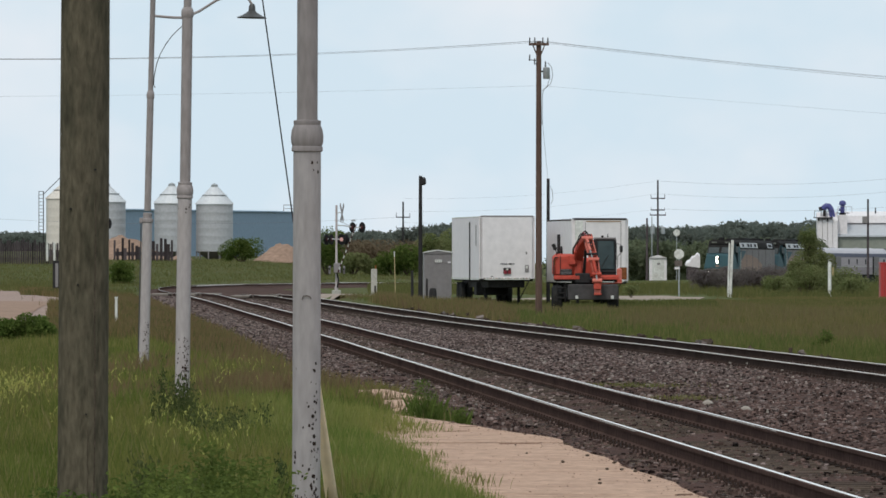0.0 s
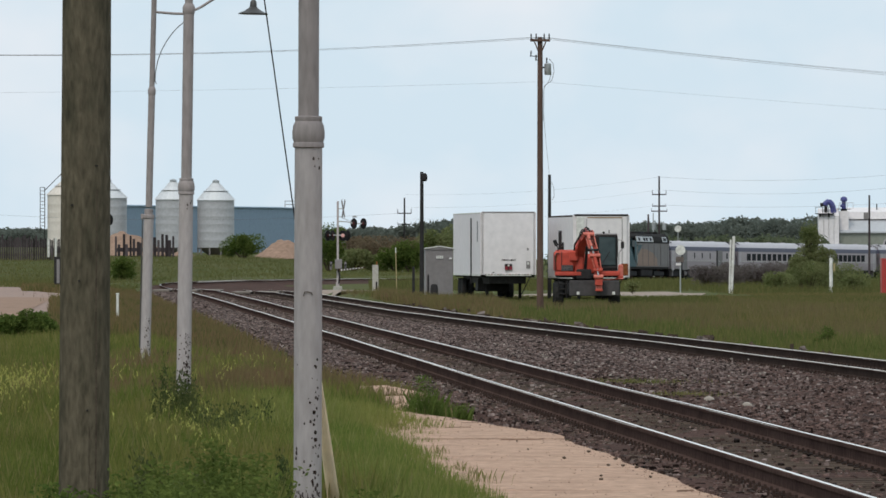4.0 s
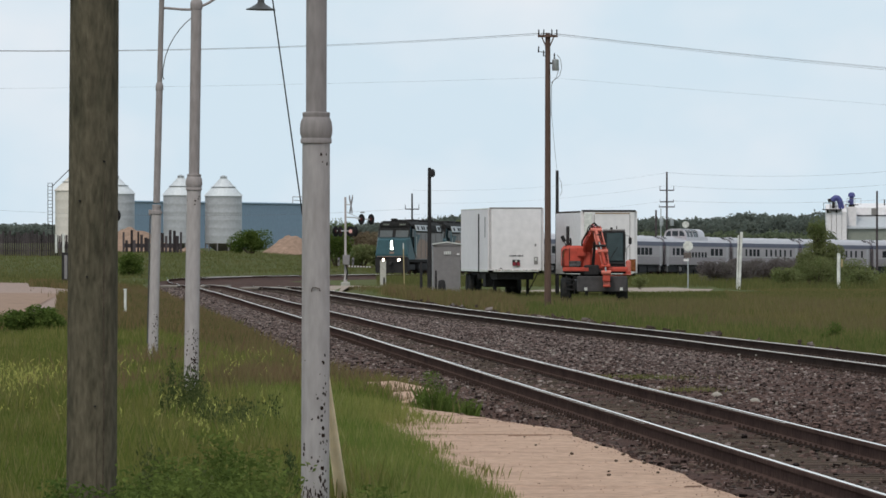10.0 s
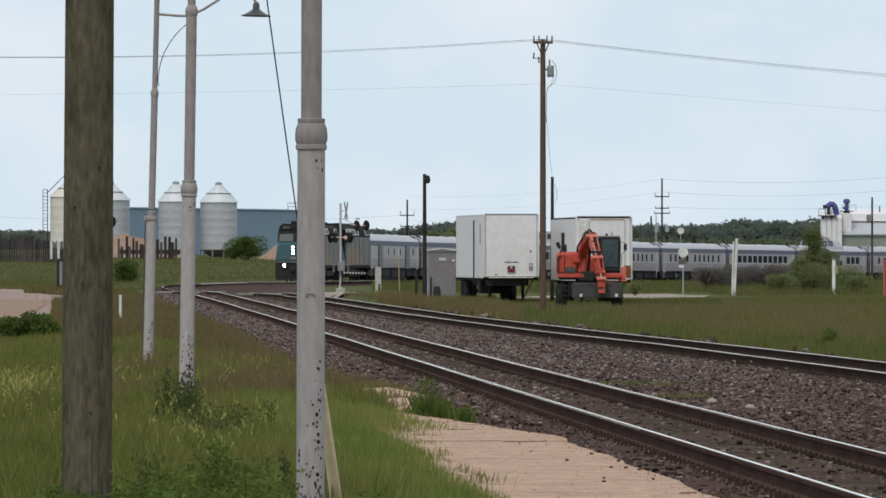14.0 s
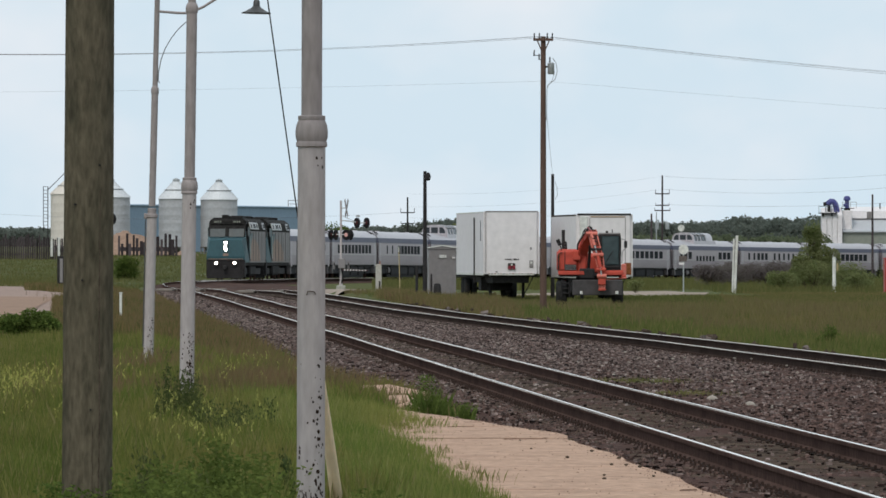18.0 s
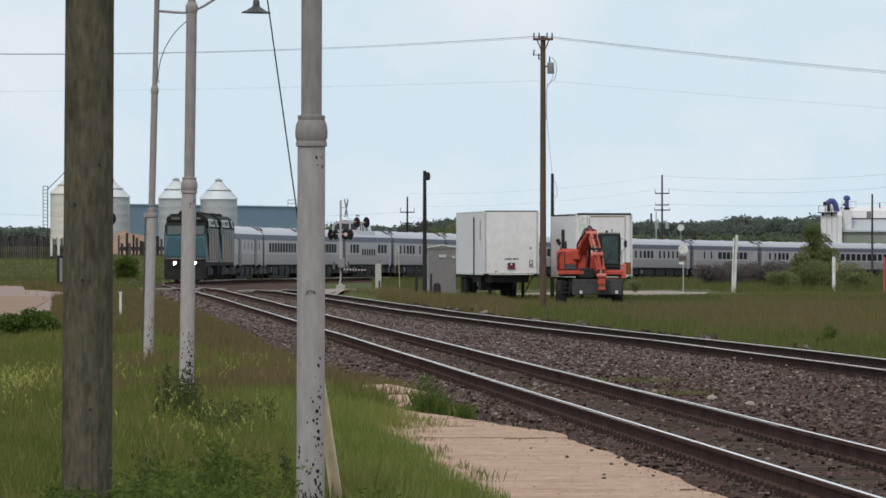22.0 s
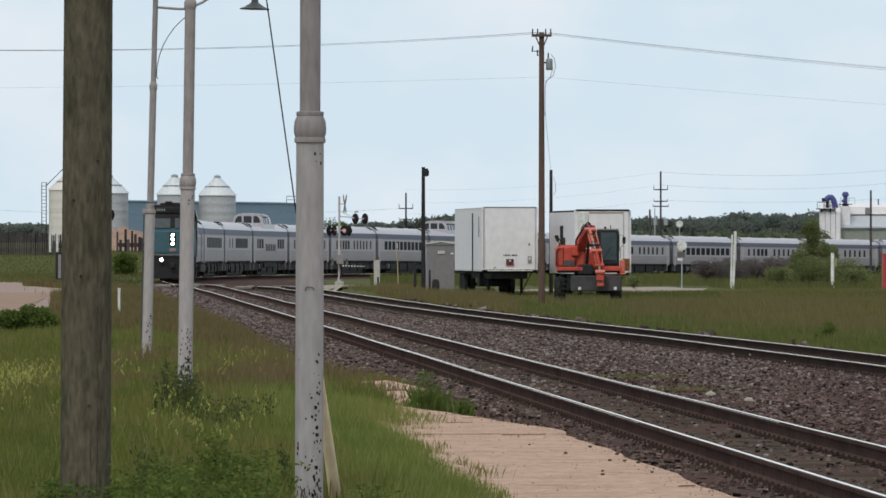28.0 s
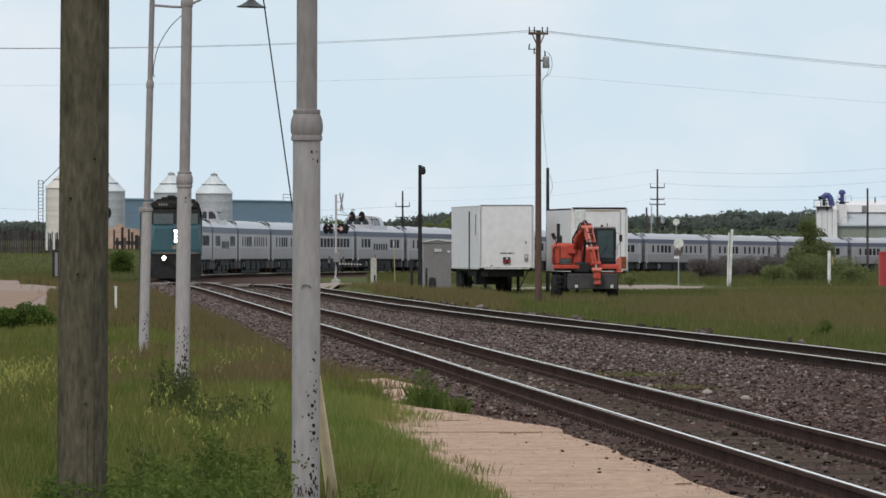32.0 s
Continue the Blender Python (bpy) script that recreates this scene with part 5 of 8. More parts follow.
def build_trailer(x, y, turn, length, label, plain):
    """A box semi-trailer seen on its nose, on its landing gear."""
    t = thing("box_trailer", label, "trailer", on(x, y, 0, 0, 0, turn))
    g = ground_at(x, y)
    w, z0, z1 = 2.62, 0.80 - g, 3.68 - g
    if plain:
        z0, z1 = 0.70 - g, 3.52 - g
    bm = box(bmesh.new(), (w / 2, length / 2, (z0 + z1) / 2), (w - 0.02, length, z1 - z0))
    es = [e for e in bm.edges if abs(e.verts[0].co.z - e.verts[1].co.z) > 1 and e.verts[0].co.y < 0.1]
    bmesh.ops.bevel(bm, geom=es, offset=0.14, segments=4, affect="EDGES")
    part("box_body", bm, M["white"], t, "white panelled box", True)
    for sx in (0.025, w - 0.025):
        part("bottom_rail", box(bmesh.new(), (sx, length / 2 + 0.15, z0 - 0.02), (0.05, length - 0.3, 0.1), None, 0.01), M["white_old"], t)
        part("top_rail", box(bmesh.new(), (sx, length / 2 + 0.15, z1 - 0.03), (0.04, length - 0.3, 0.08), None, 0.01), M["tie"] if plain else M["white_old"], t)
        for k in range(18):
            part("side_post", box(bmesh.new(), (sx, 0.7 + k * (length - 1.0) / 17, (z0 + z1) / 2), (0.020, 0.04, z1 - z0 - 0.25), None, 0.006), M["white"], t)
    part("nose_rail", box(bmesh.new(), (w / 2, -0.01, z0 - 0.01), (w - 0.5, 0.06, 0.1), None, 0.01), M["white_old"], t)
    part("roof_edge", box(bmesh.new(), (w / 2, 0.28, z1 + 0.01), (w - 0.2, 0.6, 0.09 if plain else 0.06), None, 0.015), M["dark"] if plain else M["shed"], t, "dark roof edge" if plain else "grey roof edge")
    # nose fittings
    if not plain:
        pl = part("gladhand_box", box(bmesh.new(), (1.30, -0.03, z0 + 0.36), (0.34, 0.07, 0.28), None, 0.02), M["dark"], t, "dark connector box with red plates")
        for dx in (-0.09, 0.10):
            part("plate", box(bmesh.new(), (1.30 + dx, -0.075, z0 + 0.30), (0.14, 0.02, 0.17), None, 0.004), M["maroon"], pl, "maroon plate")
        part("socket", lathe(bmesh.new(), [(0.05, 0), (0.05, 0.04)], 10, Matrix.Translation((1.30, -0.07, z0 + 0.43)) @ Matrix.Rotation(radians(90), 4, "X")), M["white_old"], pl)
        for k, wd in enumerate((0.06, 0.05, 0.08, 0.05, 0.03, 0.08, 0.06, 0.04)):
            part("lettering_bar", box(bmesh.new(), (1.02 + k * 0.085, -0.012, z0 + 0.68), (wd, 0.012, 0.045 + 0.02 * (k % 2))), M["dark"], t, "small dark bar")
        pc = part("placard", box(bmesh.new(), (2.22, -0.015, z0 + 0.46), (0.18, 0.02, 0.34), None, 0.004), M["shed"], t, "grey placard holder")
        part("placard_label", box(bmesh.new(), (2.22, -0.03, z0 + 0.52), (0.10, 0.012, 0.12)), M["white_old"], pc)
        part("scuff", box(bmesh.new(), (2.20, -0.012, z0 + 1.18), (0.08, 0.01, 0.12)), M["shed"], t)
        part("scuff", box(bmesh.new(), (0.60, -0.014, z0 + 0.10), (0.10, 0.015, 0.04)), M["dark"], t)
        part("corner_trim", box(bmesh.new(), (0.08, 0.02, (z0 + z1) / 2), (0.025, 0.03, z1 - z0 - 0.1), None, 0.006), M["shed"], t)
        for k in range(16):
            part("rivet_scuff", box(bmesh.new(), (0.25 + k * 0.14, -0.045, z0 + 0.015), (0.05 + 0.03 * (k % 3), 0.012, 0.03)), M["dark"] if k % 2 else M["rust"], t)
        part("door_rod", rod(bmesh.new(), (-0.03, 4.3, z0 - 0.45), (-0.03, 4.3, z1 - 0.25), 0.03, seg=8), M["dark"], t, "dark vertical pipe on the side")
        part("seam", box(bmesh.new(), (-0.012, 1.4, z0 + 2.0), (0.02, 0.06, 0.95)), M["dark"], t)
    else:
        part("nose_panel", box(bmesh.new(), (0.33, -0.03, (z0 + z1) / 2 + 0.05), (0.36, 0.06, z1 - z0 - 0.25), None, 0.02), M["white_old"], t, "raised off-white corner panel")
        part("seam", box(bmesh.new(), (2.25, -0.012, (z0 + z1) / 2), (0.025, 0.015, z1 - z0 - 0.3)), M["shed"], t)
        part("seam", box(bmesh.new(), (0.62, -0.012, (z0 + z1) / 2), (0.02, 0.015, z1 - z0 - 0.3)), M["shed"], t)
        part("rust_streak", box(bmesh.new(), (1.45, -0.012, z1 - 0.10), (1.6, 0.012, 0.05), None, 0.004), M["wood_tan"], t, "brown streak below the roof edge")
        part("rust_patch", box(bmesh.new(), (2.36, -0.02, z0 + 0.35), (0.32, 0.012, 0.55), None, 0.004), M["rust"], t, "rusty lower corner")
    # running gear
    fr = part("underframe", box(bmesh.new(), (w / 2, length / 2, z0 - 0.24), (1.7, length - 0.8, 0.36), None, 0.02), M["dark"], t)
    for sx in (0.55, w - 0.55):
        leg = part("landing_leg", box(bmesh.new(), (sx, 2.3, (z0 - 0.1) / 2), (0.13, 0.13, z0 - 0.15), None, 0.01), M["dark"], t)
        part("foot", box(bmesh.new(), (sx, 2.3, 0.05), (0.28, 0.28, 0.06), None, 0.01), M["dark"], leg)
        part("brace", rod(bmesh.new(), (sx, 2.35, 0.45), (sx, 3.2, z0 - 0.1), 0.03, seg=6), M["dark"], leg)
        part("brace", rod(bmesh.new(), (sx, 2.3, 0.15), (sx + (0.5 if sx > 1 else -0.3), 2.35, z0 - 0.1), 0.025, seg=6), M["dark"], leg)
    for ay in (length - 3.4, length - 2.1):
        ax = part("axle", rod(bmesh.new(), (0.2, ay, 0.5), (w - 0.2, ay, 0.5), 0.07, seg=8), M["dark"], fr)
        for sx in (0.2, 0.52, w - 0.52, w - 0.2):
            m = Matrix.Translation((sx, ay, 0.5)) @ Matrix.Rotation(radians(90), 4, "Y")
            part("wheel", lathe(bmesh.new(), [(0.2, -0.10), (0.44, -0.13), (0.5, -0.09), (0.5, 0.09), (0.44, 0.13), (0.2, 0.10), (0.2, 0.05)], 20, m), M["rubber"], fr)
    part("mud_flap", box(bmesh.new(), (0.45, length - 1.3, 0.65), (0.65, 0.03, 0.75)), M["rubber"], t)
    part("side_box", box(bmesh.new(), (w / 2 - 0.3, 4.6, z0 - 0.48), (1.5, 1.2, 0.62), None, 0.03), M["dark"], t)
    for k in range(11):
        part("crossmember", box(bmesh.new(), (w / 2, 0.5 + k * (length - 1) / 10, z0 - 0.08), (w - 0.15, 0.08, 0.1)), M["dark"], fr)
    return t


def build_excavator():
    """A small orange wheeled excavator with its boom folded up before it, its blade lowered."""
    t = thing("excavator", "faded orange wheeled excavator parked with folded boom", "excavator", on(5.80, 290, 0.05))
    o, k = M["exc_orange"], M["dark"]
    # local x across, y away from the camera
    part("chassis", box(bmesh.new(), (0, 0.2, 0.78), (1.5, 3.4, 0.36), None, 0.04), k, t)
    for wx in (-1.12, 1.12):
        for wy in (-1.0, 1.35):
            m = Matrix.Translation((wx, wy, 0.52)) @ Matrix.Rotation(radians(90), 4, "Y")
            wl = part("wheel", lathe(bmesh.new(), [(0.22, -0.15), (0.44, -0.2), (0.52, -0.14), (0.52, 0.14), (0.44, 0.2), (0.22, 0.15)], 22, m), M["rubber"], t, smooth=True)
            part("rim", lathe(bmesh.new(), [(0.1, -0.17), (0.22, -0.16), (0.22, 0.16), (0.1, 0.17)], 14, m), M["white_old"], wl, "pale wheel hub")
    bl = part("blade", box(bmesh.new(), (0.28, -1.85, 0.78), (2.0, 0.10, 0.62), pose(0, 0, 0), 0.03), M["worn_steel"], t, "dark worn lowered dozer blade")
    for sx in (-0.45, 0.65):
        part("blade_arm", box(bmesh.new(), (sx, -1.4, 0.72), (0.12, 0.9, 0.14), None, 0.02), k, bl)
    for sx in (-0.36, 1.05):
        part("blade_lug", rod(bmesh.new(), (sx, -1.92, 0.52), (sx, -1.90, 0.64), 0.06, seg=8), M["white_old"], bl)
    st = part("ladder", box(bmesh.new(), (-0.98, -1.55, 0.95), (0.34, 0.06, 0.06), None, 0.01), k, t)
    for z in (0.55, 0.75):
        part("rung", box(bmesh.new(), (-0.98, -1.55, z), (0.34, 0.06, 0.05), None, 0.01), k, st)
    for sx in (-1.14, -0.82):
        part("stile", box(bmesh.new(), (sx, -1.55, 0.75), (0.05, 0.06, 0.7), None, 0.01), k, st)
    part("turntable", lathe(bmesh.new(), [(0.55, 0.95), (0.55, 1.2), (0.5, 1.22)], 24), k, t)
    part("deck", box(bmesh.new(), (0.02, 0.3, 1.27), (2.48, 2.7, 0.14), None, 0.05), k, t, "dark deck plate")
    part("deck_edge", box(bmesh.new(), (-0.75, -1.06, 1.36), (1.05, 0.06, 0.16), None, 0.02), o, t, "chipped orange deck edge")
    part("deck_edge", box(bmesh.new(), (0.9, -1.06, 1.34), (0.85, 0.06, 0.14), None, 0.02), o, t, "chipped orange deck edge")
    hood = part("engine_hood", box(bmesh.new(), (-0.87, 0.35, 1.85), (0.86, 2.4, 0.92), None, 0.12), o, t, "faded orange rounded engine hood", True)
    part("grille", box(bmesh.new(), (-0.78, -0.865, 1.58), (0.48, 0.04, 0.24), None, 0.02), k, hood)
    for q in range(4):
        part("grille_slat", box(bmesh.new(), (-0.78, -0.89, 1.50 + q * 0.055), (0.46, 0.02, 0.018)), M["shed"], hood)
    part("corner_rail", tube(bmesh.new(), [(-1.26, -0.95, 1.40), (-1.27, -0.95, 2.05), (-1.22, -0.9, 2.15), (-1.1, -0.9, 2.17)], 0.022, 6), k, hood)
    part("hood_step", box(bmesh.new(), (-0.52, -0.55, 2.06), (0.34, 0.8, 0.44), None, 0.06), o, hood)
    part("decal", box(bmesh.new(), (-0.80, -0.868, 1.28), (0.20, 0.02, 0.09), None, 0.004), M["white_old"], hood, "small pale plate")
    part("panel_line", box(bmesh.new(), (-1.0, -0.86, 1.95), (0.03, 0.03, 0.55), None, 0.005), k, hood)
    part("latch", box(bmesh.new(), (-1.22, -0.82, 2.0), (0.05, 0.05, 0.3), None, 0.01), M["rust"], hood)
    part("counterweight", box(bmesh.new(), (0, 1.55, 1.7), (2.45, 0.55, 0.9), None, 0.15), o, t, smooth=True)
    part("exhaust", rod(bmesh.new(), (-1.05, 0.0, 2.2), (-1.05, 0.0, 3.08), 0.07, seg=10), k, hood)
    part("handrail", tube(bmesh.new(), [(-0.93, -0.7, 2.2), (-0.93, -0.7, 2.52), (-0.94, -0.4, 2.60), (-0.95, 0.5, 2.60), (-0.95, 0.6, 2.2)], 0.022, 6), k, hood)
    m1 = part("mirror", box(bmesh.new(), (0, 0, 0), (0.15, 0.05, 0.26), pose(-1.24, -0.8, 2.58, 0, -24, 0), 0.02), k, t)
    part("mirror_arm", tube(bmesh.new(), [(-1.12, -0.75, 2.15), (-1.16, -0.8, 2.36), (-1.20, -0.8, 2.5)], 0.02, 6), k, m1)
    part("tool_box", box(bmesh.new(), (-0.30, -0.2, 1.74), (0.36, 1.2, 0.75), None, 0.06), o, t, "orange boom foot housing")
    part("hose_guard", box(bmesh.new(), (-0.36, -0.62, 2.16), (0.36, 0.4, 0.14), None, 0.04), k, t)
    cab = part("cab", box(bmesh.new(), (0.79, 0.1, 2.16), (0.90, 1.6, 1.50), None, 0.06), k, t, "dark cab frame")
    part("windshield", box(bmesh.new(), (0.82, -0.715, 2.26), (0.68, 0.03, 1.14), None, 0.03), M["cabglass"], cab, "greenish cab glass")
    part("wiper", rod(bmesh.new(), (0.62, -0.74, 1.75), (0.92, -0.74, 2.25), 0.012, seg=5), k, cab)
    part("seat", box(bmesh.new(), (0.84, -0.70, 1.92), (0.34, 0.02, 0.44), None, 0.03), M["black"], cab)
    part("sill", box(bmesh.new(), (0.79, -0.72, 1.60), (0.86, 0.05, 0.10), None, 0.02), k, cab)
    part("side_window", box(bmesh.new(), (1.245, 0.05, 2.40), (0.02, 1.2, 0.72), None, 0.01), M["cabglass"], cab)
    part("cab_roof", box(bmesh.new(), (0.79, 0.1, 2.925), (0.88, 1.6, 0.08), None, 0.03), M["shed"], cab, "weathered grey cab roof")
    part("cab_skirt", box(bmesh.new(), (0.86, -0.76, 1.33), (0.96, 0.07, 0.26), None, 0.03), o, cab, "orange panel below the cab")
    part("step_bar", rod(bmesh.new(), (0.55, -0.86, 1.10), (1.46, -0.82, 1.16), 0.03, seg=8), M["exc_light"], cab, "pale orange step bar")
    part("lamp", box(bmesh.new(), (0.68, -0.66, 3.00), (0.10, 0.10, 0.08), None, 0.02), k, cab)
    part("antenna", rod(bmesh.new(), (0.91, 0.0, 2.95), (0.91, 0.0, 3.10), 0.02, seg=6), k, cab)
    part("corner_box", box(bmesh.new(), (1.36, -0.5, 1.48), (0.20, 0.5, 0.50), None, 0.05), M["exc_light"], t, "pale orange side box")
    part("corner_box", box(bmesh.new(), (1.31, -0.62, 1.20), (0.30, 0.4, 0.16), None, 0.03), o, t)
    m2 = part("mirror", box(bmesh.new(), (1.43, -0.7, 2.50), (0.13, 0.06, 0.28), None, 0.03), k, t)
    part("mirror_arm", tube(bmesh.new(), [(1.24, -0.65, 2.72), (1.40, -0.7, 2.68), (1.43, -0.7, 2.35), (1.29, -0.68, 2.2), (1.28, -0.68, 1.75)], 0.018, 6), M["shed"], m2)

    def limb(pts, ws, ths, name, mt, parent, label=""):
        """A box beam through points in the plane of the boom, its width and depth changing along it."""
        bm = bmesh.new()
        prev = None
        n = len(pts)
        for i, (x, y, z) in enumerate(pts):
            d = (Vector(pts[min(i + 1, n - 1)]) - Vector(pts[max(i - 1, 0)])).normalized()
            sd = Vector((1, 0, 0)) - d * d.x
            sd.normalize()
            up = d.cross(sd).normalized()
            ring = [bm.verts.new(Vector((x, y, z)) + sd * (p * ws[i] / 2) + up * (q * ths[i] / 2)) for p, q in ((-1, -1), (1, -1), (1, 1), (-1, 1))]
            if prev:
                for j in range(4):
                    bm.faces.new((prev[j], prev[(j + 1) % 4], ring[(j + 1) % 4], ring[j]))
            else:
                bm.faces.new(ring[::-1])
            prev = ring
        bm.faces.new(prev)
        bmesh.ops.bevel(bm, geom=list(bm.edges), offset=0.018, segments=1, affect="EDGES")
        return part(name, bm, mt, parent, label)

    li = M["exc_light"]
    boom = limb([(-0.20, 0.1, 1.40), (-0.30, -0.35, 1.90), (-0.26, -0.75, 2.35), (-0.10, -1.15, 2.75), (0.02, -1.45, 2.95)], (0.34, 0.38, 0.36, 0.32, 0.28), (0.4, 0.46, 0.5, 0.42, 0.3), "boom", o, t)
    stick = limb([(0.06, -1.62, 3.02), (0.17, -1.80, 2.56), (0.33, -2.0, 2.02), (0.42, -2.1, 1.50), (0.45, -2.14, 1.06)], (0.36, 0.34, 0.32, 0.27, 0.24), (0.30, 0.42, 0.36, 0.3, 0.26), "stick", o, t)
    # side plates stand proud of the stick, a cylinder runs between them
    # ribs and cylinder are coloured pale where the stick shows highlights
    for e in (-1, 1):
        limb([(0.06 + e * 0.17, -1.86, 3.00), (0.17 + e * 0.16, -2.06, 2.56), (0.33 + e * 0.15, -2.23, 2.02), (0.42 + e * 0.125, -2.28, 1.52)], (0.05, 0.055, 0.05, 0.045), (0.12, 0.14, 0.12, 0.1), "stick_rib", li, stick, "rib along the stick with its highlight painted pale")
    part("stick_cylinder", rod(bmesh.new(), (0.03, -2.02, 2.92), (0.16, -2.22, 2.45), 0.062, seg=12), li, stick)
    part("cylinder_rod", rod(bmesh.new(), (0.16, -2.22, 2.45), (0.24, -2.28, 2.16), 0.034, seg=8), M["steel"], stick)
    part("bucket_cylinder", rod(bmesh.new(), (0.27, -2.30, 2.12), (0.39, -2.38, 1.56), 0.07, seg=12), o, stick)
    part("cylinder_rod", rod(bmesh.new(), (0.39, -2.38, 1.56), (0.43, -2.40, 1.26), 0.036, seg=8), M["steel"], stick)
    for x, y, z, w, r, mt in ((0.05, -1.98, 2.93, 0.46, 0.075, li), (0.22, -2.24, 2.30, 0.42, 0.055, k), (0.30, -2.30, 2.08, 0.42, 0.08, li), (0.42, -2.36, 1.50, 0.36, 0.07, o), (0.44, -2.36, 1.24, 0.38, 0.085, li)):
        part("pin_boss", rod(bmesh.new(), (x - w / 2, y, z), (x + w / 2, y, z), r, seg=12), mt, stick)
    for z in (2.74, 2.62, 1.86, 1.74):
        x = float(np.interp(z, (1.5, 2.02, 2.56, 3.0), (0.42, 0.33, 0.17, 0.06)))
        part("hose_clamp", box(bmesh.new(), (x + 0.03, -2.16 - 0.1 * (2.8 - z), z), (0.20, 0.06, 0.035), None, 0.01), k, stick)
    part("link", box(bmesh.new(), (0, 0, 0), (0.30, 0.1, 0.36), pose(0.45, -2.32, 1.06, 0, 2, 0), 0.03), o, stick)
    ck = part("quick_coupler", box(bmesh.new(), (0, 0, 0), (0.26, 0.3, 0.34), pose(0.46, -2.12, 0.84, 0, 2, 0), 0.06), li, t, "pale orange coupler with no bucket")
    part("coupler_pin", rod(bmesh.new(), (0.30, -2.24, 0.94), (0.62, -2.24, 0.94), 0.05, seg=10), k, ck)
    part("coupler_lip", box(bmesh.new(), (0.46, -2.26, 0.70), (0.30, 0.08, 0.08), None, 0.02), o, ck)
    # lift cylinders and the dark well at the boom's foot
    part("boom_cylinder", rod(bmesh.new(), (-0.06, -0.75, 1.45), (0.0, -1.35, 2.45), 0.06, seg=10), k, boom)
    part("boom_cylinder", rod(bmesh.new(), (-0.46, -0.55, 1.5), (-0.40, -1.1, 2.40), 0.06, seg=10), o, boom)
    part("foot_well", box(bmesh.new(), (-0.12, -0.98, 1.33), (0.62, 0.20, 0.42), None, 0.05), k, boom)
    for dx, q in ((-0.20, 0.0), (-0.10, 0.05), (0.0, 0.02), (0.09, -0.02)):
        part("hose", tube(bmesh.new(), [(dx - 0.12, -0.98, 2.62), (dx - 0.08, -1.30, 2.98 + q), (dx, -1.60, 3.12 + q), (dx + 0.09, -1.88, 3.06), (dx + 0.15, -2.02, 2.76), (dx + 0.22, -2.1, 2.5)], 0.024, 6), k if dx != -0.1 else M["maroon"], stick)
    part("hose", tube(bmesh.new(), [(-0.50, -0.4, 2.0), (-0.49, -0.9, 2.5), (-0.34, -1.3, 2.78), (-0.24, -1.4, 2.92)], 0.035, 6), k, boom)
    for dx in (-0.17, 0.17):
        limb([(-0.30 + dx, -0.62, 1.92), (-0.26 + dx, -1.02, 2.36), (-0.10 + dx, -1.38, 2.74)], (0.04, 0.04, 0.04), (0.08, 0.08, 0.08), "boom_rib", o, boom)
    part("hook", tube(bmesh.new(), [(-0.10, -1.5, 3.02), (-0.10, -1.56, 3.16), (-0.03, -1.58, 3.21), (0.05, -1.6, 3.16), (0.06, -1.6, 3.08)], 0.032, 8), k, boom)
    part("pin", rod(bmesh.new(), (-0.24, -1.50, 2.98), (0.28, -1.50, 2.98), 0.06, seg=10), k, boom)
    return t


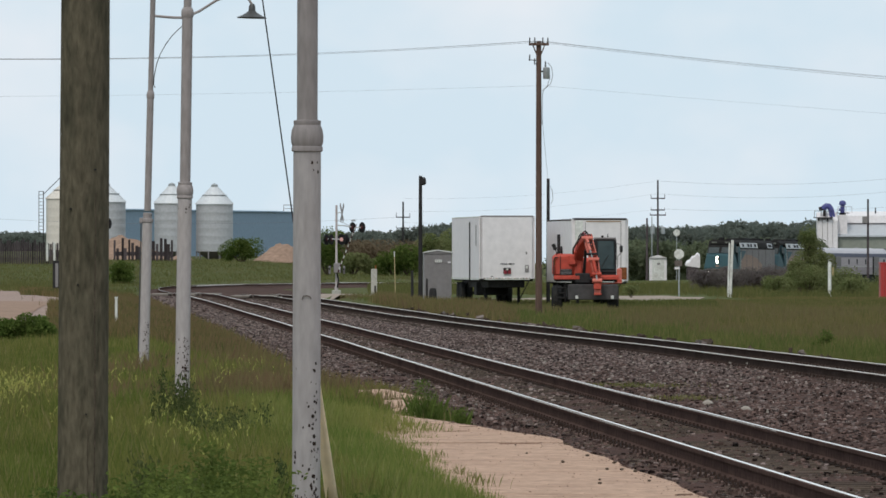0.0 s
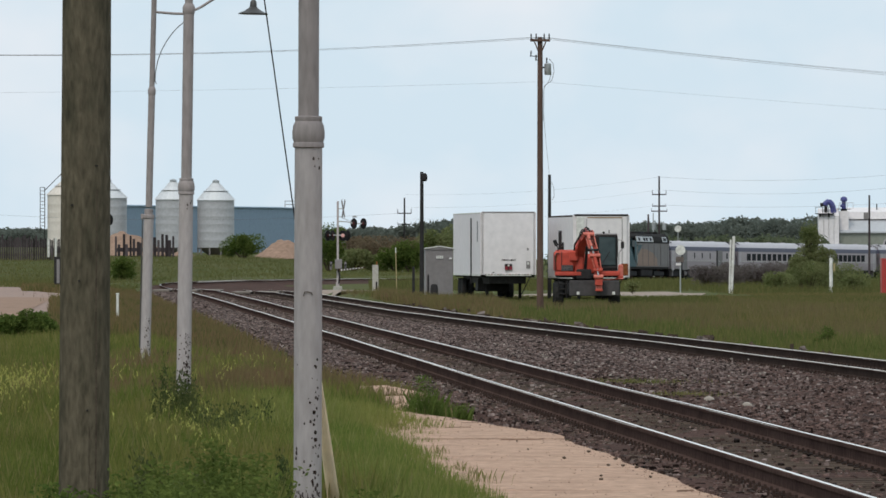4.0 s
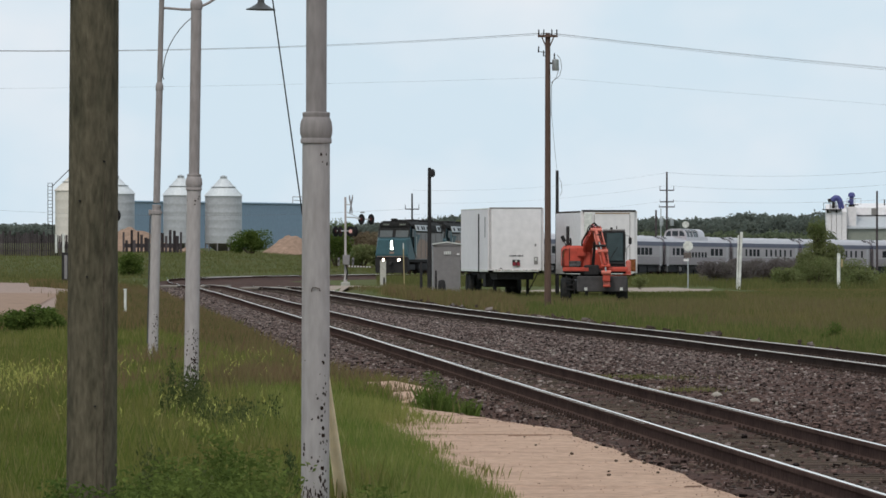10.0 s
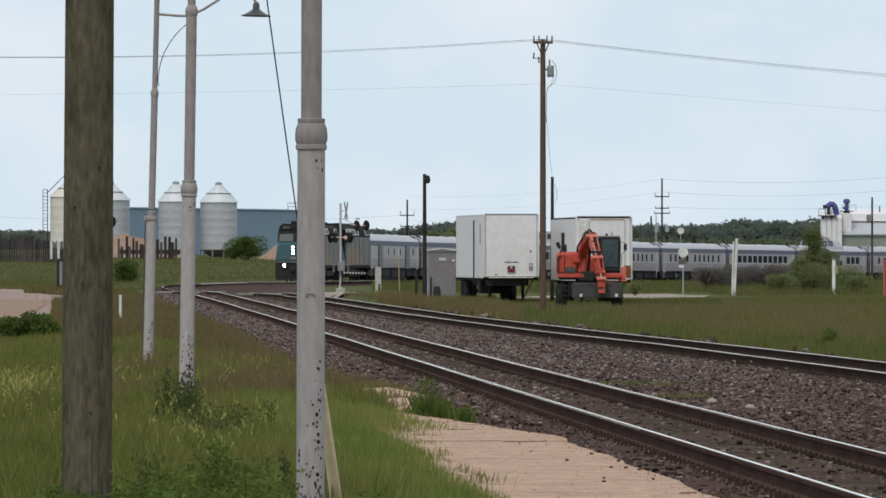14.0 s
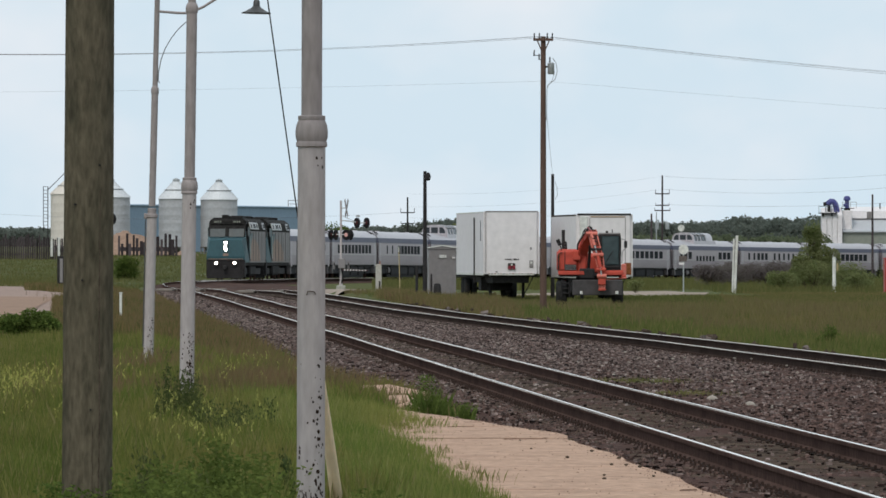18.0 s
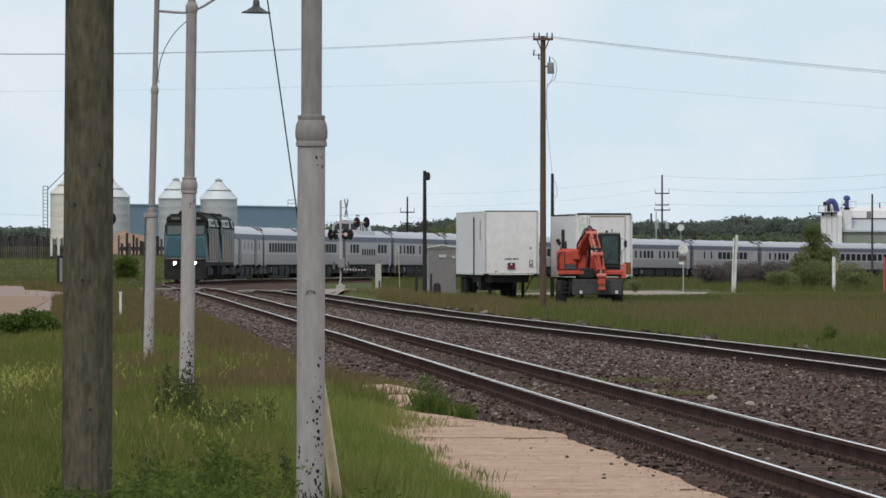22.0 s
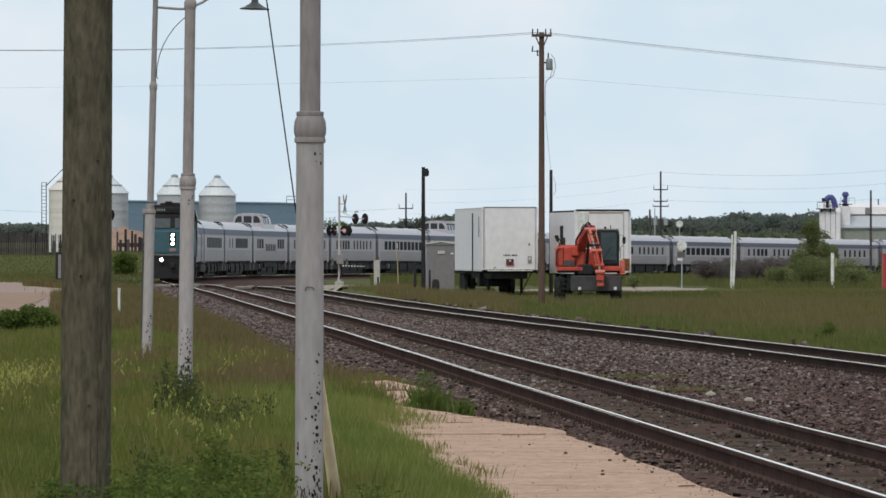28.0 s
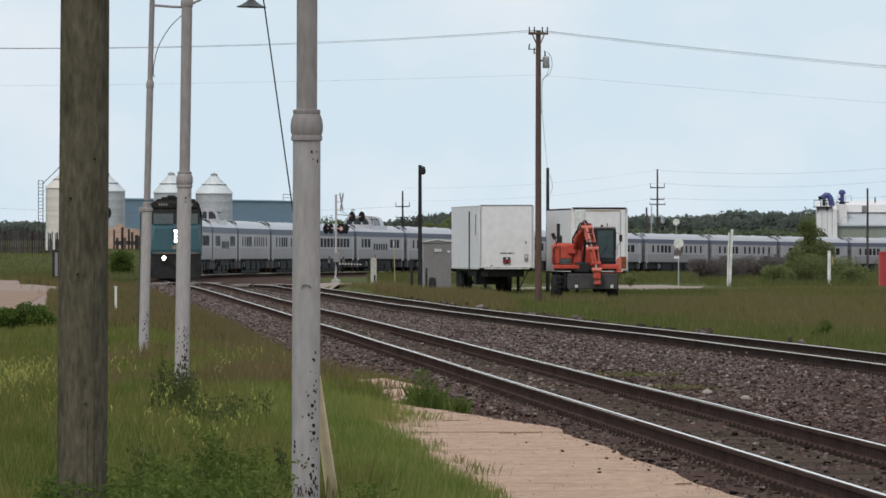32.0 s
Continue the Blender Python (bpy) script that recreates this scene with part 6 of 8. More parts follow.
def build_cabinets():
    t = thing("relay_cabinet", "white metal relay cabinet beyond the track", "cabinet", on(25.2, 838))
    h = 1.60 - ground_at(25.2, 838)
    part("body", box(bmesh.new(), (0, 0, h / 2), (2.0, 1.6, h), None, 0.03), M["white"], t)
    part("roof", prism(bmesh.new(), [(-1.08, 0), (0, 0.32), (1.08, 0)], -1.0, 1.0), M["white"], t).matrix_basis = pose(0, 0, h, 0, 0, 90)
    part("door", box(bmesh.new(), (0.0, -0.81, h / 2), (1.4, 0.04, h - 0.4), None, 0.01), M["white_old"], t)
    part("louvre", box(bmesh.new(), (0.05, -0.84, h - 0.7), (0.35, 0.02, 0.25)), M["shed"], t)
    t = thing("control_box", "dark crossing control box on a post", "cabinet", on(-21.0, 396))
    part("body", box(bmesh.new(), (0, 0, 0.95), (0.35, 0.4, 1.7), None, 0.03), M["dark"], t)
    part("post", box(bmesh.new(), (-0.1, 0, 0.55), (0.12, 0.12, 1.1)), M["steel"], t)
    part("door", box(bmesh.new(), (0.05, -0.21, 1.0), (0.16, 0.02, 1.3)), M["shed"], t)
    t = thing("concrete_post", "pale concrete post with a dark slot", "post", on(-3.65, 400))
    part("body", box(bmesh.new(), (0, 0, 0.85), (0.33, 0.25, 1.75), None, 0.02), M["pale_conc"], t)
    part("cap", box(bmesh.new(), (0.08, 0, 1.78), (0.06, 0.06, 0.28), None, 0.01), M["rust"], t, "small rusty stub")
    part("slot", box(bmesh.new(), (0.06, -0.13, 0.5), (0.09, 0.02, 0.6)), M["black"], t)
    t = thing("marker_post", "thin yellow marker stake", "marker", on(-2.9, 470, 0, 0, -1.5))
    h = 2.0 - ground_at(-2.9, 470)
    part("stake", box(bmesh.new(), (0, 0, h / 2), (0.06, 0.05, h), None, 0.01), M["yellow"], t)
    part("tip", box(bmesh.new(), (0, 0, h - 0.05), (0.066, 0.056, 0.36), None, 0.005), M["white_old"], t)
    t = thing("marker_post", "thin pale stake beside the track", "marker", on(0.0, 402))
    part("stake", box(bmesh.new(), (0, 0, 0.7), (0.1, 0.06, 1.4), None, 0.01), M["white_old"], t)
    part("cap", box(bmesh.new(), (0, 0, 1.4), (0.11, 0.07, 0.06), None, 0.01), M["white_old"], t)
    t = thing("marker_post", "small white stake in the grass", "marker", on(-8.05, 180))
    part("stake", box(bmesh.new(), (0, 0, 0.44), (0.062, 0.05, 0.88), None, 0.008), M["white_old"], t)
    part("cap", box(bmesh.new(), (0, 0, 0.88), (0.085, 0.07, 0.03), None, 0.005), M["white_old"], t)
    t = thing("white_post", "leaning white-painted wooden post", "post", on(17.95, 450, 0, 0, 2.4))
    part("shaft", box(bmesh.new(), (0.065, 0, 1.80), (0.17, 0.20, 3.60), None, 0.025), M["white_old"], t)
    part("split_piece", box(bmesh.new(), (0, 0, 0), (0.10, 0.18, 3.35), pose(-0.095, 0, 1.72, 0, -0.7, 0), 0.025), M["white_old"], t, "split half of the post with flaking paint")
    part("crack", box(bmesh.new(), (-0.032, 0.02, 1.70), (0.035, 0.12, 3.3)), M["tie"], t, "dark crack down the post")
    part("stub", box(bmesh.new(), (0.165, 0.02, 0.62), (0.05, 0.14, 1.25), None, 0.02), M["grey_wood"], t, "narrow dark piece low on the post's right side")
    t = thing("white_post", "short white-painted wooden post", "post", on(24.2, 450))
    part("shaft", lathe(bmesh.new(), [(0.11, 0), (0.105, 2.2), (0.08, 2.26)], 14), M["white_old"], t, smooth=True)
    part("tag", box(bmesh.new(), (0.2, -0.05, 1.65), (0.1, 0.03, 0.5), None, 0.01), M["yellow"], t)
    for x, y, zc, r, lab in ((15.5, 470, 1.96, 0.34, "round grey-white sign back on a post"), (28.9, 885, 4.65, 0.42, "far round pale sign on a post")):
        t = thing("sign", lab, "sign", on(x, y))
        h = zc - ground_at(x, y)
        part("post", rod(bmesh.new(), (0, 0, 0), (0, 0, h + r * 0.9), 0.045, seg=8), M["steel"], t)
        part("disc", lathe(bmesh.new(), [(r, 0), (r, 0.012)], 8 if r < 0.4 else 20, Matrix.Translation((0, -0.06, h)) @ Matrix.Rotation(radians(90), 4, "X") @ Matrix.Rotation(radians(22.5), 4, "Z")), M["white_old"], t)
        if r < 0.4:
            part("plate", box(bmesh.new(), (-0.04, -0.05, h - 0.60), (0.50, 0.02, 0.36), None, 0.004), M["scrap_grey"], t, "weathered grey plate below the sign")
            part("plate", box(bmesh.new(), (-0.12, -0.05, h - 0.92), (0.34, 0.02, 0.14), pose(0, 0, 0), 0.004), M["white"], t)
    t = thing("red_bin", "red painted metal bin at the yard's edge", "bin", on(27.4, 430))
    part("body", box(bmesh.new(), (0, 0, 1.05), (2.6, 1.8, 2.1), None, 0.05), M["red"], t)
    part("lid", box(bmesh.new(), (0, 0, 2.13), (2.66, 1.86, 0.08), None, 0.02), M["red"], t)
    for k in range(5):
        part("rib", box(bmesh.new(), (-1.1 + k * 0.55, -0.93, 1.05), (0.07, 0.06, 1.9), None, 0.01), M["red"], t)
    for x, y, s in ((3.70, 100.0, 0.085), (4.08, 96.7, 0.075)):
        bm = bmesh.new()
        bmesh.ops.create_icosphere(bm, subdivisions=2, radius=s)
        for v in bm.verts:
            v.co *= 1 + 0.22 * noise.noise(v.co * 9 + Vector((x, y, 0)))
            v.co.z *= 0.75
        solid("boulder", bm, M["pale_stone"], "pale boulder lying on the ballast", "stone", "boulders", m=pose(x, y, -0.19), smooth=True)


def build_tarp():
    """Something covered with white sheeting beyond the far track."""
    t = thing("covered_stack", "stack covered with a bright white sheet", "stack", on(29.9, 858))
    g = ground_at(29.9, 858)
    part("stack", box(bmesh.new(), (0, 0, (0.55 - g) / 2), (1.4, 2.0, 0.55 - g), None, 0.05), M["grey_wood"], t)
    bm = bmesh.new()
    low, high = [], []
    for k in range(13):
        u = k / 12
        x = -0.85 + 1.7 * u
        h = 0.35 + 1.35 * min(1.0, u * 1.35) + 0.10 * math.sin(u * 17)
        for y in (-1.05, 0.0, 1.05):
            top = h - 0.25 * abs(y) + 0.05 * math.sin(7 * u + 3 * y)
            high.append(bm.verts.new((x, y, 0.65 - g - 0.25 * u + top)))
            low.append(bm.verts.new((x, y, 0.65 - g - 0.25 * u)))
    for k in range(12):
        for j in range(2):
            a = k * 3 + j
            bm.faces.new((high[a], high[a + 1], high[a + 4], high[a + 3]))
            bm.faces.new((low[a], low[a + 3], low[a + 4], low[a + 1]))
        for j in (0, 2):
            a = k * 3 + j
            bm.faces.new((low[a], high[a], high[a + 3], low[a + 3]))
    for a in (0, 36):
        for j in range(2):
            bm.faces.new((low[a + j], low[a + j + 1], high[a + j + 1], high[a + j]))
    part("sheet", bm, M["white"], t, "bright white plastic sheet", True)


build_tarp()
M["cabglass"] = mat("cab_glass", (0.035, 0.055, 0.058), 0.15, 0.3, 2.0, 0.6, (0.07, 0.09, 0.09), 0.0, spec=0.6)
build_shed()
build_trailer(1.80, 335, 5.2, 13.7, "white box trailer with dark underframe on landing legs", False)
build_trailer(6.0, 330, 6.1, 9.5, "white box trailer with a dark roof edge and rusty corner", True)
build_excavator()
build_cabinets()


# ---- far buildings ----
def build_bins():
    def bin_at(x, y, r, eave, apex, label, wall="bin", roof="bin_roof", ladder=False):
        g = ground_at(x, y)
        t = thing("grain_bin", label, "grain bin", pose(x, y, g), group="grain bins")
        h, a = eave - g, apex - g
        n = int((h - 2.4) / 0.8)
        base = 2.4 - g
        prof = [(r, base)]
        for k in range(n):
            z = base + (h - base) * (k + 1) / n
            prof += [(r, z - 0.1), (r + 0.008, z - 0.05), (r, z)]
        part("wall", lathe(bmesh.new(), prof, 40), M[wall], t, "", True)
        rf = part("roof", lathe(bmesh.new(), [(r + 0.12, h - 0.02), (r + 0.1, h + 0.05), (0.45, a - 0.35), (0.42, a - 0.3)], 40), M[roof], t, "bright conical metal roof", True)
        for k in range(20):
            q = k * math.tau / 20
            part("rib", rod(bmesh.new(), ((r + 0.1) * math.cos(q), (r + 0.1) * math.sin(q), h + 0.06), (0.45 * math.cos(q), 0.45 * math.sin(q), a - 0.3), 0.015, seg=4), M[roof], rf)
        part("cap", lathe(bmesh.new(), [(0.45, a - 0.35), (0.45, a - 0.1), (0.5, a - 0.08), (0.1, a + 0.12)], 16), M["steel"], rf)
        mid = 0.55
        part("hoop_ring", lathe(bmesh.new(), [(r * mid + 0.30, h + (a - h) * (1 - mid) - 0.02), (r * mid + 0.34, h + (a - h) * (1 - mid) + 0.03), (r * mid + 0.28, h + (a - h) * (1 - mid) + 0.06)], 30), M["steel"], rf)
        part("hopper", lathe(bmesh.new(), [(0.3, base - 1.5), (r - 0.02, base)], 30), M["shed"], t, "dark hopper cone below the wall", True)
        for k in range(10):
            q = k * math.tau / 10
            part("leg", rod(bmesh.new(), (r * math.cos(q) * 0.97, r * math.sin(q) * 0.97, 0), (r * math.cos(q) * 0.97, r * math.sin(q) * 0.97, base + 0.1), 0.10, seg=6), M["shed"], t)
        if ladder:
            ld = part("ladder", rod(bmesh.new(), (-r - 0.35, -0.4, 0), (-r - 0.35, -0.4, h + 1.0), 0.05, seg=6), M["dark"], t)
            part("rail", rod(bmesh.new(), (-r - 0.35, 0.1, 0), (-r - 0.35, 0.1, h + 1.0), 0.05, seg=6), M["dark"], ld)
            part("rail", rod(bmesh.new(), (-r - 0.95, -0.2, h - 5.0), (-r - 0.95, -0.2, h + 1.0), 0.05, seg=6), M["dark"], ld)
            for k in range(14):
                part("hoop", box(bmesh.new(), (-r - 0.65, -0.15, h - 5 + k * 0.46), (0.62, 0.5, 0.06)), M["dark"], ld)
            part("stair_rail", rod(bmesh.new(), (-r - 0.3, -0.6, h + 0.6), (-0.4, -0.6, a + 0.7), 0.05, seg=6), M["dark"], ld)
    bin_at(-29.6, 950, 2.42, 8.6, 11.2, "silver corrugated grain bin with a conical roof")
    bin_at(-35.2, 950, 2.30, 8.7, 11.3, "silver corrugated grain bin with a conical roof")
    bin_at(-43.85, 952, 2.5, 8.9, 11.3, "silver corrugated grain bin with a conical roof")
    bin_at(-49.2, 955, 2.75, 9.35, 11.9, "cream painted grain bin with an outside ladder", "cream", "cream", True)


def build_blue_building():
    x0, y0, d, w = -45.5, 975, 7.0, 67.0
    g = ground_at(-30, 975)
    t = thing("warehouse", "long blue metal warehouse behind grain bins", "building", pose(x0, y0, g, 0, 0, 68))
    h = 8.08 - g
    part("wall", box(bmesh.new(), (w / 2, d / 2, h / 2), (w, d, h)), M["blue_wall"], t)
    for k in range(60):
        part("panel", box(bmesh.new(), (w * (k + 0.5) / 60, -0.03, h / 2), (w / 60 - 0.015, 0.03, h - 0.2)), M["blue_wall"], t)
    part("roof", prism(bmesh.new(), [(-0.25, 0), (d / 2, 0.2), (d + 0.25, 0), (d / 2, -0.1)], -0.2, w + 0.2), M["blue_wall"], t).matrix_basis = Matrix.Translation((0, 0, h))
    part("gutter", box(bmesh.new(), (w / 2, -0.18, h - 0.02), (w + 0.3, 0.2, 0.16), None, 0.02), M["blue_wall"], t)
    rl = part("roof_rail", tube(bmesh.new(), [(w - 4.6, 0.2, h), (w - 4.6, 0.2, h + 1.0), (w - 0.5, 0.2, h + 1.0), (w - 0.5, 0.2, h)], 0.05, 6), M["shed"], t)
    part("mid_rail", rod(bmesh.new(), (w - 4.6, 0.2, h + 0.5), (w - 0.5, 0.2, h + 0.5), 0.04, seg=6), M["shed"], rl)


def build_elevator():
    """The white grain plant on the far side."""
    y0 = 985
    g = ground_at(55, y0)
    t = thing("grain_plant", "white grain plant with violet-blue roof ducts", "building", pose(0, y0, g))
    z = lambda v: v - g
    for k in range(4):
        x = 51.56 + k * 0.70
        b = part("hopper_bay", box(bmesh.new(), (x, 0, z(6.65) / 2), (0.66, 3.0, z(6.65)), None, 0.04), M["white"], t)
        part("bay_roof", prism(bmesh.new(), [(-1.5, 0), (-1.35, 0.2), (1.2, 1.1), (1.5, 0)], x - 0.33, x + 0.33), M["white"], b).matrix_basis = Matrix.Translation((0, 0, z(6.65)))
        part("fin", prism(bmesh.new(), [(-1.5, 0), (-0.9, 0.55), (1.0, 1.35), (1.5, 0)], x + 0.32, x + 0.38), M["plant_roof"], b).matrix_basis = Matrix.Translation((0, 0, z(6.65)))
    part("hopper_head", box(bmesh.new(), (54.75, 1.6, z(7.4) / 2), (1.3, 2.8, z(7.4)), None, 0.05), M["white"], t)
    part("wall", box(bmesh.new(), (65.4, 6, z(4.4) / 2), (22.6, 12, z(4.4))), M["plant_wall"], t, "olive-grey sheet wall")
    for k in range(40):
        part("sheet", box(bmesh.new(), (54.4 + k * 0.55, -0.03, z(4.3) / 2), (0.50, 0.05, z(4.3) - 0.1)), M["plant_wall"], t)
    part("roof", prism(bmesh.new(), [(-0.4, 0.0), (-0.4, 0.2), (4.5, 2.0), (6.5, 2.0), (12.4, 0.2), (12.4, 0.0)], 54.1, 76.6), M["plant_roof"], t, "pale sloping metal roof").matrix_basis = Matrix.Translation((0, 0, z(4.4)))
    part("upper_roof", prism(bmesh.new(), [(3.6, 0), (3.8, 1.0), (6.0, 1.6), (7.7, 1.0), (8, 0)], 55.4, 76.6), M["white"], t, "white raised roof").matrix_basis = Matrix.Translation((0, 0, z(6.3)))
    part("low_roof", box(bmesh.new(), (66, -3.0, z(1.15)), (27, 5.4, 0.5), None, 0.05), M["plant_roof"], t)
    d = part("duct", tube(bmesh.new(), [(52.15, -0.3, z(8.15)), (52.25, -0.3, z(8.42)), (52.5, -0.3, z(8.60)), (52.8, -0.3, z(8.58)), (53.05, -0.3, z(8.3)), (53.2, -0.3, z(7.9)), (53.3, -0.3, z(7.4)), (53.3, -0.3, z(6.9))], 0.40, 14), M["duct"], t, "violet-blue duct elbow", True)
    part("mouth", rod(bmesh.new(), (51.5, -0.3, z(8.2)), (52.1, -0.3, z(8.3)), 0.26, seg=10), M["dark"], d)
    part("stand", box(bmesh.new(), (52.25, -0.3, z(7.4)), (0.4, 0.4, 1.6), None, 0.03), M["dark"], d)
    d = part("duct", tube(bmesh.new(), [(54.8, 1.4, z(7.3)), (54.8, 1.4, z(9.0))], 0.29, 12), M["duct"], t, "violet-blue upright duct", True)
    part("cap", lathe(bmesh.new(), [(0.46, z(8.75)), (0.5, z(8.85)), (0.42, z(9.2)), (0.2, z(9.36))], 16, Matrix.Translation((54.8, 1.4, 0))), M["duct"], d)
    part("stub", rod(bmesh.new(), (54.3, 1.3, z(8.1)), (54.9, 1.3, z(8.1)), 0.2, seg=10), M["duct"], d)
    for x in (54.1, 55.2, 56.0):
        part("baluster", rod(bmesh.new(), (x, 0.2, z(7.65)), (x, 0.2, z(8.5)), 0.03, seg=6), M["shed"], d)
    part("handrail", rod(bmesh.new(), (54.1, 0.2, z(8.5)), (56.0, 0.2, z(8.5)), 0.03, seg=6), M["shed"], d)
    part("sleeve", lathe(bmesh.new(), [(0.42, z(7.4)), (0.44, z(7.5)), (0.42, z(7.6))], 14, Matrix.Translation((54.8, 1.4, 0))), M["dark"], d)
    ck = part("catwalk", box(bmesh.new(), (52.0, -1.55, z(7.0)), (2.6, 0.9, 0.12), None, 0.01), M["dark"], t)
    part("support", box(bmesh.new(), (51.4, -1.5, z(6.8)), (0.2, 0.2, 0.5)), M["dark"], ck)
    part("support", box(bmesh.new(), (52.6, -1.5, z(6.8)), (0.2, 0.2, 0.5)), M["dark"], ck)
    for x in (50.8, 51.7, 52.5, 53.2):
        part("baluster", rod(bmesh.new(), (x, -1.95, z(7.0)), (x, -1.95, z(7.9)), 0.035, seg=6), M["dark"], ck)
    part("handrail", rod(bmesh.new(), (50.8, -1.95, z(7.9)), (53.2, -1.95, z(7.9)), 0.035, seg=6), M["dark"], ck)
    part("platform", box(bmesh.new(), (54.8, 0.9, z(7.65)), (1.8, 1.6, 0.1), None, 0.01), M["dark"], d)
    part("vent_disc", lathe(bmesh.new(), [(0.26, 0), (0.26, 0.05)], 16, Matrix.Translation((54.9, 1.5, z(6.1))) @ Matrix.Rotation(radians(62), 4, "X")), M["dark"], t)
    for k in range(6):
        part("roof_vent", rod(bmesh.new(), (59.5 + k * 2.4, 5, z(7.0)), (59.5 + k * 2.4, 5, z(8.4)), 0.09, seg=6), M["dark"], t)


def heap(label, x, y, w, d, h, seed):
    bm = bmesh.new()
    bmesh.ops.create_grid(bm, x_segments=30, y_segments=20, size=1)
    for v in bm.verts:
        r = min(1.0, math.hypot(v.co.x, v.co.y))
        n = noise.fractal(Vector((v.co.x * 2.2, v.co.y * 2.2, seed)), 0.8, 2.0, 4)
        v.co = Vector((v.co.x * w, v.co.y * d, max(-0.3, (1 - r ** 1.5) * h * (1 + 0.22 * n) + 0.1 * n)))
    solid("dirt_mound", bm, M["dirt"], label, "dirt pile", "dirt piles", m=on(x, y), smooth=True)


def build_fences():
    rng = random.Random(12)
    t = thing("fence", "dark weathered board fence with uneven tops", "fence", pose(-52, 800, ground_at(-47, 800)))
    for k in range(46):
        h = 2.45 + rng.uniform(-0.25, 0.4)
        part("board", box(bmesh.new(), (k * 0.25, rng.uniform(-.05, .05), h / 2), (0.19, 0.05, h), None, 0.01), M["grey_wood"], t)
    part("rail", box(bmesh.new(), (5.7, 0.08, 0.6), (11.6, 0.08, 0.12)), M["grey_wood"], t)
    part("rail", box(bmesh.new(), (5.7, 0.08, 1.5), (11.6, 0.08, 0.12)), M["grey_wood"], t)
    for k in range(4):
        part("pale_board", box(bmesh.new(), (8.6 + k * 0.8, -0.12, 1.4), (0.26, 0.06, 2.1), None, 0.01), M["white_old"], t, "pale post in the fence")
    t = thing("fence", "broken row of brown fence posts", "fence", pose(-40.2, 895, ground_at(-38, 895)))
    for k in range(17):
        h = 2.25 + rng.uniform(-0.7, 0.6)
        part("board", box(bmesh.new(), (k * 0.44 + rng.uniform(-.1, .1), 0, h / 2), (rng.uniform(0.2, 0.4), 0.12, h), None, 0.02), M["grey_wood"], t)
    part("rail", box(bmesh.new(), (3.5, 0.1, 0.9), (7.2, 0.08, 0.5)), M["grey_wood"], t)


build_bins()
build_blue_building()
build_elevator()
heap("brown dirt pile before grain bins", -39.9, 915, 5.4, 7, 2.9, 1.0)
heap("brown dirt pile before a blue warehouse", -20.3, 930, 4.0, 6, 2.3, 5.0)
heap("brown dirt pile before grain bins", -33.2, 925, 1.8, 5, 0.6, 9.0)
build_fences()


# ---- the train ----
SIDE = [(-1.50, 1.14), (-1.525, 1.5), (-1.525, 3.15), (-1.50, 3.42), (-1.36, 3.70), (-1.10, 3.90), (-0.7, 4.03), (-0.3, 4.09), (0.3, 4.09), (0.7, 4.03), (1.10, 3.90), (1.36, 3.70), (1.50, 3.42), (1.525, 3.15), (1.525, 1.5), (1.50, 1.14)]
LOWER = [(-1.50, 1.14), (-1.525, 1.5), (-1.525, 3.08), (1.525, 3.08), (1.525, 1.5), (1.50, 1.14)]
BAND = [(-1.53, 3.08), (-1.525, 3.2), (-1.50, 3.50), (1.50, 3.50), (1.525, 3.2), (1.53, 3.08)]
ROOF = [(-1.50, 3.50), (-1.36, 3.70), (-1.10, 3.90), (-0.7, 4.03), (-0.3, 4.09), (0.3, 4.09), (0.7, 4.03), (1.10, 3.90), (1.36, 3.70), (1.50, 3.50)]


def truck(parent, x, wb=2.6, r=0.46):
    """A bogie: side frames, wheels, bolster."""
    b = part("bogie", box(bmesh.new(), (x, 0, 0.62), (wb + 1.0, 2.2, 0.22), None, 0.04), M["black"], parent)
    for sy in (-1.12, 1.12):
        part("side_frame", box(bmesh.new(), (x, sy, 0.62), (wb + 1.3, 0.18, 0.46), None, 0.05), M["black"], b)
    for wx in (x - wb / 2, x + wb / 2):
        for sy in (-0.76, 0.76):
            m = Matrix.Translation((wx, sy, r)) @ Matrix.Rotation(radians(90), 4, "X")
            part("wheel", lathe(bmesh.new(), [(0.1, -0.07), (r - 0.04, -0.07), (r, -0.04), (r, 0.05), (r + 0.02, 0.07), (0.1, 0.07)], 20, m), M["rail"], b)
    return b


def windows(parent, spots, z0, z1, name="window"):
    """Dark panes set in both sides."""
    for x, w in spots:
        for s in (-1, 1):
            fr = part(name, box(bmesh.new(), (x, s * 1.524, (z0 + z1) / 2), (w + 0.05, 0.03, z1 - z0 + 0.05), None, 0.012), M["dark"], parent)
            part("pane", box(bmesh.new(), (x, s * 1.536, (z0 + z1) / 2), (w, 0.02, z1 - z0), None, 0.006), M["glass"], fr)


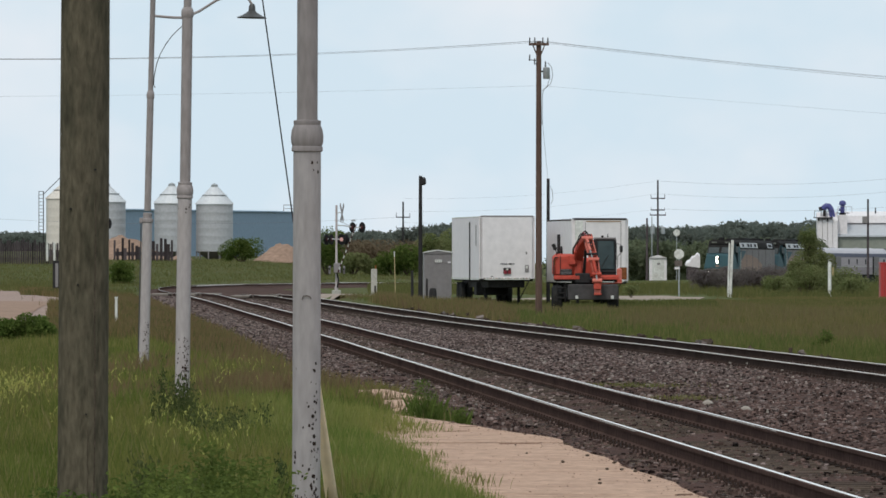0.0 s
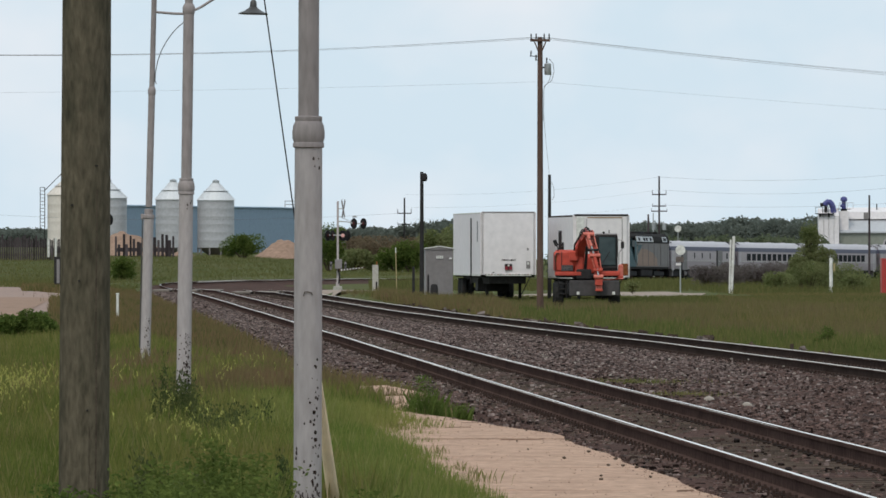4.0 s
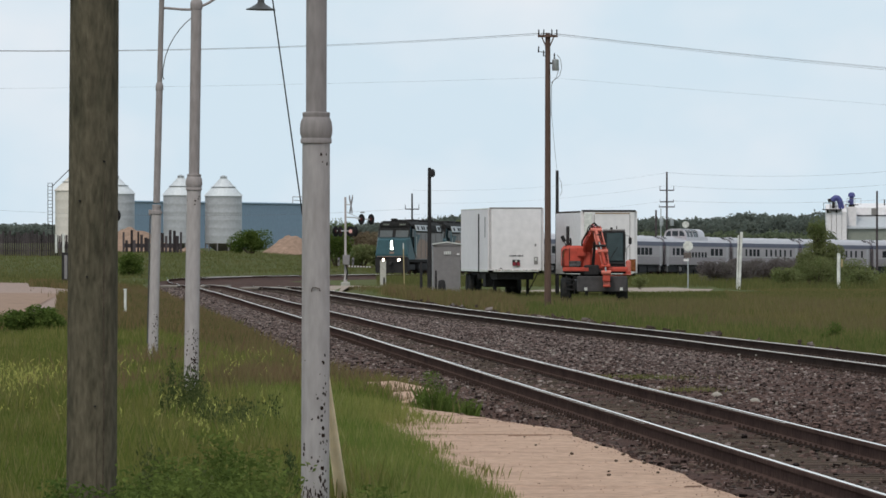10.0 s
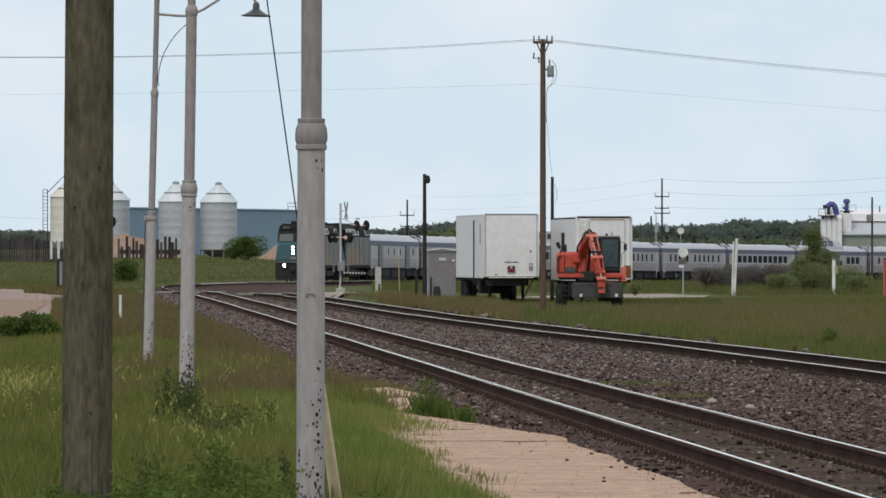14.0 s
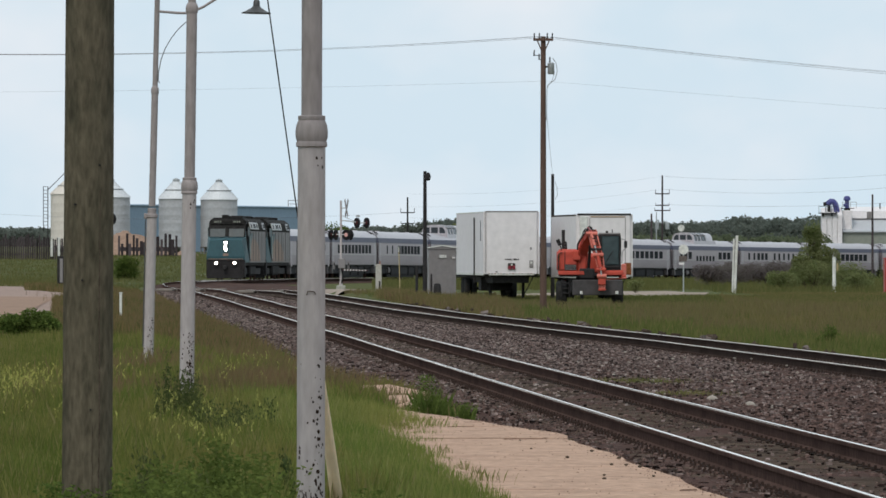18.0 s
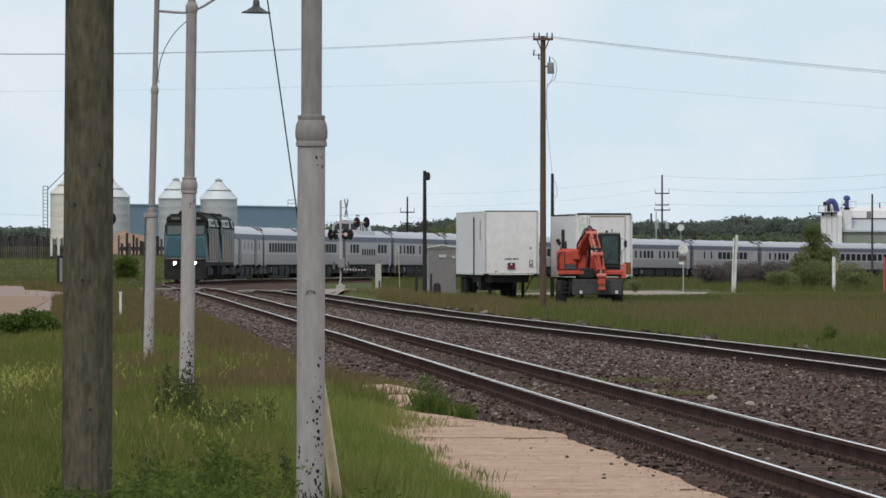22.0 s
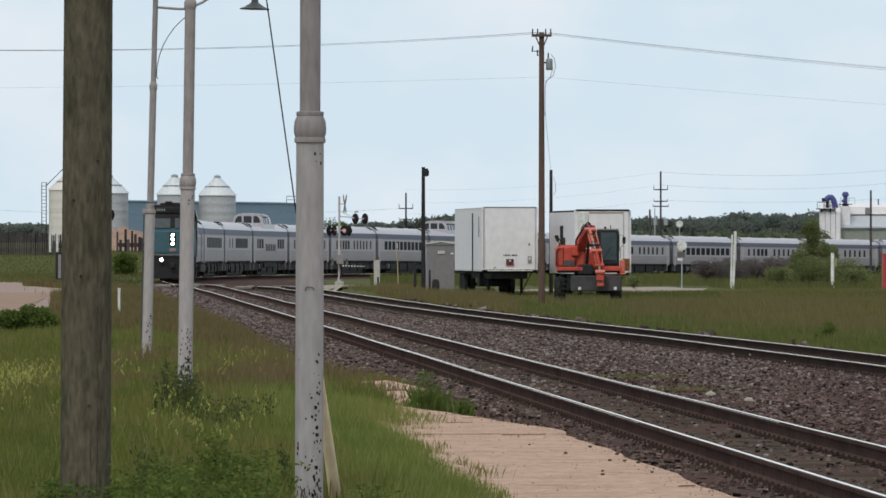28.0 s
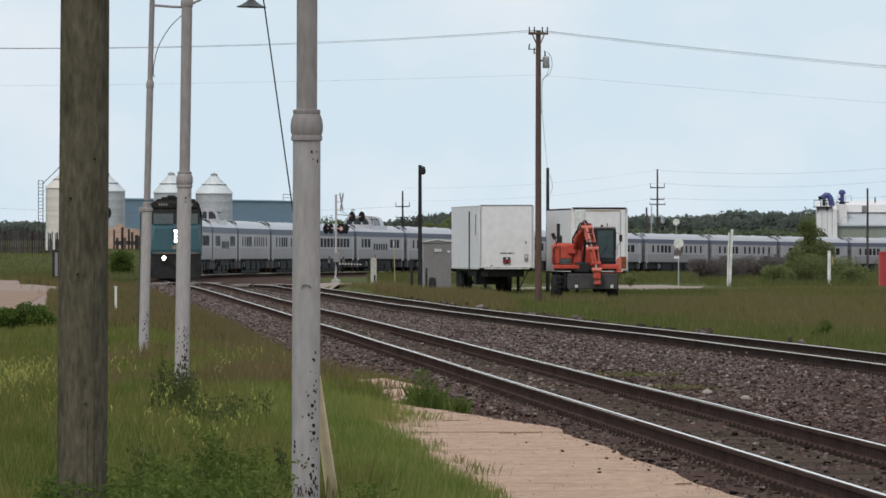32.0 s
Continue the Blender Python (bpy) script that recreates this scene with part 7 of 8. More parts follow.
def build_car(kind, label):
    L = 25.3
    t = thing("passenger_car", label, "railway car", group="passenger cars")
    body = part("body", prism(bmesh.new(), LOWER, -L / 2, L / 2), M["silver"], t, "fluted stainless steel sides")
    for s in (-1, 1):
        for k in range(7):
            part("flute", box(bmesh.new(), (0, s * 1.522, 1.24 + k * 0.115), (L - 1.4, 0.03, 0.06)), M["silver"], body)
    for s in (-1, 1):
        part("window_panel", box(bmesh.new(), (0, s * 1.519, 2.53), (L - 3.0, 0.03, 0.92), None, 0.01), M["bright_panel"], body, "brighter panel round the windows")
        part("belt_rail", box(bmesh.new(), (0, s * 1.53, 2.02), (L - 2.6, 0.03, 0.045)), M["white_old"], body, "pale rub rail below the windows")
        part("sill_groove", box(bmesh.new(), (0, s * 1.515, 1.165), (L - 1.0, 0.03, 0.05)), M["shed"], body)
    part("letterboard", prism(bmesh.new(), BAND, -L / 2, L / 2), M["blue_band"], t, "dark blue band under the roof")
    roof = part("roof", prism(bmesh.new(), ROOF, -L / 2, L / 2), M["roof_silver"], t, "pale stainless roof", True)
    for sx in (-1, 1):
        e = part("vestibule", prism(bmesh.new(), [(-0.55, 1.0), (-0.55, 3.3), (-0.35, 3.75), (0.35, 3.75), (0.55, 3.3), (0.55, 1.0)], sx * L / 2 - 0.05, sx * (L / 2 + 0.34)), M["rubber"], t, "black rubber gangway")
        part("end_band", prism(bmesh.new(), [(y * 1.004, 4.094 if z > 4.05 else z) for y, z in SIDE], sx * (L / 2 - 0.12) - 0.09, sx * (L / 2 - 0.12) + 0.09), M["dark"], e, "dark end seam")
        part("coupler", box(bmesh.new(), (sx * (L / 2 + 0.3), 0, 0.85), (0.75, 0.25, 0.28), None, 0.04), M["dark"], t)
        truck(t, sx * 9.1)
        for q in (0.9, 1.5):
            part("roof_grab", tube(bmesh.new(), [(sx * (L / 2 - q), 1.25, 3.80), (sx * (L / 2 - q), 1.05, 3.98), (sx * (L / 2 - q), 0.8, 4.06)], 0.035, 5), M["dark"], roof, "dark roof grab iron")
            part("roof_grab", tube(bmesh.new(), [(sx * (L / 2 - q), -1.25, 3.80), (sx * (L / 2 - q), -1.05, 3.98), (sx * (L / 2 - q), -0.8, 4.06)], 0.035, 5), M["dark"], roof, "dark roof grab iron")
        for s in (-1, 1):
            part("door", box(bmesh.new(), (sx * (L / 2 - 1.1), s * 1.52, 2.05), (0.8, 0.03, 2.05), None, 0.02), M["roof_silver"], body)
            part("steps", box(bmesh.new(), (sx * (L / 2 - 1.1), s * 1.3, 0.72), (0.30, 0.35, 0.62), None, 0.03), M["loco_grey"], t)
    part("underframe", box(bmesh.new(), (0, 0, 0.80), (L - 0.8, 2.3, 0.72), None, 0.03), M["black"], t)
    part("equipment_rack", box(bmesh.new(), (-0.3, 0, 0.42), (13.6, 2.3, 0.72), None, 0.06), M["black"], t)
    rng = random.Random(len(label) * 7 + len(kind))
    for x in (-8.5, -3.0, 4.5, 9.5):
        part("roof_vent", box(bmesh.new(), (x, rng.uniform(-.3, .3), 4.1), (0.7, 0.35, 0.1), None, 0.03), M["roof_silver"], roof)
    for x, w in ((-5.0, 2.9), (-1.3, 4.2), (3.4, 4.4)):
        part("underfloor_box", box(bmesh.new(), (x, 0, 0.66), (w, 2.6, 0.66), None, 0.04), M["black"], t)
    part("underfloor_box", box(bmesh.new(), (6.0, 0.9, 0.7), (1.2, 0.8, 0.5), None, 0.1), M["loco_grey"], t)
    for x in (-6.9, -3.2, 1.0, 5.4, 6.9):
        for s in (-1, 1):
            part("pipe", tube(bmesh.new(), [(x, s * 1.25, 1.05), (x + 0.1, s * 1.36, 0.7), (x + 0.05, s * 1.3, 0.25)], 0.045, 5), M["black"], t)
    if kind == "baggage":
        for x in (7.2, -6.4):
            for s in (-1, 1):
                part("cargo_door", box(bmesh.new(), (x, s * 1.525, 2.1), (2.1, 0.04, 2.1), None, 0.02), M["loco_grey"], body, "dark grey sliding cargo door")
                part("door_gap", box(bmesh.new(), (x + 1.1, s * 1.54, 2.1), (0.5, 0.02, 2.1)), M["dark"], body)
        windows(body, [(3.4, 0.35), (0.5, 0.35), (-2.6, 0.35), (-9.2, 0.5)], 2.3, 2.85)
    elif kind == "coach":
        windows(body, [(-8.6 + k * 1.9, 1.35) for k in range(10)], 2.15, 2.85)
    elif kind == "sleeper":
        windows(body, [(-9.4, 0.6)] + [x for k in range(5) for x in ((-7.2 + k * 1.75, 0.62),)] + [(2.9, 0.9), (4.3, 0.9), (5.7, 0.9), (7.3, 0.62), (9.2, 0.62)], 2.15, 2.85)
    elif kind == "diner":
        windows(body, [(-7.4 + k * 1.62, 1.25) for k in range(7)] + [(5.6, 0.5), (8.2, 0.5)], 2.15, 2.85)
    else:
        windows(body, [(-9.0, 1.2), (-7.3, 1.2), (-5.6, 1.2), (6.0, 1.2), (7.7, 1.2), (9.3, 0.8)], 2.15, 2.85)
        windows(body, [(-3.0 + k * 1.25, 0.72) for k in range(6)], 1.95, 2.45)
        part("skirt", box(bmesh.new(), (0.2, 0, 0.82), (7.5, 2.9, 0.36), None, 0.03), M["dark"], t)
        dome = part("dome", prism(bmesh.new(), [(-1.36, 3.7), (-1.32, 4.05), (1.32, 4.05), (1.36, 3.7)], -4.4, 3.9), M["roof_silver"], t, "stainless dome base")
        DOM = [(-1.32, 4.05), (-1.22, 4.5), (-0.95, 4.77), (-0.5, 4.90), (0.5, 4.90), (0.95, 4.77), (1.22, 4.5), (1.32, 4.05)]
        part("dome_glass", prism(bmesh.new(), [(y * 0.985, 4.05 + (z - 4.05) * 0.985) for y, z in DOM], -1.0, 3.6), M["dome_glass"], dome, "grey tinted curved dome glazing", True)
        part("dome_tail", prism(bmesh.new(), DOM, -4.2, -0.9, 0.80, 1.0), M["roof_silver"], dome, "ribbed stainless rear of the dome", True)
        for x in (3.62, 2.35, 1.1, -0.95):
            part("dome_frame", prism(bmesh.new(), [(y * 1.01, 4.05 + (z - 4.05) * 1.02) for y, z in DOM], x - 0.11, x + 0.11), M["roof_silver"], dome)
        for y, z in ((0, 4.90), (-1.1, 4.67), (1.1, 4.67)):
            part("dome_rib", box(bmesh.new(), (1.3, y, z), (4.6, 0.16, 0.07)), M["roof_silver"], dome)
        part("dome_face", prism(bmesh.new(), [(-1.1, 4.1), (-1.0, 4.48), (-0.8, 4.68), (0.8, 4.68), (1.0, 4.48), (1.1, 4.1)], 3.74, 3.78), M["dome_glass"], dome)
        for y in (-0.42, 0.42):
            part("dome_mullion", box(bmesh.new(), (3.80, y, 4.40), (0.05, 0.15, 0.62), None, 0.01), M["roof_silver"], dome)
        part("dome_sill", box(bmesh.new(), (3.82, 0, 4.08), (0.08, 2.3, 0.12), None, 0.02), M["roof_silver"], dome)
    return t


def build_loco(label, lit):
    """A full-width road locomotive; x points the way it runs."""
    t = thing("locomotive", label, "locomotive", group="locomotives")
    sec = [(-1.56, 1.25), (-1.575, 1.6), (-1.575, 3.75), (-1.45, 4.15), (-1.05, 4.42), (1.05, 4.42), (1.45, 4.15), (1.575, 3.75), (1.575, 1.6), (1.56, 1.25)]
    low = [(-1.56, 1.25), (-1.575, 1.6), (-1.575, 3.5), (1.575, 3.5), (1.575, 1.6), (1.56, 1.25)]
    top = [(-1.575, 3.5), (-1.575, 3.75), (-1.45, 4.15), (-1.05, 4.42), (1.05, 4.42), (1.45, 4.15), (1.575, 3.75), (1.575, 3.5)]
    body = part("body", prism(bmesh.new(), low, -8.1, 5.1), M["loco_grey"], t, "grey cowl sides with tan wave")
    # side livery: a tan wave and a teal front field
    for s in (-1, 1):
        bm = bmesh.new()
        pts = [(5.05, 1.32), (4.85, 1.32), (4.8, 1.95), (4.25, 2.5), (2.7, 3.32), (5.05, 3.36)]
        bm.faces.new([bm.verts.new((x, s * 1.583, z)) for x, z in pts])
        part("wave", bm, M["teal"], body, "teal field behind the cab")
        bm = bmesh.new()
        pts = [(4.84, 1.33), (-3.8, 1.33), (-3.3, 2.0), (-1.4, 2.6), (1.0, 2.92), (2.9, 2.98), (4.22, 2.50), (4.78, 1.95)]
        bm.faces.new([bm.verts.new((x, s * 1.585, z)) for x, z in pts])
        part("wave", bm, M["loco_tan"], body, "faded tan wave")
        for x in (4.6, 2.5, 0.3, -2.0, -4.6, -7.4):
            part("side_post", box(bmesh.new(), (x, s * 1.595, 2.42), (0.07, 0.05, 2.1), None, 0.012), M["loco_grey"], body, "upright post")
        for x, w in ((-6.9, 1.2), (-5.4, 1.2), (-3.9, 1.2)):
            part("door", box(bmesh.new(), (x, s * 1.58, 2.35), (w, 0.02, 1.9), None, 0.006), M["loco_grey"], body)
    roof = part("roof", prism(bmesh.new(), top, -8.1, 5.1), M["loco_roof"], t, "sooty dark roof")
    for s in (-1, 1):
        fr = part("intake_panel", box(bmesh.new(), (0, 0, 0), (6.4, 0.06, 0.52), pose(1.75, s * 1.545, 3.88, s * 17, 0, 0), 0.015), M["plant_roof"], roof, "pale slanted intake panel")
        for x, w in ((3.9, 0.62), (1.9, 0.7), (0.9, 0.6), (-0.6, 0.7)):
            part("screen", box(bmesh.new(), (0, 0, 0), (w, 0.03, 0.30), pose(x, s * 1.585, 3.88, s * 17, 0, 0), 0.006), M["black"], fr)
        for x in (4.95, 2.9, -1.4):
            part("panel_edge", box(bmesh.new(), (0, 0, 0), (0.08, 0.05, 0.54), pose(x, s * 1.575, 3.88, s * 17, 0, 0), 0.01), M["white_old"], fr)
        fr = part("rear_intake", box(bmesh.new(), (0, 0, 0), (1.7, 0.06, 0.5), pose(-6.2, s * 1.545, 3.88, s * 17, 0, 0), 0.015), M["plant_roof"], roof, "pale slanted intake panel")
        part("screen", box(bmesh.new(), (0, 0, 0), (1.1, 0.03, 0.30), pose(-6.2, s * 1.585, 3.88, s * 17, 0, 0), 0.006), M["black"], fr)
    for x in (-6.6, -4.6):
        part("fan", lathe(bmesh.new(), [(0.7, 4.4), (0.72, 4.58), (0.6, 4.62)], 20, Matrix.Translation((x, 0, 0))), M["loco_roof"], roof)
    part("exhaust_stack", box(bmesh.new(), (-1.2, 0, 4.5), (1.8, 0.9, 0.28), None, 0.05), M["black"], roof)
    part("dynamic_brake", box(bmesh.new(), (1.6, 0, 4.48), (2.0, 1.6, 0.25), None, 0.05), M["loco_roof"], roof)
    # cab and nose
    bm = bmesh.new()
    prof = [(5.1, 1.25), (7.9, 1.25), (7.95, 1.44), (8.33, 1.48), (8.36, 1.7), (8.22, 2.86), (8.1, 2.93), (7.35, 3.03), (6.75, 4.15), (6.45, 4.42), (5.1, 4.42)]
    for_side = []
    for s in (-1, 1):
        ring = []
        for x, z in prof:
            wy = 1.575 if x < 7 else 1.5
            if z > 4.3:
                wy = 1.1
            elif z > 4.0:
                wy = 1.42
            if x > 8 and z > 2.5:
                wy = 1.25
            ring.append(bm.verts.new((x, s * wy, z)))
        for_side.append(ring)
    a, b = for_side
    bm.faces.new(a)
    bm.faces.new(b[::-1])
    for i in range(len(prof)):
        j = (i + 1) % len(prof)
        bm.faces.new((a[i], b[i], b[j], a[j]))
    nose = part("cab", bm, M["teal"], t, "teal cab and nose")
    part("cab_roof", prism(bmesh.new(), [(-1.46, 4.0), (-1.42, 4.2), (-1.1, 4.46), (1.1, 4.46), (1.42, 4.2), (1.46, 4.0)], 5.1, 6.82, 1.0, 1.0), M["loco_roof"], nose, "black cab roof")
    part("visor", box(bmesh.new(), (6.75, 0, 4.16), (0.5, 2.7, 0.40), pose(0, 0, -0.03), 0.06), M["loco_roof"], nose, "black number board visor")
    for y in (-0.75, 0.75):
        nb = part("number_board", box(bmesh.new(), (7.01, y, 4.16), (0.02, 0.7, 0.2)), M["dark"], nose, "dark number board")
        for k in range(4):
            part("bar", box(bmesh.new(), (7.03, y - 0.22 + k * 0.145, 4.16), (0.012, 0.09, 0.13)), M["plant_wall"], nb)
    for y in (-0.74, 0.74):
        part("windshield", box(bmesh.new(), (0, 0, 0), (0.03, 1.18, 0.66), pose(7.225, y, 3.37, 0, -28.5, 0), 0.01), M["windshield"], nose, "windshield pane with the sky's reflection painted grey")
    part("windshield_frame", box(bmesh.new(), (0, 0, 0), (0.02, 2.9, 1.06), pose(7.10, 0, 3.57, 0, -28.5, 0), 0.01), M["loco_roof"], nose)
    part("nose_stripe", box(bmesh.new(), (8.345, 0, 1.50), (0.03, 2.7, 0.05), None, 0.006), M["loco_tan"], nose, "thin faded yellow stripe")
    part("horn", box(bmesh.new(), (5.9, -0.25, 4.56), (0.7, 0.5, 0.22), None, 0.05), M["loco_roof"], nose)
    for s in (-1, 1):
        part("side_window", box(bmesh.new(), (6.05, s * 1.57, 3.45), (1.1, 0.03, 0.62), None, 0.01), M["windshield"], nose)
        part("cab_door", box(bmesh.new(), (5.3, s * 1.58, 2.8), (0.7, 0.02, 1.9), None, 0.01), M["teal"], nose)
        part("handrail", rod(bmesh.new(), (4.85, s * 1.62, 1.5), (4.85, s * 1.62, 3.2), 0.02, seg=6), M["white_old"], nose)
    # lights: a stack of three on the nose, ditch lights below
    hl = part("headlight", box(bmesh.new(), (8.27, 0, 2.42), (0.14, 0.38, 0.86), None, 0.05), M["black"], nose)
    for z in (2.17, 2.42, 2.67):
        m = Matrix.Translation((8.34, 0, z)) @ Matrix.Rotation(radians(90), 4, "Y")
        # added tube: blocks part of the lens when seen off its axis
        br = part("barrel", lathe(bmesh.new(), [(0.105, 0.0), (0.123, 0.0), (0.123, 0.16), (0.112, 0.16), (0.108, 0.02)], 18, m), M["black"], hl, "short black tube added to hide the lens from the side")
        part("lens", lathe(bmesh.new(), [(0.090, 0.012), (0.080, 0.040), (0.04, 0.060)], 16, m), M["beam"] if lit else M["windshield"], br, "glowing white headlight" if lit else "unlit headlight")
    part("emblem", box(bmesh.new(), (8.335, 0, 1.80), (0.06, 0.42, 0.20), None, 0.02), M["loco_tan"], nose, "faded yellow emblem")
    pil = part("pilot", prism(bmesh.new(), [(-1.5, 0.25), (-1.5, 1.42), (1.5, 1.42), (1.5, 0.25)], 7.6, 8.43), M["dark"], t, "dark pilot with plow")
    for y in (-0.72, 0.72):
        d = part("ditch_light", lathe(bmesh.new(), [(0.13, -0.1), (0.145, 0.0), (0.145, 0.17), (0.136, 0.17), (0.11, 0.08)], 18, Matrix.Translation((8.5, y, 1.22)) @ Matrix.Rotation(radians(90), 4, "Y")), M["dark"], t)
        part("lens", lathe(bmesh.new(), [(0.092, 0.085), (0.08, 0.11), (0.04, 0.13)], 16, Matrix.Translation((8.5, y, 1.22)) @ Matrix.Rotation(radians(90), 4, "Y")), M["ditch"] if lit else M["windshield"], d, "glowing warm white lens" if lit else "unlit lens")
    part("plow", prism(bmesh.new(), [(-1.45, 0.12), (-1.3, 0.75), (1.3, 0.75), (1.45, 0.12)], 8.4, 8.62), M["dark"], pil)
    part("coupler", box(bmesh.new(), (8.7, 0, 0.88), (0.5, 0.28, 0.32), None, 0.05), M["dark"], t)
    part("end_sill", box(bmesh.new(), (8.42, 0, 1.40), (0.08, 2.9, 0.10), None, 0.01), M["dark"], t)
    for s in (-1, 1):
        part("grab_iron", tube(bmesh.new(), [(8.5, s * 1.2, 0.5), (8.55, s * 1.2, 1.1), (8.5, s * 1.2, 1.5)], 0.02, 6), M["dark"], t)
    part("sill", box(bmesh.new(), (-0.2, 0, 1.14), (16.2, 2.9, 0.24), None, 0.03), M["dark"], t)
    part("fuel_tank", box(bmesh.new(), (0, 0, 0.68), (4.6, 2.7, 0.75), None, 0.12), M["dark"], t)
    for x in (-5.4, 5.4):
        truck(t, x, 2.75, 0.51)
    return t


def stretch(ob, k_y, k_z):
    """Widens and raises the meshes of a thing, before any copy is made."""
    for o in ob.children_recursive:
        o.data.transform(Matrix.Diagonal((1, k_y, k_z, 1)))
    return ob


def build_train():
    first = stretch(build_loco("teal and grey diesel locomotive with lit headlights", True), 1.05, 1.15)
    second = stretch(build_loco("grey and tan diesel locomotive behind the leading one", False), 1.05, 1.15)
    kinds = ["baggage", "coach", "diner", "dome", "sleeper", "sleeper", "coach", "dome", "sleeper", "diner", "sleeper", "coach", "sleeper", "sleeper", "coach", "sleeper", "sleeper"]
    labels = {"baggage": "stainless steel baggage car with blue band", "coach": "stainless steel coach with wide windows and blue band", "diner": "stainless steel dining car with blue band", "dome": "stainless steel dome car with glazed dome and blue band", "sleeper": "stainless steel sleeping car with small windows and blue band"}
    made, cars = {}, []
    for k in kinds:
        if k in made:
            cars.append(copy_thing(made[k], Matrix()))
        else:
            made[k] = stretch(build_car(k, labels[k]), 1.0, 1.07)
            cars.append(made[k])
    return [(first, 8.65, 5.4), (second, 17.3 + 8.65, 5.4)] + [(c, 34.6 + 13 + 26 * i, 9.1) for i, c in enumerate(cars)]


TRAIN = build_train()


# ---- plants ----
def blades(name, label, x, y, h, w, material, rng, lean=0.35, dz=0.0):
    """Grass: one bent blade at each place."""
    n = len(x)
    z = ground_z(x, y) + dz
    th = rng.random(n) * 6.283
    c, s = np.cos(th), np.sin(th)
    la, ld = lean * h * rng.random(n), rng.random(n) * 6.283
    lx, ly = la * np.cos(ld), la * np.sin(ld)
    P = np.stack([x, y, z], axis=1)
    b0 = P + np.stack([-c * w / 2, -s * w / 2, 0 * h], axis=1)
    b1 = P + np.stack([c * w / 2, s * w / 2, 0 * h], axis=1)
    tip = P + np.stack([lx, ly, h], axis=1)
    mid = P + np.stack([lx * 0.35 - c * w * 0.45, ly * 0.35 - s * w * 0.45, h * 0.55], axis=1)
    co = np.stack([b0, b1, tip, mid], axis=1).reshape(-1, 3)
    ob = new(name, sheet_mesh(name, co, np.arange(4 * n).reshape(-1, 4), M[material], False))
    return tagged(ob, label, "grass", kind="stuff")


def left_field():
    rng = np.random.default_rng(21)

    def sample(n, y0, y1, power=1.0):
        y = y0 + (y1 - y0) * rng.random(n) ** power
        edge = np.interp(y - 67.15, S_GRID, TRACK_X)
        lo, hi = -0.0755 * y - 1.2, edge - 2.0
        x = lo + (hi - lo) * rng.random(n)
        return x, y, edge - x

    # close turf
    x, y, d = sample(150000, 37, 88, 0.9)
    keep = d > 2.99 + 0.55 * (1 - smooth_step(y, 56, 80)) - 0.30 * smooth_step(y, 71, 80) + 0.07 * np.sin(y * 1.9) + 0.06 * np.sin(y * 5.3)
    keep &= ~((y < 53.2) & (np.abs(x * 50 / y + 0.87) < 0.21))
    x, y, d = x[keep], y[keep], d[keep]
    h = (0.12 + 0.20 * rng.random(len(x))) * (0.7 + 0.6 * patchy(x, y, 2.0)) * (0.30 + 0.42 * smooth_step(y, 70, 80) + 0.75 * smooth_step(d, 3.2, 4.6) * (1 - 0.5 * smooth_step(y, 70, 80)))
    near = d < 4.6 + 0.5 * np.sin(y * 0.8) + 0.6 * rng.random(len(x))
    blades("turf", "lush green grass beside the platform", x[near], y[near], h[near], 0.003 + 0.003 * rng.random(int(near.sum())), "lush", rng)
    far = ~near
    blades("turf", "mixed green grass round the posts", x[far], y[far], h[far], 0.005 + 0.004 * rng.random(int(far.sum())), "grass", rng)
    x, y, d = sample(90000, 86, 150)
    keep = d > 2.55 + 0.25 * np.sin(y * 0.7) + 0.15 * (1 - smooth_step(y, 87, 99)) + 0.25 * smooth_step(y, 105, 130)
    keep &= ~((y > 103) & (y < 119.5) & (np.abs(x + 0.0409 * y) < 0.14) & (rng.random(len(x)) < 0.85))
    x, y = x[keep], y[keep]
    h = (0.12 + 0.20 * rng.random(len(x))) * (0.6 + 0.7 * patchy(x, y, 1.2))
    blades("turf", "fresh green grass beside the track", x, y, h, 0.008 + 0.006 * rng.random(len(x)), "grass", rng)
    x, y, d = sample(60000, 150, 260)
    keep = d > 2.8 + 0.3 * np.sin(y * 0.5)
    keep &= ~((y > 170) & (x < -0.0540 * y))
    x, y = x[keep], y[keep]
    blades("meadow", "green and tan meadow grass", x, y, 0.18 + 0.3 * rng.random(len(x)), 0.016 + 0.012 * rng.random(len(x)), "grass_far", rng)
    x, y, d = sample(52000, 255, 440)
    keep = (d > 2.75) & (x > -(0.0525 + 0.0055 * smooth_step(y, 325, 345)) * y)
    x, y = x[keep], y[keep]
    blades("meadow", "green and tan meadow grass", x, y, 0.15 + 0.22 * rng.random(len(x)), 0.03 + 0.02 * rng.random(len(x)), "grass_far", rng)
    # dry grass along the ballast
    y = 75 + 260 * rng.random(26000) ** 1.3
    edge = np.interp(y - 67.15, S_GRID, TRACK_X)
    x = edge - 2.0 - 0.7 * smooth_step(y, 100, 128) - np.abs(rng.normal(0, 0.5 + y * 0.003, len(y)))
    keep = ((y > 94) & (rng.random(len(y)) < 0.3 + 0.7 * smooth_step(y, 130, 170))) | ((y > 88) & (rng.random(len(y)) < 0.2))
    x, y = x[keep], y[keep]
    blades("dry_grass", "tan seeding grass along the ballast", x, y, 0.22 + 0.25 * rng.random(len(x)), 0.006 + y * 0.00005, "grass_dry", rng)
    y = 160 + 95 * rng.random(26000)
    edge = np.interp(y - 67.15, S_GRID, TRACK_X)
    x = edge - 2.8 - 4.5 * rng.random(len(y)) ** 1.3
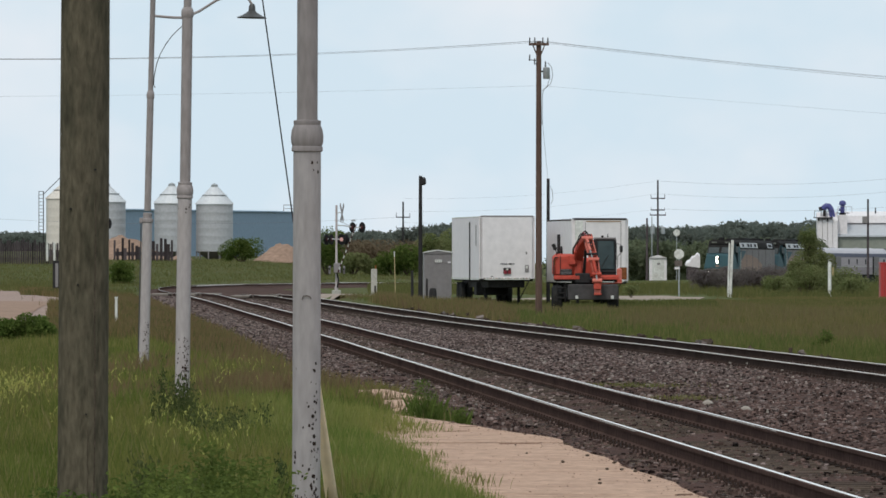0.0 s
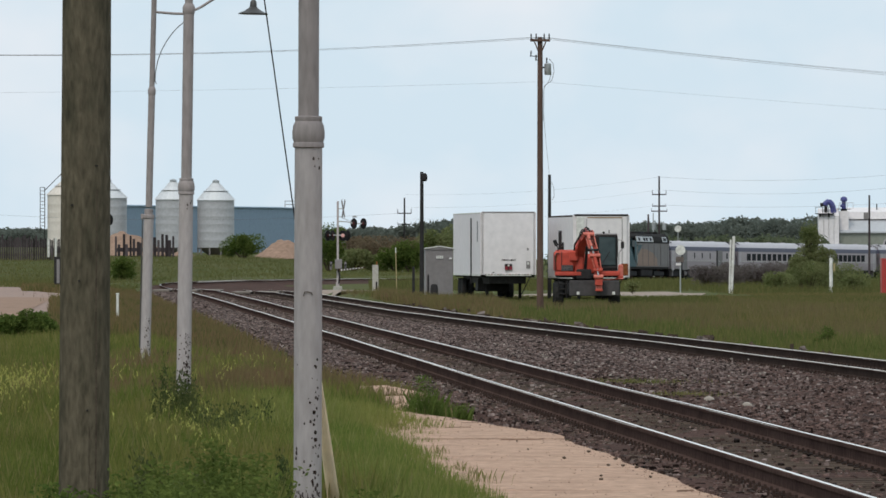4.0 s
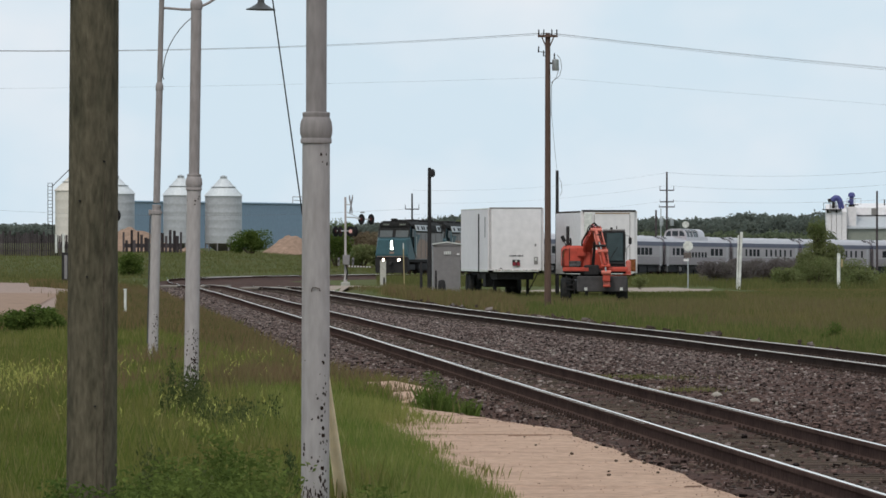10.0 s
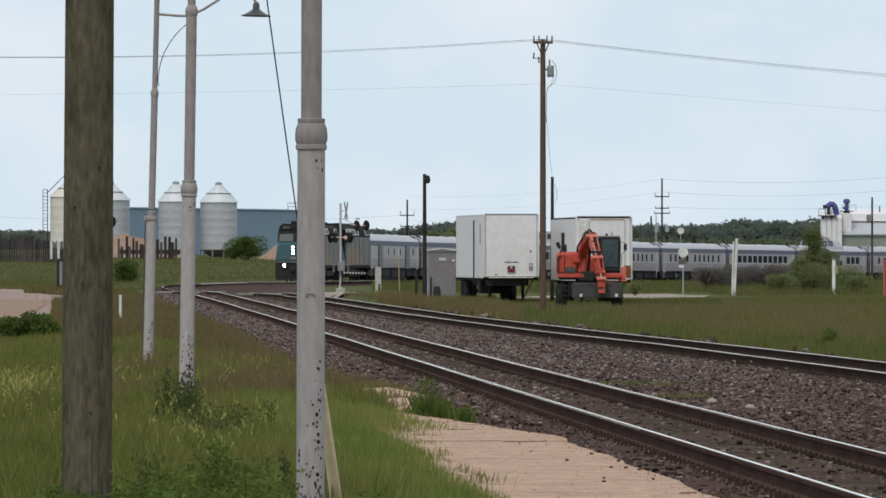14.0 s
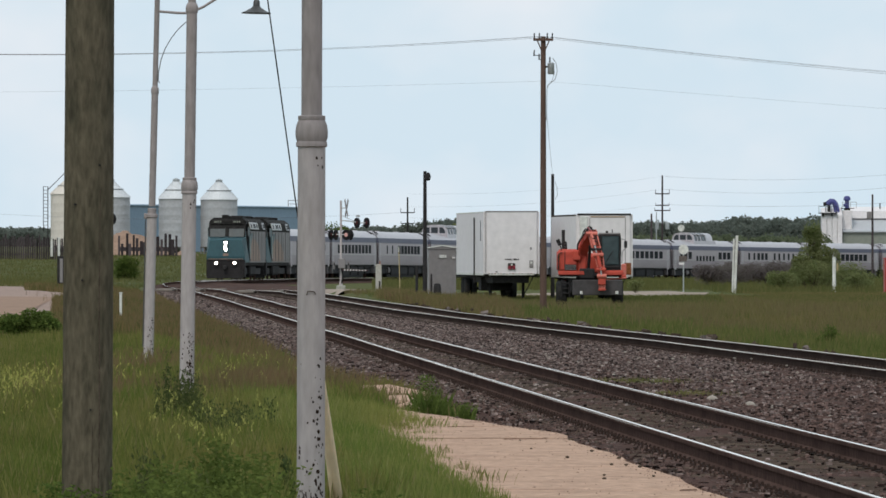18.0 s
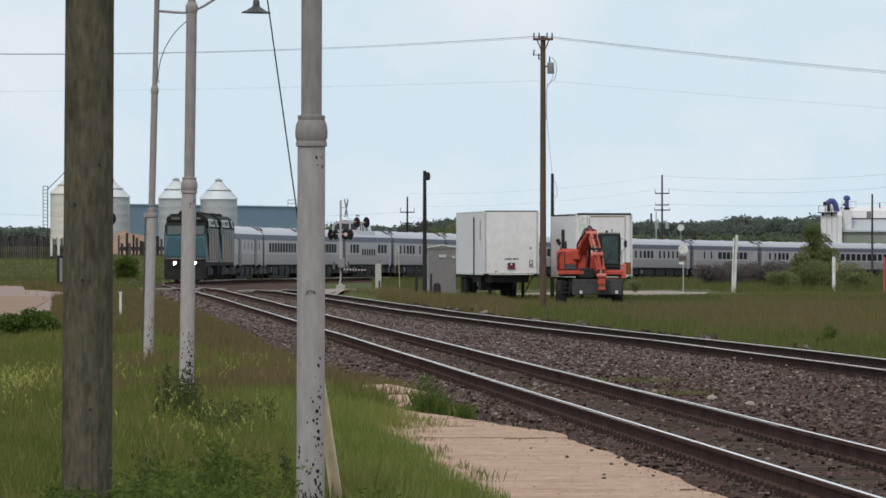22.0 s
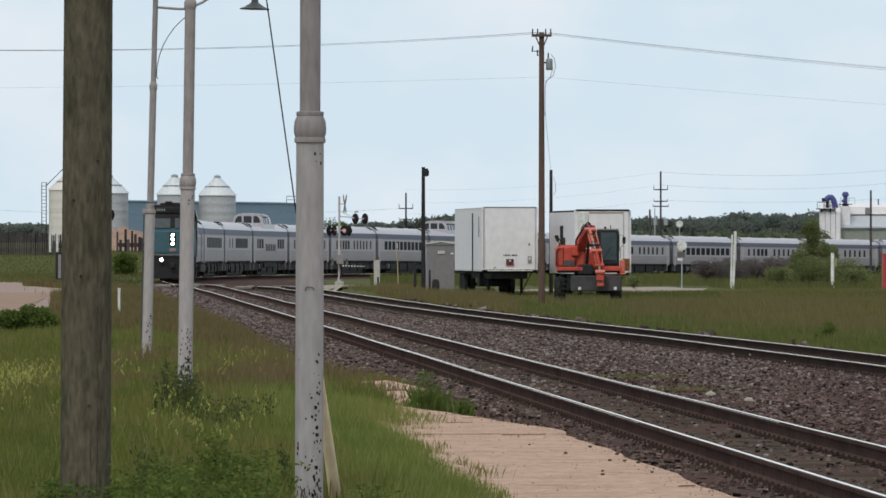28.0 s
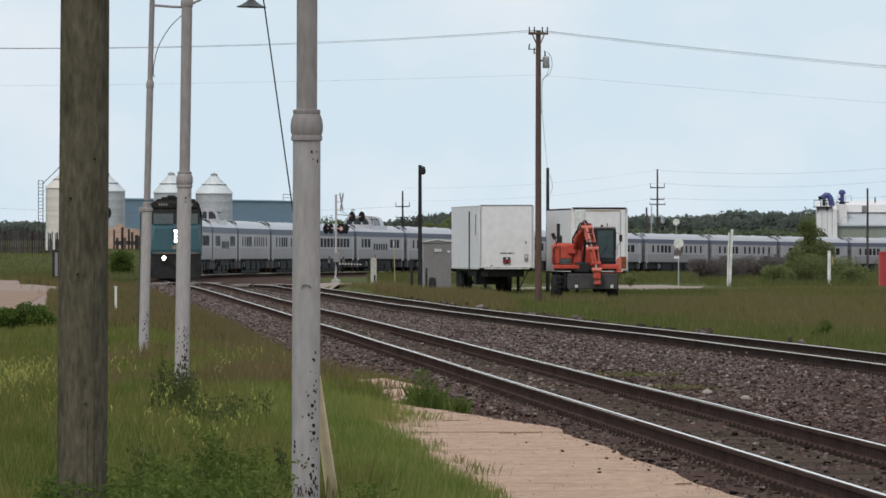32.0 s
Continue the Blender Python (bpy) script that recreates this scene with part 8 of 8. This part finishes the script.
    keep = x > -0.0755 * y
    blades("dry_grass", "brown dry grass beside the track", x[keep], y[keep], 0.2 + 0.26 * rng.random(int(keep.sum())), np.full(int(keep.sum()), 0.014), "grass_dry", rng)
    # reddish seeding grass among the green
    x, y = np.concatenate([rng.normal(a, b, n) for a, b, n in ((-2.45, 0.35, 2200), (-4.6, 0.5, 1000), (-3.9, 0.6, 700))]), np.concatenate([rng.normal(a, b, n) for a, b, n in ((97, 3, 2200), (112, 6, 1000), (88, 3, 700))])
    blades("dry_grass", "reddish seeding grass in patches of the field", x, y, 0.25 + 0.2 * rng.random(len(x)), np.full(len(x), 0.007), "grass_dry", rng)
    # tufts on the ballast and slab edges
    for cx, cy, r, n, hh in ((-0.20, 88.6, 0.10, 220, 0.42), (0.26, 87.8, 0.06, 160, 0.26), (0.12, 89.5, 0.06, 160, 0.25), (-0.62, 80.5, 0.10, 110, 0.10), (2.95, 113.5, 0.45, 800, 0.08), (3.45, 103, 0.30, 380, 0.09), (-0.75, 100, 0.15, 500, 0.3), (-0.45, 77, 0.08, 120, 0.10), (-0.02, 68, 0.05, 50, 0.10), (0.16, 62, 0.06, 50, 0.10), (0.30, 57.5, 0.08, 60, 0.12), (-0.40, 83, 0.06, 90, 0.12)):
        x, y = cx + rng.normal(0, r, n), cy + rng.normal(0, r * 1.6, n)
        blades("grass_tuft", "green tuft of grass at the slab's edge", x, y, hh * (0.5 + 0.6 * rng.random(n)), np.full(n, 0.003), "weed" if hh > 0.22 and cy < 95 else "grass", rng, 0.5, 0.24 if cx > 1 else 0.1)


def right_field():
    rng = np.random.default_rng(31)
    n = 215000
    y = 120 + 330 * rng.random(n) ** 0.95
    lo = np.interp(y - 67.15, S_GRID, TRACK_X) + siding_gap(y) + 2.25
    hi = 0.078 * y + 1.5
    keep = hi > lo
    y, lo, hi = y[keep], lo[keep], hi[keep]
    x = lo + (hi - lo) * rng.random(len(y))
    yard = (y > 296) & (x > 2.5) & (x < 14.2 + 0.03 * (y - 380))
    keep = ~((y > 366) & (x < 18)) & ~yard & ~((y > 350) & (x < -3.2))
    x, y, lo = x[keep], y[keep], lo[keep]
    behind = smooth_step(y, 292, 300) * smooth_step(x, 13, 14)
    near = smooth_step(x - lo, 0.0, 2.5)
    dry = patchy(x, y, 0.5, 2.0) + 0.25 * rng.random(len(x)) - 0.25 * (1 - smooth_step(x - lo, 0.5, 4.0)) - 0.6 * behind + 0.35 * smooth_step(y, 200, 280) > 0.80
    h = (0.15 + 0.32 * rng.random(len(x)) ** 1.4) * (0.6 + 0.4 * near) * (1 + 0.1 * smooth_step(y, 190, 240) - 0.35 * smooth_step(y, 240, 300)) * (1 - 0.45 * behind)
    w = 0.007 + y * 0.00006
    green = ~dry & (x - lo < 2.2 + 2.6 * patchy(x, y, 0.9, 5.0) + 0.8 * rng.random(len(x)))
    rest = ~dry & ~green
    blades("meadow", "fresh green grass along the far ballast", x[green], y[green], h[green], w[green], "field_near", rng)
    blades("meadow", "tall green meadow grass beyond the tracks", x[rest], y[rest], h[rest], w[rest], "field", rng)
    blades("dry_grass", "tall reddish tan seeding grass beyond the tracks", x[dry], y[dry], h[dry] * 1.1, w[dry], "field_dry", rng)
    # tall tan grass along the siding, before the shed and the signal
    n = 15000
    y = 235 + 85 * rng.random(n)
    lo = np.interp(y - 67.15, S_GRID, TRACK_X) + siding_gap(y) + 2.3
    x = lo + (4.0 + 0.5 * patchy(lo, y, 0.6, 1.0)) * rng.random(n) ** 1.2
    keep = x < 2.6
    x, y = x[keep], y[keep]
    tan = rng.random(len(x)) < 0.45 + 0.3 * patchy(x, y, 0.8, 3.0)
    h = 0.26 + 0.26 * rng.random(len(x))
    blades("dry_grass", "tall tan seeding grass along the siding", x[tan], y[tan], h[tan], np.full(int(tan.sum()), 0.022), "grass_dry", rng)
    blades("meadow", "tall green grass along the siding", x[~tan], y[~tan], h[~tan], np.full(int((~tan).sum()), 0.022), "field", rng)
    # short grass of the yard, round the trailers
    n = 26000
    y = 294 + 76 * rng.random(n)
    x = 2.0 + 20.0 * rng.random(n)
    blades("meadow", "short green grass round the trailers", x, y, 0.07 + 0.12 * rng.random(n), np.full(n, 0.03), "grass_green", rng)
    # rough grass between the yard and the far track
    n = 60000
    y = 430 + 330 * rng.random(n)
    x = -0.01 * y + (0.085 * y + 6) * rng.random(n)
    d = off_track(x, y)
    keep = (d > 4) & ~((x < 17.5) & (y < 486))
    x, y = x[keep], y[keep]
    blades("meadow", "rough green grass before the far track", x, y, 0.25 + 0.4 * rng.random(len(x)), np.full(len(x), 0.03), "grass_green", rng)
    n = 86000
    y = 428 + 512 * rng.random(n)
    x = -0.068 * y + 0.078 * y * rng.random(n)
    d = off_track(x, y)
    keep = d < -2.7
    x, y = x[keep], y[keep]
    blades("meadow", "green field beyond the far track", x, y, 0.12 + 0.2 * rng.random(len(x)), np.full(len(x), 0.035), "grass_green", rng)


def leaves_at(c, size, rng, flat=0.6):
    """Small pointed leaves with random turns at the places c."""
    n = len(c)
    u = rng.normal(0, 1, (n, 3))
    u[:, 2] *= flat
    u /= np.linalg.norm(u, axis=1)[:, None]
    v = np.cross(u, rng.normal(0, 1, (n, 3)))
    v /= np.linalg.norm(v, axis=1)[:, None]
    s = (size * (0.6 + 0.8 * rng.random(n)))[:, None]
    co = np.stack([c - u * s, c + v * s * 0.45, c + u * s, c - v * s * 0.45], axis=1).reshape(-1, 3)
    return co, np.arange(4 * n).reshape(-1, 4)


def bush(label, x, y, w, h, material, leaf, n, seed, lobes=9, name="bush", cat="bush", taper=0.0, low=0.3):
    """A shrub: stems, and a crown of small leaves gathered in uneven lobes with gaps."""
    rng = np.random.default_rng(seed)
    t = thing(name, label, cat, on(x, y))
    cs = np.stack([rng.uniform(-0.75, 0.75, lobes) * w / 2, rng.uniform(-0.6, 0.6, lobes) * w / 2, h * rng.uniform(low, 0.82, lobes)], axis=1)
    cs[0] = (0, 0, h * 0.85)
    rad = rng.uniform(0.16, 0.34, lobes) * min(w, h * 1.3)
    if taper:
        k = 1 - taper * np.clip(cs[:, 2] / h, 0, 1)
        cs[:, 0], cs[:, 1], rad = cs[:, 0] * k, cs[:, 1] * k, rad * (0.45 + 0.55 * k)
    cs[:, 2] = np.minimum(cs[:, 2], h - rad * 0.8)
    bm = bmesh.new()
    for c in cs:
        rod(bm, (c[0] * 0.1, c[1] * 0.1, -0.1), (c[0] * 0.8, c[1] * 0.8, c[2]), 0.012 * w + 0.01, 0.006 * w, 5)
    part("stem", bm, M["bark"], t)
    k = rng.integers(0, lobes, n)
    d = rng.normal(0, 1, (n, 3))
    d /= np.linalg.norm(d, axis=1)[:, None]
    c = cs[k] + d * (rad[k] * (0.55 + 0.55 * rng.random(n) ** 0.6))[:, None]
    c[:, 2] = np.maximum(c[:, 2], 0.03)
    co, f = leaves_at(c, np.full(n, leaf), rng)
    part("crown", sheet_mesh("crown", co, f, M[material], False), None, t)
    return t


def weeds():
    """Leafy weeds close to the camera, flowers in the grass."""
    rng = np.random.default_rng(41)
    cs, hs = [], []
    for _ in range(110):
        y = rng.uniform(38.5, 47.5)
        x = rng.uniform(-0.055 * y, -0.004 * y - 0.2)
        if -1.28 < x * 50 / y < -0.52:
            continue
        cs.append((x, y))
        hs.append(rng.uniform(0.35, 0.82) * (1.0 if x < -0.9 else 0.75) * (0.6 if -2.8 < x * 50 / y < -2.15 else 1.0))
    pts, stems = [], bmesh.new()
    for (x, y), h in zip(cs, hs):
        g = ground_at(x, y)
        for _ in range(4):
            lx, ly = rng.normal(0, 0.10, 2)
            hh = h * rng.uniform(0.6, 1.05)
            rod(stems, (x, y, g), (x + lx, y + ly, g + hh), 0.004, 0.002, 4)
            n = 135
            u = rng.random(n) ** 0.8
            pts.append(np.stack([x + lx * u + rng.normal(0, 0.05, n), y + ly * u + rng.normal(0, 0.05, n), g + hh * u], axis=1))
    c = np.concatenate(pts)
    co, f = leaves_at(c, np.full(len(c), 0.019), rng, 0.5)
    w = new("weeds", sheet_mesh("weeds", co, f, M["weed"], False))
    tagged(w, "dark green leafy weeds before the pole", "weeds", kind="stuff")
    part("stem", stems, M["weed"], w)
    # spiky dark weed round the second lamp post
    pts = []
    for cx, cy, h, n, sp in ((-2.66, 74, 0.74, 2300, 0.14), (-2.05, 73, 0.42, 900, 0.15), (-2.82, 73.5, 0.92, 450, 0.04), (-2.58, 74.5, 0.62, 300, 0.04), (-2.35, 72, 0.45, 700, 0.16), (-2.0, 71, 0.38, 600, 0.18), (-2.95, 74.2, 0.62, 220, 0.03), (-1.13, 51.5, 0.52, 420, 0.05), (-1.85, 45, 0.72, 900, 0.09), (-1.55, 44.5, 0.6, 600, 0.09), (-1.75, 72, 0.5, 240, 0.06)):
        u = rng.random(n)
        pts.append(np.stack([cx + rng.normal(0, sp, n) * (1.1 - 0.6 * u), cy + rng.normal(0, sp * 1.6, n), ground_at(cx, cy) + h * u * (0.6 + 0.4 * rng.random(n))], axis=1))
    c = np.concatenate(pts)
    co, f = leaves_at(c, np.full(len(c), 0.018), rng, 2.6)
    tagged(new("weeds", sheet_mesh("weeds", co, f, M["stalk"], False)), "dark upright weeds round a lamp post", "weeds", kind="stuff")
    # soft leafy weeds by the end of the slab
    pts = []
    for cx, cy, h, n, sp in ((-0.22, 88.7, 0.60, 1500, 0.12), (-0.05, 88.4, 0.34, 600, 0.09), (0.26, 87.8, 0.30, 700, 0.09), (-0.36, 88.2, 0.26, 400, 0.08)):
        u = rng.random(n) ** 1.4
        pts.append(np.stack([cx + rng.normal(0, sp, n) * (1.15 - 0.7 * u), cy + rng.normal(0, sp, n), ground_at(cx, cy) + 0.08 + h * u], axis=1))
    c = np.concatenate(pts)
    co, f = leaves_at(c, np.full(len(c), 0.014), rng, 1.4)
    tagged(new("weeds", sheet_mesh("weeds", co, f, M["weed"], False)), "green leafy weeds at the broken end of the slabs", "weeds", kind="stuff")
    # yellow flowers
    pts = []
    for cx, cy, n, sx, sy, h in ((-5.1, 84, 240, 0.42, 4, 0.42), (-5.0, 93, 50, 0.6, 5, 0.4), (-2.30, 62, 18, 0.20, 2.0, 0.55), (-1.85, 60, 17, 0.22, 2.0, 0.5), (-2.0, 70, 13, 0.35, 3, 0.5), (-2.4, 66, 12, 0.35, 3, 0.5), (-3.6, 70, 9, 0.7, 6, 0.45), (-3.0, 60, 10, 0.7, 6, 0.45), (-4.3, 98, 26, 0.7, 6, 0.4), (-2.7, 96, 28, 0.32, 4, 0.42)):
        x, y = cx + rng.normal(0, sx, n), cy + rng.normal(0, sy, n)
        z = ground_z(x, y) + h * (0.65 + 0.5 * rng.random(n))
        lean, tall = rng.normal(0, 0.035, n), rng.uniform(0.05, 0.10, n)
        for u in np.linspace(0, 1, 8):
            pts.append(np.stack([x + lean * u * u + rng.normal(0, 0.004, n), y + rng.normal(0, 0.006, n), z + tall * (u - 0.5)], axis=1))
    c = np.concatenate(pts)
    co, f = leaves_at(c, np.full(len(c), 0.013), rng, 3.2)
    tagged(new("flowers", sheet_mesh("flowers", co, f, M["flower"], False)), "yellow wild flowers in the grass", "flowers", kind="stuff")


def woods():
    rng = np.random.default_rng(51)
    pts = []

    def row(x0, x1, y, tops, n_trees, r0):
        for _ in range(n_trees):
            x = rng.uniform(x0, x1)
            yy = y + rng.uniform(-60, 60)
            top = np.interp(x * y / yy, *tops) * rng.uniform(0.9, 1.03)
            g = ground_at(x, yy)
            h = top - g
            for _ in range(5):
                r = r0 * rng.uniform(0.5, 1.0)
                cx, cy, cz = x + rng.normal(0, r0 * 0.8), yy + rng.normal(0, r0), g + h * rng.uniform(0.35, 0.95) - r * 0.5
                cz = min(cz, top - r)
                k = 260
                d = rng.normal(0, 1, (k, 3))
                d /= np.linalg.norm(d, axis=1)[:, None]
                pts.append(np.stack([cx + d[:, 0] * r, cy + d[:, 1] * r, cz + d[:, 2] * r], axis=1) + rng.normal(0, 0.25, (k, 3)))
        # low inner mass
        k = int(abs(x1 - x0) * 220)
        xx = rng.uniform(x0, x1, k)
        gg = ground_z(xx, np.full(k, y))
        tt = np.interp(xx, *tops)
        pts.append(np.stack([xx, y + rng.uniform(0, 50, k), gg + (tt - gg) * 0.88 * rng.random(k)], axis=1))

    def plant(name, label, material, leaf):
        c = np.concatenate(pts)
        pts.clear()
        co, f = leaves_at(c, np.full(len(c), leaf), rng, 0.8)
        tagged(new(name, sheet_mesh(name, co, f, M[material], False)), label, "woods", kind="stuff")

    row(17, 48, 960, ((17, 26, 34, 48), (3.0, 3.6, 3.4, 3.6)), 75, 1.3)
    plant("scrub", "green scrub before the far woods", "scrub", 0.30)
    row(35, 105, 1500, ((30, 40, 50, 60, 70, 80, 95, 110), (7.0, 7.6, 7.6, 8.4, 8.7, 8.3, 8.6, 8.6)), 230, 2.4)
    row(-32, 6, 1500, ((-32, -25, -18, -10, -6, 2, 8), (6.3, 6.3, 6.6, 6.2, 6.5, 8.2, 8.5)), 120, 2.2)
    row(-103, -78, 1500, ((-103, -96, -84, -78), (6.6, 6.3, 6.3, 6.5)), 70, 2.0)
    plant("far_woods", "woods along the skyline with haze put into their colour", "woods", 0.42)


left_field()
right_field()
weeds()
woods()
bush("tall loose green bush in rough grass", 24.4, 480, 2.9, 4.9, "bush", 0.065, 11000, 61, 48, taper=0.82, low=0.1)
bush("low skirt of green bush in rough grass", 24.3, 477, 3.6, 1.9, "bush", 0.055, 9000, 64, 20)
bush("loose green bush beside a taller one", 23.5, 478, 2.0, 2.5, "bush", 0.07, 4200, 62, 14, taper=0.4)
bush("loose green bush beside a taller one", 25.3, 479, 1.8, 3.1, "bush", 0.07, 4200, 63, 14, taper=0.5)
for i, (x, y, w, h) in enumerate(((28.0, 500, 3.0, 1.9), (31.0, 490, 3.4, 1.6), (26.8, 470, 2.0, 1.2), (22.0, 470, 2.2, 1.3))):
    bush("low green bush in rough grass", x, y, w, h, "bush", 0.07, 3200, 70 + i, 14)
for i, (x, y, w, h) in enumerate(((20.3, 545, 3.4, 1.6), (22.0, 555, 3.6, 1.8), (23.8, 560, 3.8, 1.75), (25.6, 560, 3.8, 1.85), (27.5, 565, 3.6, 1.85))):
    bush("dry purple-brown brush before the track", x, y, w, h, "brush", 0.07, 7000, 80 + i, 22)
for i, (x, y, w, h, m) in enumerate(((-12.3, 790, 4.4, 5.0, "weed"), (-9.6, 800, 4.0, 2.3, "bush"), (-7.6, 880, 5.0, 3.5, "ruddy"), (-5.6, 885, 5.0, 3.5, "ruddy"), (-10.0, 890, 4.0, 3.4, "ruddy"), (-7.2, 800, 3.4, 1.7, "bush"), (-5.0, 795, 4.6, 2.7, "weed"), (-3.4, 790, 3.6, 3.3, "weed"), (-3.0, 885, 5.0, 3.4, "ruddy"), (-1.0, 800, 4.0, 4.8, "bush"), (1.4, 810, 4.0, 5.2, "bush"))):
    bush("bush on the far bank of the track", x, y, w, h, m, 0.13, 5200, 90 + i, 18)
bush("round green bush before a blue warehouse", -24.6, 900, 5.6, 2.8, "weed", 0.13, 6500, 110, 12)
bush("small green bush beyond the crossing", -26.4, 600, 2.0, 1.9, "weed", 0.08, 5200, 111, 18, low=0.08)
bush("low dark green shrub in the yard", -8.6, 150, 1.25, 0.66, "weed", 0.035, 9500, 112, 22, low=0.15)
bush("small green bush beside an excavator", 11.6, 440, 0.9, 0.75, "bush", 0.06, 900, 113, 7)
bush("small dark shrub in tall grass", 8.9, 168, 0.55, 0.55, "weed", 0.03, 800, 114, 6)


# ---- what moves ----
NOSE = ((-3, 811.5), (0, 768.2), (3, 722.8), (6, 680.5), (9, 639.5), (11, 613), (14.5, 568.5), (17, 538.2), (19, 515.3), (22, 482.8), (25, 452), (28, 423.2), (30, 405), (32, 387.5))


def nose_at(t):
    """Arc length of the leading coupler at the time t, by a smooth curve through the table."""
    ts, v = np.array(NOSE).T
    k = np.polyfit(ts, v, 4)
    return float(np.polyval(k, t))


def car_pose(s, half):
    """Pose of a vehicle whose middle is at the arc length s, riding on bogies half a base before and behind it."""
    x0, y0, z0 = (float(v) for v in main_line(s - half))
    x1, y1, z1 = (float(v) for v in main_line(s + half))
    d = Vector((x0 - x1, y0 - y1, z0 - z1))
    yaw = math.degrees(math.atan2(d.y, d.x))
    tilt = -math.degrees(math.atan2(d.z, math.hypot(d.x, d.y)))
    return pose((x0 + x1) / 2, (y0 + y1) / 2, (z0 + z1) / 2, 0, tilt, yaw)


def motions():
    times = [i * 0.5 for i in range(65)]
    for ob, back, half in TRAIN:
        walk(ob, [(t, car_pose(nose_at(t) + back, half)) for t in times])
    # the gate arm comes down at the start and stays down
    rows = []
    for t, up in ((0, 42), (0.5, 35.5), (1, 28), (1.5, 22.5), (2, 17.2), (2.5, 12), (3, 9), (3.5, 5), (4.5, 1), (5.5, -0.5), (32, -0.5)):
        rows.append((t, pose(0.05, -0.42, 1.2, 0, -up, -69)))
    walk(GATE[0], rows)


motions()
